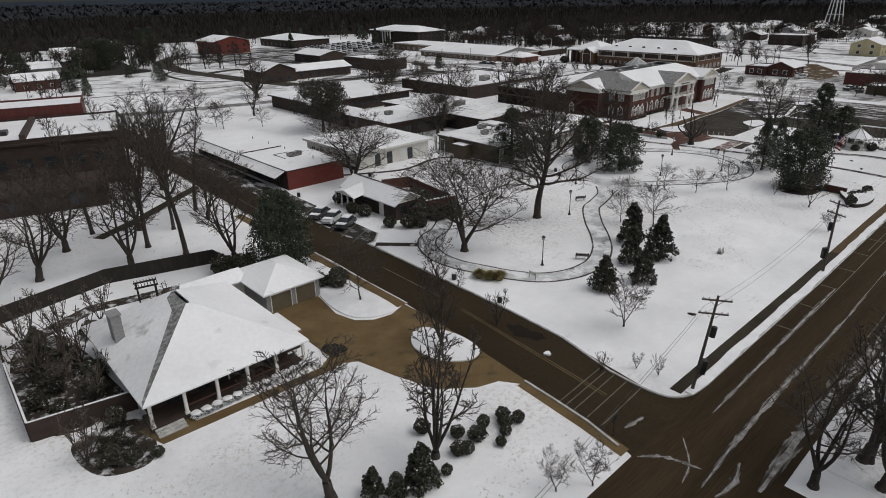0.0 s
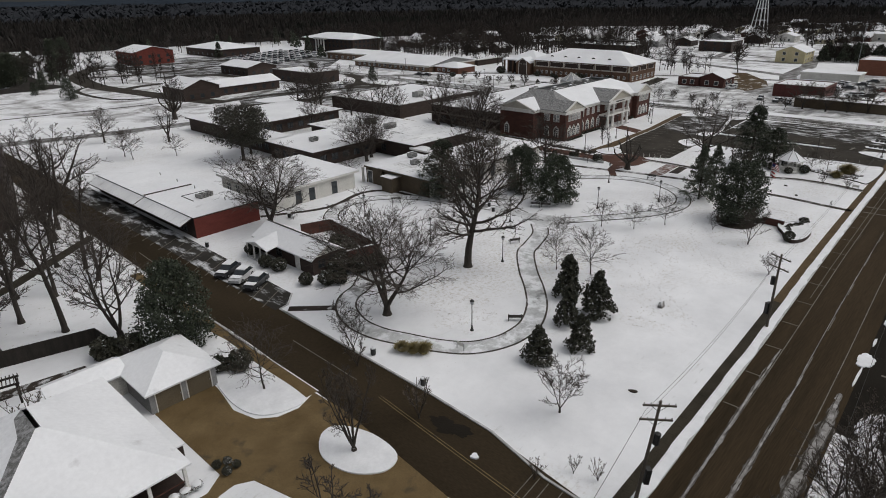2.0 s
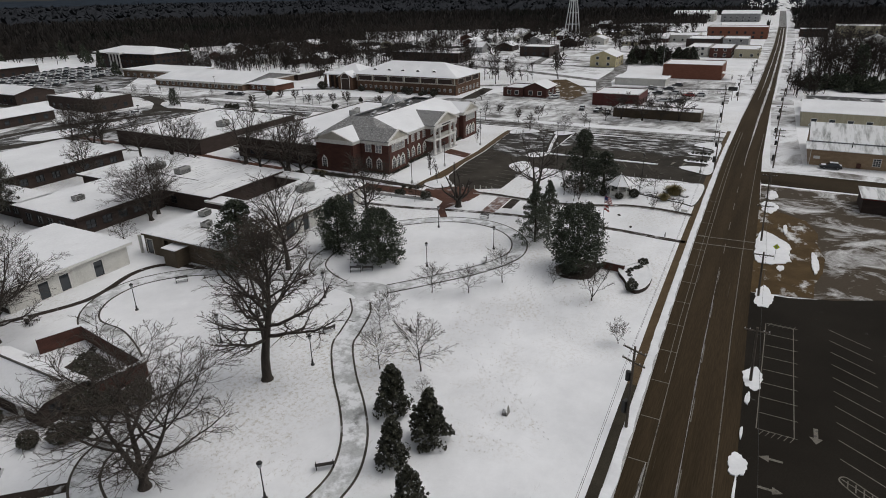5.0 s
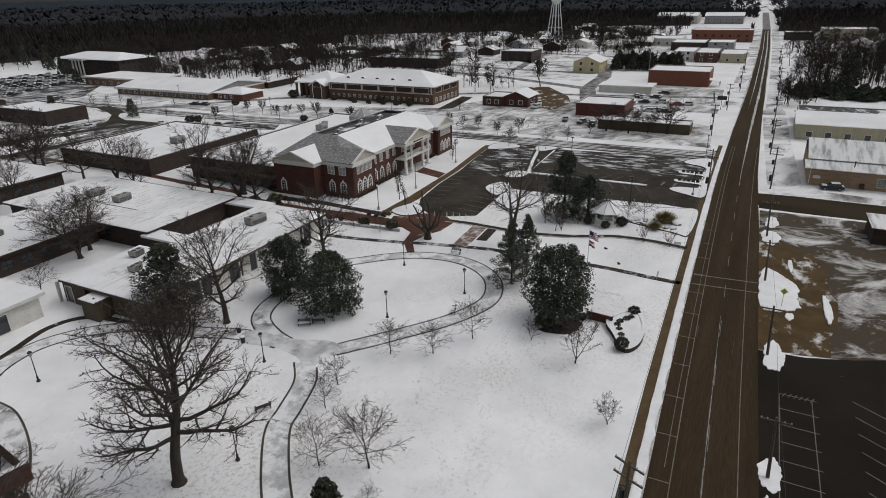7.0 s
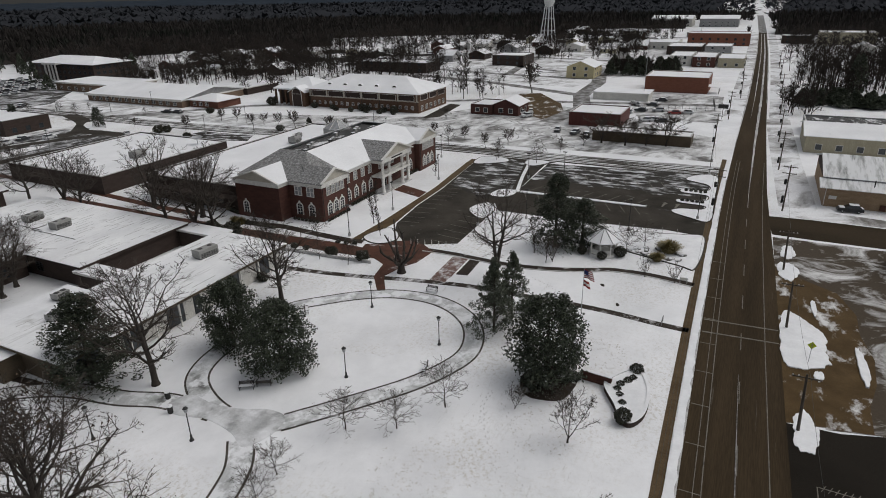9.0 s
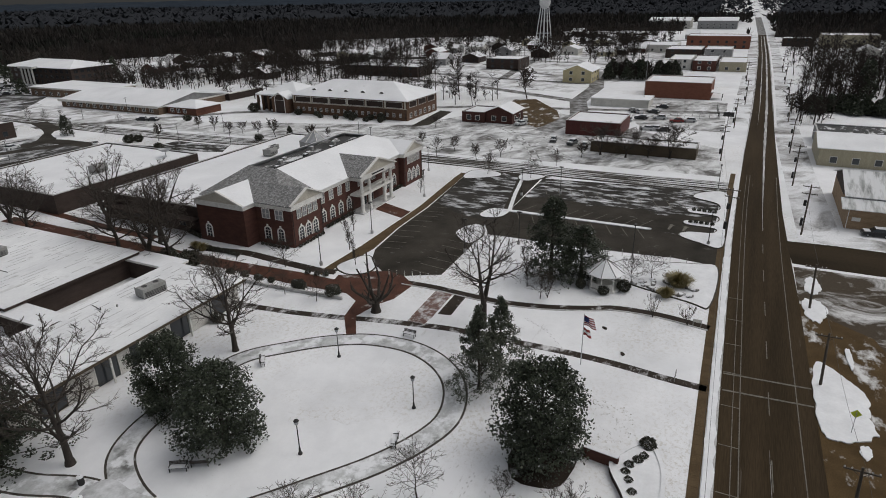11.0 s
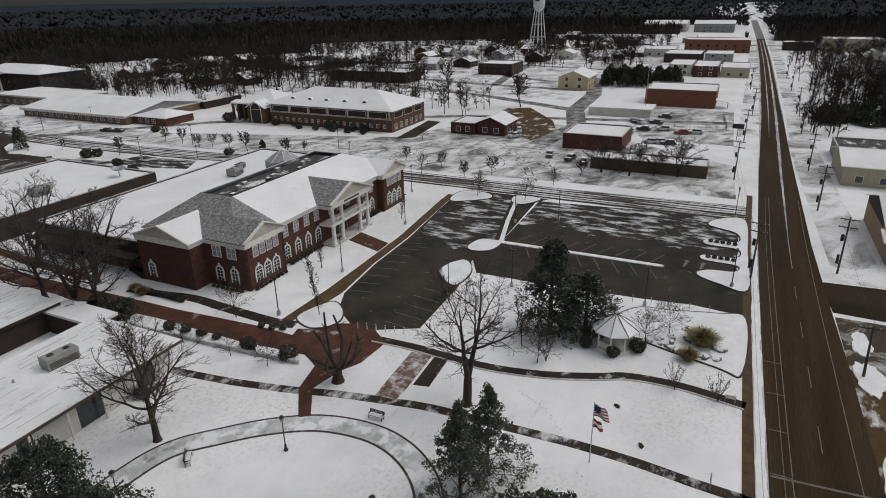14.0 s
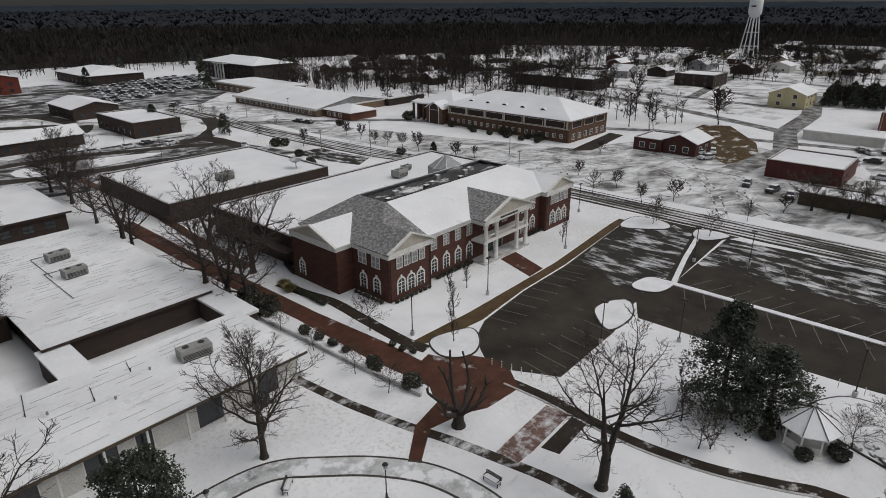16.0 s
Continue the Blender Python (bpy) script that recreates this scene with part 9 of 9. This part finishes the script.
put(lot_lamp(), [(173.2, 37.2, 0), (171.8, 57.0, 90), (149.8, 84.6, 0), (164.6, 64.5, 90), (166.2, 84.6, 0), (190.5, 85.8, 0), (204.3, 58.4, 90), (184.8, 26.0, 0), (199.8, 66.0, 90), (219.0, 26.4, 0), (210.5, 94.8, 0), (242.7, 136.6, 0), (229.2, 181.9, 0), (215.0, 165.6, 0), (210.2, 182.4, 0), (227.2, 250.8, 0), (242.6, 245.1, 0), (204.3, 224.2, 0), (220.4, 274.5, 0), (174.2, 209.5, 0), (173.9, 234, 0), (226.8, 122, 0)])


def utility_pole(height, arms, box):
    ob = thing("utility_pole", "weathered wooden utility pole with cross-arms", "utility pole", group="utility poles")
    part("pole", Geo().tube((0, 0, -0.1), (0, 0, height), 0.17, 0.11, 8, True), POLE_WOOD, ob)
    for k in range(arms):
        z = height - 0.5 - 1.3 * k
        arm = part("cross_arm", Geo().box(-1.3, -0.06, z, 1.3, 0.06, z + 0.13), POLE_WOOD, ob)
        for x in (-1.2, -0.7, 0.7, 1.2):
            part("insulator", Geo().lathe([(0.05, z + 0.13), (0.07, z + 0.22), (0.03, z + 0.3)], x, 0, 6), KERB, arm)
        part("brace", Geo().tube((-0.6, 0, z), (0, 0, z - 0.5), 0.02, 0.02, 4).tube((0.6, 0, z), (0, 0, z - 0.5), 0.02, 0.02, 4), IRON, ob)
    if box:
        part("transformer", Geo().lathe([(0.02, height - 4.0), (0.26, height - 4.0), (0.26, height - 3.0), (0.02, height - 2.9)], 0.42, 0, 10), IRON, ob)
        part("meter_box", Geo().box(0.2, -0.3, 1.8, 0.6, 0.3, 3.2), IRON, ob)
    return ob


p1 = utility_pole(9.6, 2, True)
p1.matrix_basis = pose(48.4, 20.1, 0, 0, 5.5, -46)
for x, y, t in ((84.2, 21.0, 65), (189.2, 23.4, 70), (248.3, 27.4, 70), (294.2, 25.9, 70), (342.7, 23.8, 70), (410.8, 24.9, 70), (196.4, 10.9, 80), (230, 11.2, 80), (263.4, 10.8, 80), (311, 9.8, 80), (349, 9.2, 80), (409, 8.5, 80), (459, 8.4, 80)):
    copy_thing(p1, pose(x, y, 0, 0, 0, t))
p2 = utility_pole(6.8, 1, False)
p2.matrix_basis = pose(98.6, 10.3, 0, 0, 3, 85)
for x, y, t in ((121.6, 10.6, 85), (144.4, 11.2, 85), (164.8, 11.2, 85)):
    copy_thing(p2, pose(x, y, 0, 0, 3, t))


def wire(a_, b_, sag):
    n = 14
    pts = [Vector(a_).lerp(Vector(b_), i / n) - Vector((0, 0, sag * 4 * (i / n) * (1 - i / n))) for i in range(n + 1)]
    d = (Vector(b_) - Vector(a_)).normalized()
    side, up = Vector((-d.y, d.x, 0)).normalized() * 0.014, Vector((0, 0, 0.014))
    g = Geo()
    g.v = [tuple(p + v) for p in pts for v in (side, up, -side, -up)]
    g.f = [(4 * i + k, 4 * i + (k + 1) % 4, 4 * i + 4 + (k + 1) % 4, 4 * i + 4 + k) for i in range(n) for k in range(4)]
    return g


lines = thing("power_lines", "dark overhead power lines between poles", "power line")
for dx, z in ((0.5, 8.2), (0.9, 6.9)):
    for a_, b_ in (((49.0, 20.0), (84.2, 21.0)), ((84.2, 21.0), (189.2, 23.4)), ((189.2, 23.4), (248.3, 27.4)), ((248.3, 27.4), (294.2, 25.9))):
        part("power_line", wire((a_[0], a_[1] + dx, z), (b_[0], b_[1] + dx, z), 0.9), IRON, lines)
    part("power_line", wire((49.0, 20.0 + dx, z), (-10, 12 + dx, z), 0.9), IRON, lines)
for a_, b_ in (((98.6, 10.3), (121.6, 10.6)), ((121.6, 10.6), (144.4, 11.2)), ((144.4, 11.2), (164.8, 11.2)), ((164.8, 11.2), (196.4, 10.9)), ((98.6, 10.3), (40, 8))):
    part("power_line", wire((*a_, 6.5), (*b_, 6.5), 0.6), IRON, lines)


def bench():
    ob = thing("park_bench", "dark slatted park bench with snow on the seat", "bench", group="park benches")
    for i in range(4):
        part("seat_slat", Geo().box(-0.9, -0.25 + 0.13 * i, 0.43, 0.9, -0.15 + 0.13 * i, 0.47), BENCH, ob)
    for i in range(3):
        part("back_slat", Geo().box(-0.9, 0.27 + 0.03 * i, 0.55 + 0.13 * i, 0.9, 0.31 + 0.03 * i, 0.65 + 0.13 * i), BENCH, ob)
    for x in (-0.8, 0.8):
        part("leg", Geo().box(x - 0.04, -0.25, 0, x + 0.04, -0.19, 0.43).box(x - 0.04, 0.2, 0, x + 0.04, 0.26, 0.95).box(x - 0.04, -0.25, 0.62, x + 0.04, 0.26, 0.67), IRON, ob)
    part("snow", Geo().box(-0.88, -0.24, 0.472, 0.88, 0.2, 0.52), SNOW_PILE, ob)
    return ob


put(bench(), [(65.9, 45.0, 130), (86.6, 60.4, 150), (103.6, 68.0, 300), (105.0, 66.6, 120), (135.0, 59.6, 270), (121.8, 73.2, 40), (115.6, 50.8, 200), (88.8, 90.6, 320), (70.5, 98.6, 30)])


def trash_can():
    ob = thing("litter_bin", "dark round litter bin with snow on top", "bin", group="litter bins")
    part("drum", Geo().lathe([(0.26, 0), (0.30, 0.1), (0.30, 0.85), (0.24, 0.9)], 0, 0, 10), IRON, ob)
    part("lid", Geo().lathe([(0.32, 0.86), (0.30, 0.98), (0.05, 1.05)], 0, 0, 10), SNOW_PILE, ob, "lid with snow on it")
    return ob


put(trash_can(), [(98.4, 75.0, 0), (96.6, 72.6, 0), (52.8, 97.6, 0), (48.4, 44.0, 0), (48.9, 52.4, 0), (70.0, 99.4, 0)])
plaque = thing("stone_marker", "small dark stone marker with a snowy top", "marker", 81.0, 32.8)
part("stone", Geo().face((-0.5, -0.3, 0), (0.5, -0.3, 0), (0.45, -0.1, 0.8), (-0.45, -0.1, 0.8)).face((0.5, 0.3, 0), (-0.5, 0.3, 0), (-0.45, 0.2, 0.8), (0.45, 0.2, 0.8)).face((0.5, -0.3, 0), (0.5, 0.3, 0), (0.45, 0.2, 0.8), (0.45, -0.1, 0.8)).face((-0.5, 0.3, 0), (-0.5, -0.3, 0), (-0.45, -0.1, 0.8), (-0.45, 0.2, 0.8)), STONE, plaque)
part("snow_top", Geo().box(-0.45, -0.1, 0.8, 0.45, 0.2, 0.88), SNOW_PILE, plaque)
for x, y in ((61.7, 27.0), (142.0, 33.0), (147.6, 36.4), (163.4, 26.0)):
    rk = thing("low_stone", "low dark flat stone in the snow", "stone", x, y, 0, 37 * x)
    part("stone", Geo().prism(blob(0, 0, 0.42, 0.22, 11, 0.3, int(x)), -0.05, 0.13), WALK_DARK, rk)

# memorial: brick wall and curved snowy terrace
mem = thing("memorial_terrace", "raised snowy memorial terrace with a curved dark wall", "terrace")
terr = smooth_line([(115.0, 26.8), (116.4, 25.6), (119.0, 25.3), (122.0, 25.6), (124.6, 26.6), (125.6, 27.6), (123.4, 29.4), (121.0, 30.2), (118.0, 28.6)], 6, True)
part("terrace_wall", ribbon(terr, 0.35, -0.1, 0.62, True), BRICK_DARK, mem, "dark curved retaining wall")
part("terrace_top", Geo().prism(offset(terr, 0.0, True), 0.0, 0.58), SNOW_PILE, mem, "smooth snow on the terrace")
part("wall_cap", ribbon(terr, 0.40, 0.62, 0.68, True), SNOW_PILE, mem)
part("brick_wall", ribbon([(121.4, 29.6), (121.8, 33.2)], 0.4, 0, 1.25), BRICK, mem)
part("wall_cap", ribbon([(121.4, 29.6), (121.8, 33.2)], 0.5, 1.25, 1.33), SNOW_PILE, mem)
# Uneven dark ring on the ground round the magnolia's trunk.
tagged(part("dark_ring", Geo().prism(blob(119.4, 36.4, 3.9, 3.2, 22, 0.12, 9), -0.05, 0.045), WALK_DARK), "dark uneven ring on the ground under the magnolia", "flower bed", "", "structure")

# flagpole
fp = thing("flagpole", "pale flagpole with two flags hanging", "flagpole", 137.6, 37.2)
part("pole", Geo().tube((0, 0, 0), (0, 0, 7.0), 0.06, 0.04, 8, True), STEEL, fp)


def hanging(y0, y1, z0, z1, drop, rows_=1):
    """Cloth drooping from the pole in soft folds, cut into level stripes."""
    bands = [Geo() for _ in range(rows_)]
    for k in range(rows_):
        for i in range(10):
            ring_ = []
            for u, v in ((i / 10, k / rows_), ((i + 1) / 10, k / rows_), ((i + 1) / 10, (k + 1) / rows_), (i / 10, (k + 1) / rows_)):
                ring_.append((0.16 * math.sin(7 * u + 1.5 * v) * (0.3 + u), y0 + (y1 - y0) * u * (1 - 0.25 * v), z0 + (z1 - z0) * v - drop * u * u))
            bands[k].face(*ring_)
    return bands


stripes = hanging(-0.05, -1.5, 5.5, 6.8, 0.45, 9)
fl = part("flag", stripes[0], FLAG_RED, fp, "striped flag drooping in folds")
for k in range(1, 9):
    part("stripe", stripes[k], FLAG_RED if k % 2 == 0 else FLAG_WHITE, fl)
part("canton", Geo().face((-0.12, -0.06, 6.15), (-0.16, -0.62, 6.0), (-0.16, -0.62, 6.62), (-0.12, -0.06, 6.79)), FLAG_BLUE, fl)
low_bands = hanging(-0.05, -1.0, 4.2, 5.2, 0.4, 3)
fl2 = part("lower_flag", low_bands[0], FLAG_RED, fp, "red and white flag drooping in folds")
part("white_bar", low_bands[1], FLAG_WHITE, fl2)
part("upper_bar", low_bands[2], FLAG_RED, fl2)


def gazebo():
    ob = thing("gazebo", "white eight-sided gazebo with a snowy roof", "gazebo", 160.2, 39.2)
    part("floor", Geo().lathe([(0.01, 0.4), (2.55, 0.4), (2.55, 0.0)], 0, 0, 8), WHITE, ob)
    for i in range(8):
        w, v = math.pi * 2 * i / 8, math.pi * 2 * (i + 1) / 8
        p, q = (2.3 * math.cos(w), 2.3 * math.sin(w)), (2.3 * math.cos(v), 2.3 * math.sin(v))
        part("post", Geo().box(p[0] - 0.08, p[1] - 0.08, 0.4, p[0] + 0.08, p[1] + 0.08, 2.8), WHITE, ob)
        if i != 5:
            part("railing", ribbon([p, q], 0.06, 0.5, 1.35), WALL_PALE, ob)
        part("header", ribbon([p, q], 0.10, 2.55, 2.8), WHITE, ob)
        a_, b_ = (2.9 * math.cos(w), 2.9 * math.sin(w), 2.75), (2.9 * math.cos(v), 2.9 * math.sin(v), 2.75)
        part("roof_panel", slab([a_, b_, (0, 0, 4.75)], 0.1), SNOW_ROOF, ob)
        part("hip_strip", Geo().tube((a_[0], a_[1], 2.8), (0, 0, 4.8), 0.05, 0.05, 4), SHINGLE_DARK, ob)
    part("finial", Geo().lathe([(0.12, 4.7), (0.1, 4.95), (0.02, 5.1)], 0, 0, 8), WHITE, ob)


gazebo()
rnd = random.Random(8)
for i in range(26):
    x, y = rnd.uniform(161.5, 168.5), rnd.uniform(25.5, 35.5)
    st = thing("rockery_stone", "dark rockery stone with snow on top", "stone", x, y, 0, rnd.uniform(0, 360), "rockery stones")
    s = rnd.uniform(0.35, 0.75)
    part("stone", Geo().prism(blob(0, 0, s, s * 0.7, 8, 0.35, i), -0.05, s * 0.6), STONE, st)
    part("snow_top", Geo().prism(blob(0, 0, s * 0.6, s * 0.45, 8, 0.35, i + 50), s * 0.6, s * 0.6 + 0.07), SNOW_PILE, st)

# garden beds beside the house
setting("garden_bed", Geo().prism(smooth_line([(3.0, 54.6), (9.6, 53.6), (9.9, 60), (9.4, 67), (8.0, 72.5), (3.4, 70)], 5, True), -0.1, 0.03), MULCH, "dark planting bed with snow between the shrubs", "flower bed")
setting("garden_bed", Geo().prism(smooth_line([(5.0, 51.6), (9.6, 51.2), (10.0, 47.4), (8.6, 44.6), (5.6, 45.4), (4.4, 48.6)], 5, True), -0.1, 0.028), MULCH, "small planting bed before the garden wall", "flower bed")
setting("garden_path", Geo().prism([(3.2, 73.0), (12.5, 77.6), (26.0, 75.2), (26.4, 73.6), (12.8, 75.4), (5.0, 71.6)], -0.1, 0.026), MULCH, "trodden path along the board fence", "path")

# pergola and garden things behind the house
pg = thing("pergola", "dark timber pergola in the garden", "pergola", 18.4, 73.8, 0, -12)
for x in (-1.0, 1.0):
    for y in (-0.8, 0.8):
        part("post", Geo().box(x - 0.09, y - 0.09, 0, x + 0.09, y + 0.09, 2.2), WOOD_DARK, pg)
for y in (-0.8, 0.8):
    part("beam", Geo().box(-1.3, y - 0.06, 2.2, 1.3, y + 0.06, 2.4), WOOD_DARK, pg)
for i in range(8):
    part("rafter", Geo().box(-1.2 + i * 0.34, -1.1, 2.4, -1.12 + i * 0.34, 1.1, 2.52), WOOD_DARK, pg)
sw = thing("bench_swing", "pale slatted bench in the plaza", "bench", 139.0, 26.4)
part("frame", Geo().box(-0.7, -0.05, 0, -0.62, 0.05, 0.9).box(0.62, -0.05, 0, 0.7, 0.05, 0.9).box(-0.7, -0.05, 0.85, 0.7, 0.05, 0.93), WALL_GREY, sw)
sg = thing("crossing_sign", "yellow-green crossing sign on a post", "road sign", 136.2, 9.0, 0.1, 90)
part("post", Geo().tube((0, 0, 0), (0, 0, 2.6), 0.035, 0.035, 6), STEEL, sg)
part("plate", Geo().prism([(0, -0.5), (0.5, 0), (0, 0.5), (-0.5, 0)], 0, 0.03), SIGN_YELLOW, sg, "diamond plate", at=pose(0, -0.05, 2.3, 90, 0, 0))
ss = thing("street_sign", "dark street sign post at the corner", "road sign", 37.6, 21.4)
part("post", Geo().tube((0, 0, 0), (0, 0, 2.1), 0.05, 0.05, 6), IRON, ss)
part("plate", Geo().box(-0.35, -0.02, 1.5, 0.35, 0.02, 2.1), IRON, ss)
for x, y in ((153.2, 25.2), (56.2, 45.6)):
    sb = thing("notice_sign", "low sign board on two posts", "sign", x, y, 0, 90)
    for px in (-0.55, 0.47):
        part("post", Geo().box(px, -0.04, 0, px + 0.08, 0.04, 1.0), STEEL, sb)
    part("board", Geo().box(-0.55, -0.03, 0.55, 0.55, 0.03, 1.0), WALL_PALE, sb)
for i in range(6):
    bl = thing("bollard", "slim white bollard beside the plaza", "bollard", 151.0 + 0.25 * i, 72.0 - 1.3 * i, 0, 0, "bollards")
    part("post", Geo().tube((0, 0, 0), (0, 0, 0.95), 0.07, 0.07, 8, True), WHITE, bl)
    part("band", Geo().tube((0, 0, 0.75), (0, 0, 0.85), 0.075, 0.075, 8), IRON, bl)
for i in range(5):
    bl = thing("marker_post", "slim pale marker post beside the lane", "post", 174.2 - 0.1 * i, 28.6 + 2.6 * i, 0, 0, "marker posts")
    part("post", Geo().tube((0, 0, 0), (0, 0, 1.1), 0.04, 0.04, 6, True), KERB, bl)
    part("cap", Geo().tube((0, 0, 1.1), (0, 0, 1.16), 0.05, 0.03, 6, True), WHITE, bl)


def car(paint, label, snowy):
    ob = thing("car", label, "car", group="parked cars")
    sec = [(-2.3, 0.35, 0.75), (-2.25, 0.3, 0.95), (-1.5, 0.28, 1.02), (1.0, 0.28, 1.0), (2.1, 0.3, 0.86), (2.32, 0.35, 0.7)]
    body = Geo()
    for i in range(len(sec) - 1):
        (xa, la, ha), (xb, lb, hb) = sec[i], sec[i + 1]
        for s in (-1, 1):
            q = [(xa, s * 0.9, la), (xb, s * 0.9, lb), (xb, s * 0.84, hb), (xa, s * 0.84, ha)]
            body.face(*(q if s < 0 else q[::-1]))
        body.face((xa, -0.84, ha), (xb, -0.84, hb), (xb, 0.84, hb), (xa, 0.84, ha))
        body.face((xb, -0.9, lb), (xa, -0.9, la), (xa, 0.9, la), (xb, 0.9, lb))
    for x, l_, h_, s in ((-2.3, 0.35, 0.75, -1), (2.32, 0.35, 0.7, 1)):
        q = [(x, -0.9, l_), (x, 0.9, l_), (x, 0.84, h_), (x, -0.84, h_)]
        body.face(*(q if s > 0 else q[::-1]))
    part("body", body, paint, ob)
    lo_, hi_ = [(-1.9, -0.82, 1.0), (1.0, -0.82, 1.0), (1.0, 0.82, 1.0), (-1.9, 0.82, 1.0)], [(-1.4, -0.66, 1.5), (0.25, -0.66, 1.5), (0.25, 0.66, 1.5), (-1.4, 0.66, 1.5)]
    cab = Geo()
    for i in range(4):
        j = (i + 1) % 4
        cab.face(lo_[i], lo_[j], hi_[j], hi_[i])
    part("cabin_glass", cab, GLASS, ob)
    part("roof_panel", Geo().box(-1.42, -0.68, 1.49, 0.28, 0.68, 1.55), paint, ob)
    if snowy:
        part("snow", Geo().box(-1.42, -0.66, 1.55, 0.26, 0.66, 1.63).box(1.05, -0.78, 0.99, 2.0, 0.78, 1.05).box(-2.2, -0.78, 1.0, -1.85, 0.78, 1.06), SNOW_PILE, ob, "snow on roof and bonnet")
    for x in (-1.4, 1.42):
        for s in (-1, 1):
            wh = part("wheel", Geo().tube((x, s * 0.72, 0.33), (x, s * 0.93, 0.33), 0.33, 0.33, 12, True), TYRE, ob)
            part("rim", Geo().tube((x, s * 0.90, 0.33), (x, s * 0.945, 0.33), 0.19, 0.17, 8, True), STEEL, wh)
    for s in (-1, 1):
        part("headlight", Geo().box(2.26, s * 0.62 - 0.14, 0.58, 2.335, s * 0.62 + 0.14, 0.70), BLIND, ob)
        part("tail_light", Geo().box(-2.315, s * 0.66 - 0.12, 0.62, -2.26, s * 0.66 + 0.12, 0.74), CAR_RED, ob)
    return ob


white_car = car(CAR_WHITE, "pale parked car heaped with snow", True)
white_car.matrix_basis = pose(50.0, 82.2, 0.02, 0, 0, 210)
dark_car = car(CAR_DARK, "dark parked car with snow on its roof", True)
dark_car.matrix_basis = pose(49.6, 85.4, 0.02, 0, 0, 210)
copy_thing(dark_car, pose(50.1, 78.6, 0.02, 0, 0, 210))
red_car = car(CAR_RED, "red car parked in the yard", False)
red_car.matrix_basis = pose(298, 44, 0.02, 0, 0, 100)
DARK = [(254.6, 74.6, 190), (253.0, 68.4, 170), (250.2, 64.0, 190), (200.8, -1.2, 95), (200.6, -16, 95), (312.9, 61.2, 20), (312.8, 53.7, 70), (324.5, 52.2, 100), (281.2, 46.2, 95), (219, 148, 100), (196, 200, 60), (180, 232, 20), (234, 227, 100), (235, 222.5, 95), (300, 56, 80), (222, 300, 30)]
PALE = [(311, 58.7, 40), (281.3, 51.4, 95), (282.2, 49.1, 95), (275, 92, 150), (279, 96, 150), (283, 93, 200), (300, 40, 95), (302, 50, 95), (198.6, 206, 60), (185, 226, 15), (294, 60, 80), (272, 66, 10), (164, 232, 5), (174, 231, 5)]
for i, (x, y, t) in enumerate(DARK):
    copy_thing(dark_car, pose(x, y, 0.02, 0, 0, t))
for i, (x, y, t) in enumerate(PALE):
    copy_thing(white_car, pose(x, y, 0.02, 0, 0, t))
yard_fence = thing("yard_fence", "dark chain-link fence round the storage yard", "fence")
RUN = [(304.8, 47.0), (307.1, 37.4), (309.3, 31.2), (331.2, 33.3)]
for p, q in zip(RUN, RUN[1:]):
    n = max(2, int(math.hypot(q[0] - p[0], q[1] - p[1]) / 2.4))
    for i in range(n):
        x, y = p[0] + (q[0] - p[0]) * i / n, p[1] + (q[1] - p[1]) * i / n
        part("post", Geo().tube((x, y, 0), (x, y, 1.9), 0.05, 0.05, 5), IRON, yard_fence)
    for z in (0.15, 1.0, 1.85):
        part("rail", Geo().tube((*p, z), (*q, z), 0.04, 0.04, 4), IRON, yard_fence)
yard_sign = thing("yard_sign", "dark sign board on a tall post", "sign", 294.3, 28.0, 0, 90)
part("post", Geo().tube((0, 0, 0), (0, 0, 5.2), 0.09, 0.08, 6), IRON, yard_sign)
part("board", Geo().box(-1.6, -0.06, 3.6, 1.6, 0.06, 5.0), IRON, yard_sign)
rnd = random.Random(3)
for i in range(70):
    row = i // 12
    x, y = 206 + 5.8 * (i % 12) + row * 3, 330 + row * 11 + (i % 12) * 2.2
    copy_thing(rnd.choice((dark_car, white_car)), pose(x, y, 0.02, 0, 0, 118 + rnd.uniform(-5, 5)))


# water tower
wt = thing("water_tower", "white water tower on braced legs", "water tower", 515.4, 158)
for i in range(4):
    w = math.pi / 4 + i * math.pi / 2
    part("leg", Geo().tube((7.6 * math.cos(w), 7.6 * math.sin(w), 0), (3.0 * math.cos(w), 3.0 * math.sin(w), 32), 0.34, 0.3, 6), TOWER, wt)
for z in (7.5, 15, 23):
    rr = 7.6 - 4.6 * z / 32
    for i in range(4):
        w, v = math.pi / 4 + i * math.pi / 2, math.pi / 4 + (i + 1) * math.pi / 2
        part("strut", Geo().tube((rr * math.cos(w), rr * math.sin(w), z), (rr * math.cos(v), rr * math.sin(v), z), 0.14, 0.14, 4), TOWER, wt)
part("riser", Geo().tube((0, 0, 0), (0, 0, 33), 0.5, 0.5, 8), TOWER, wt)
part("tank", Geo().lathe([(0.1, 30.5), (2.4, 31.6), (3.7, 33.6), (3.8, 40.5), (3.4, 41.2), (0.1, 43.4)], 0, 0, 20), TOWER, wt, "", True)
part("tank_lettering", Geo().box(-3.84, -1.4, 37.2, -3.80, 1.4, 38.0), IRON, wt, "dark lettering too small to read")
mast = thing("antenna_mast", "tall slim antenna mast", "mast", 330, 60)
part("mast_leg", Geo().tube((0, 0, 0), (0, 0, 24), 0.1, 0.06, 5), STEEL, mast)
part("mast_arm", Geo().box(-0.5, -0.03, 22, 0.5, 0.03, 22.1), STEEL, mast)
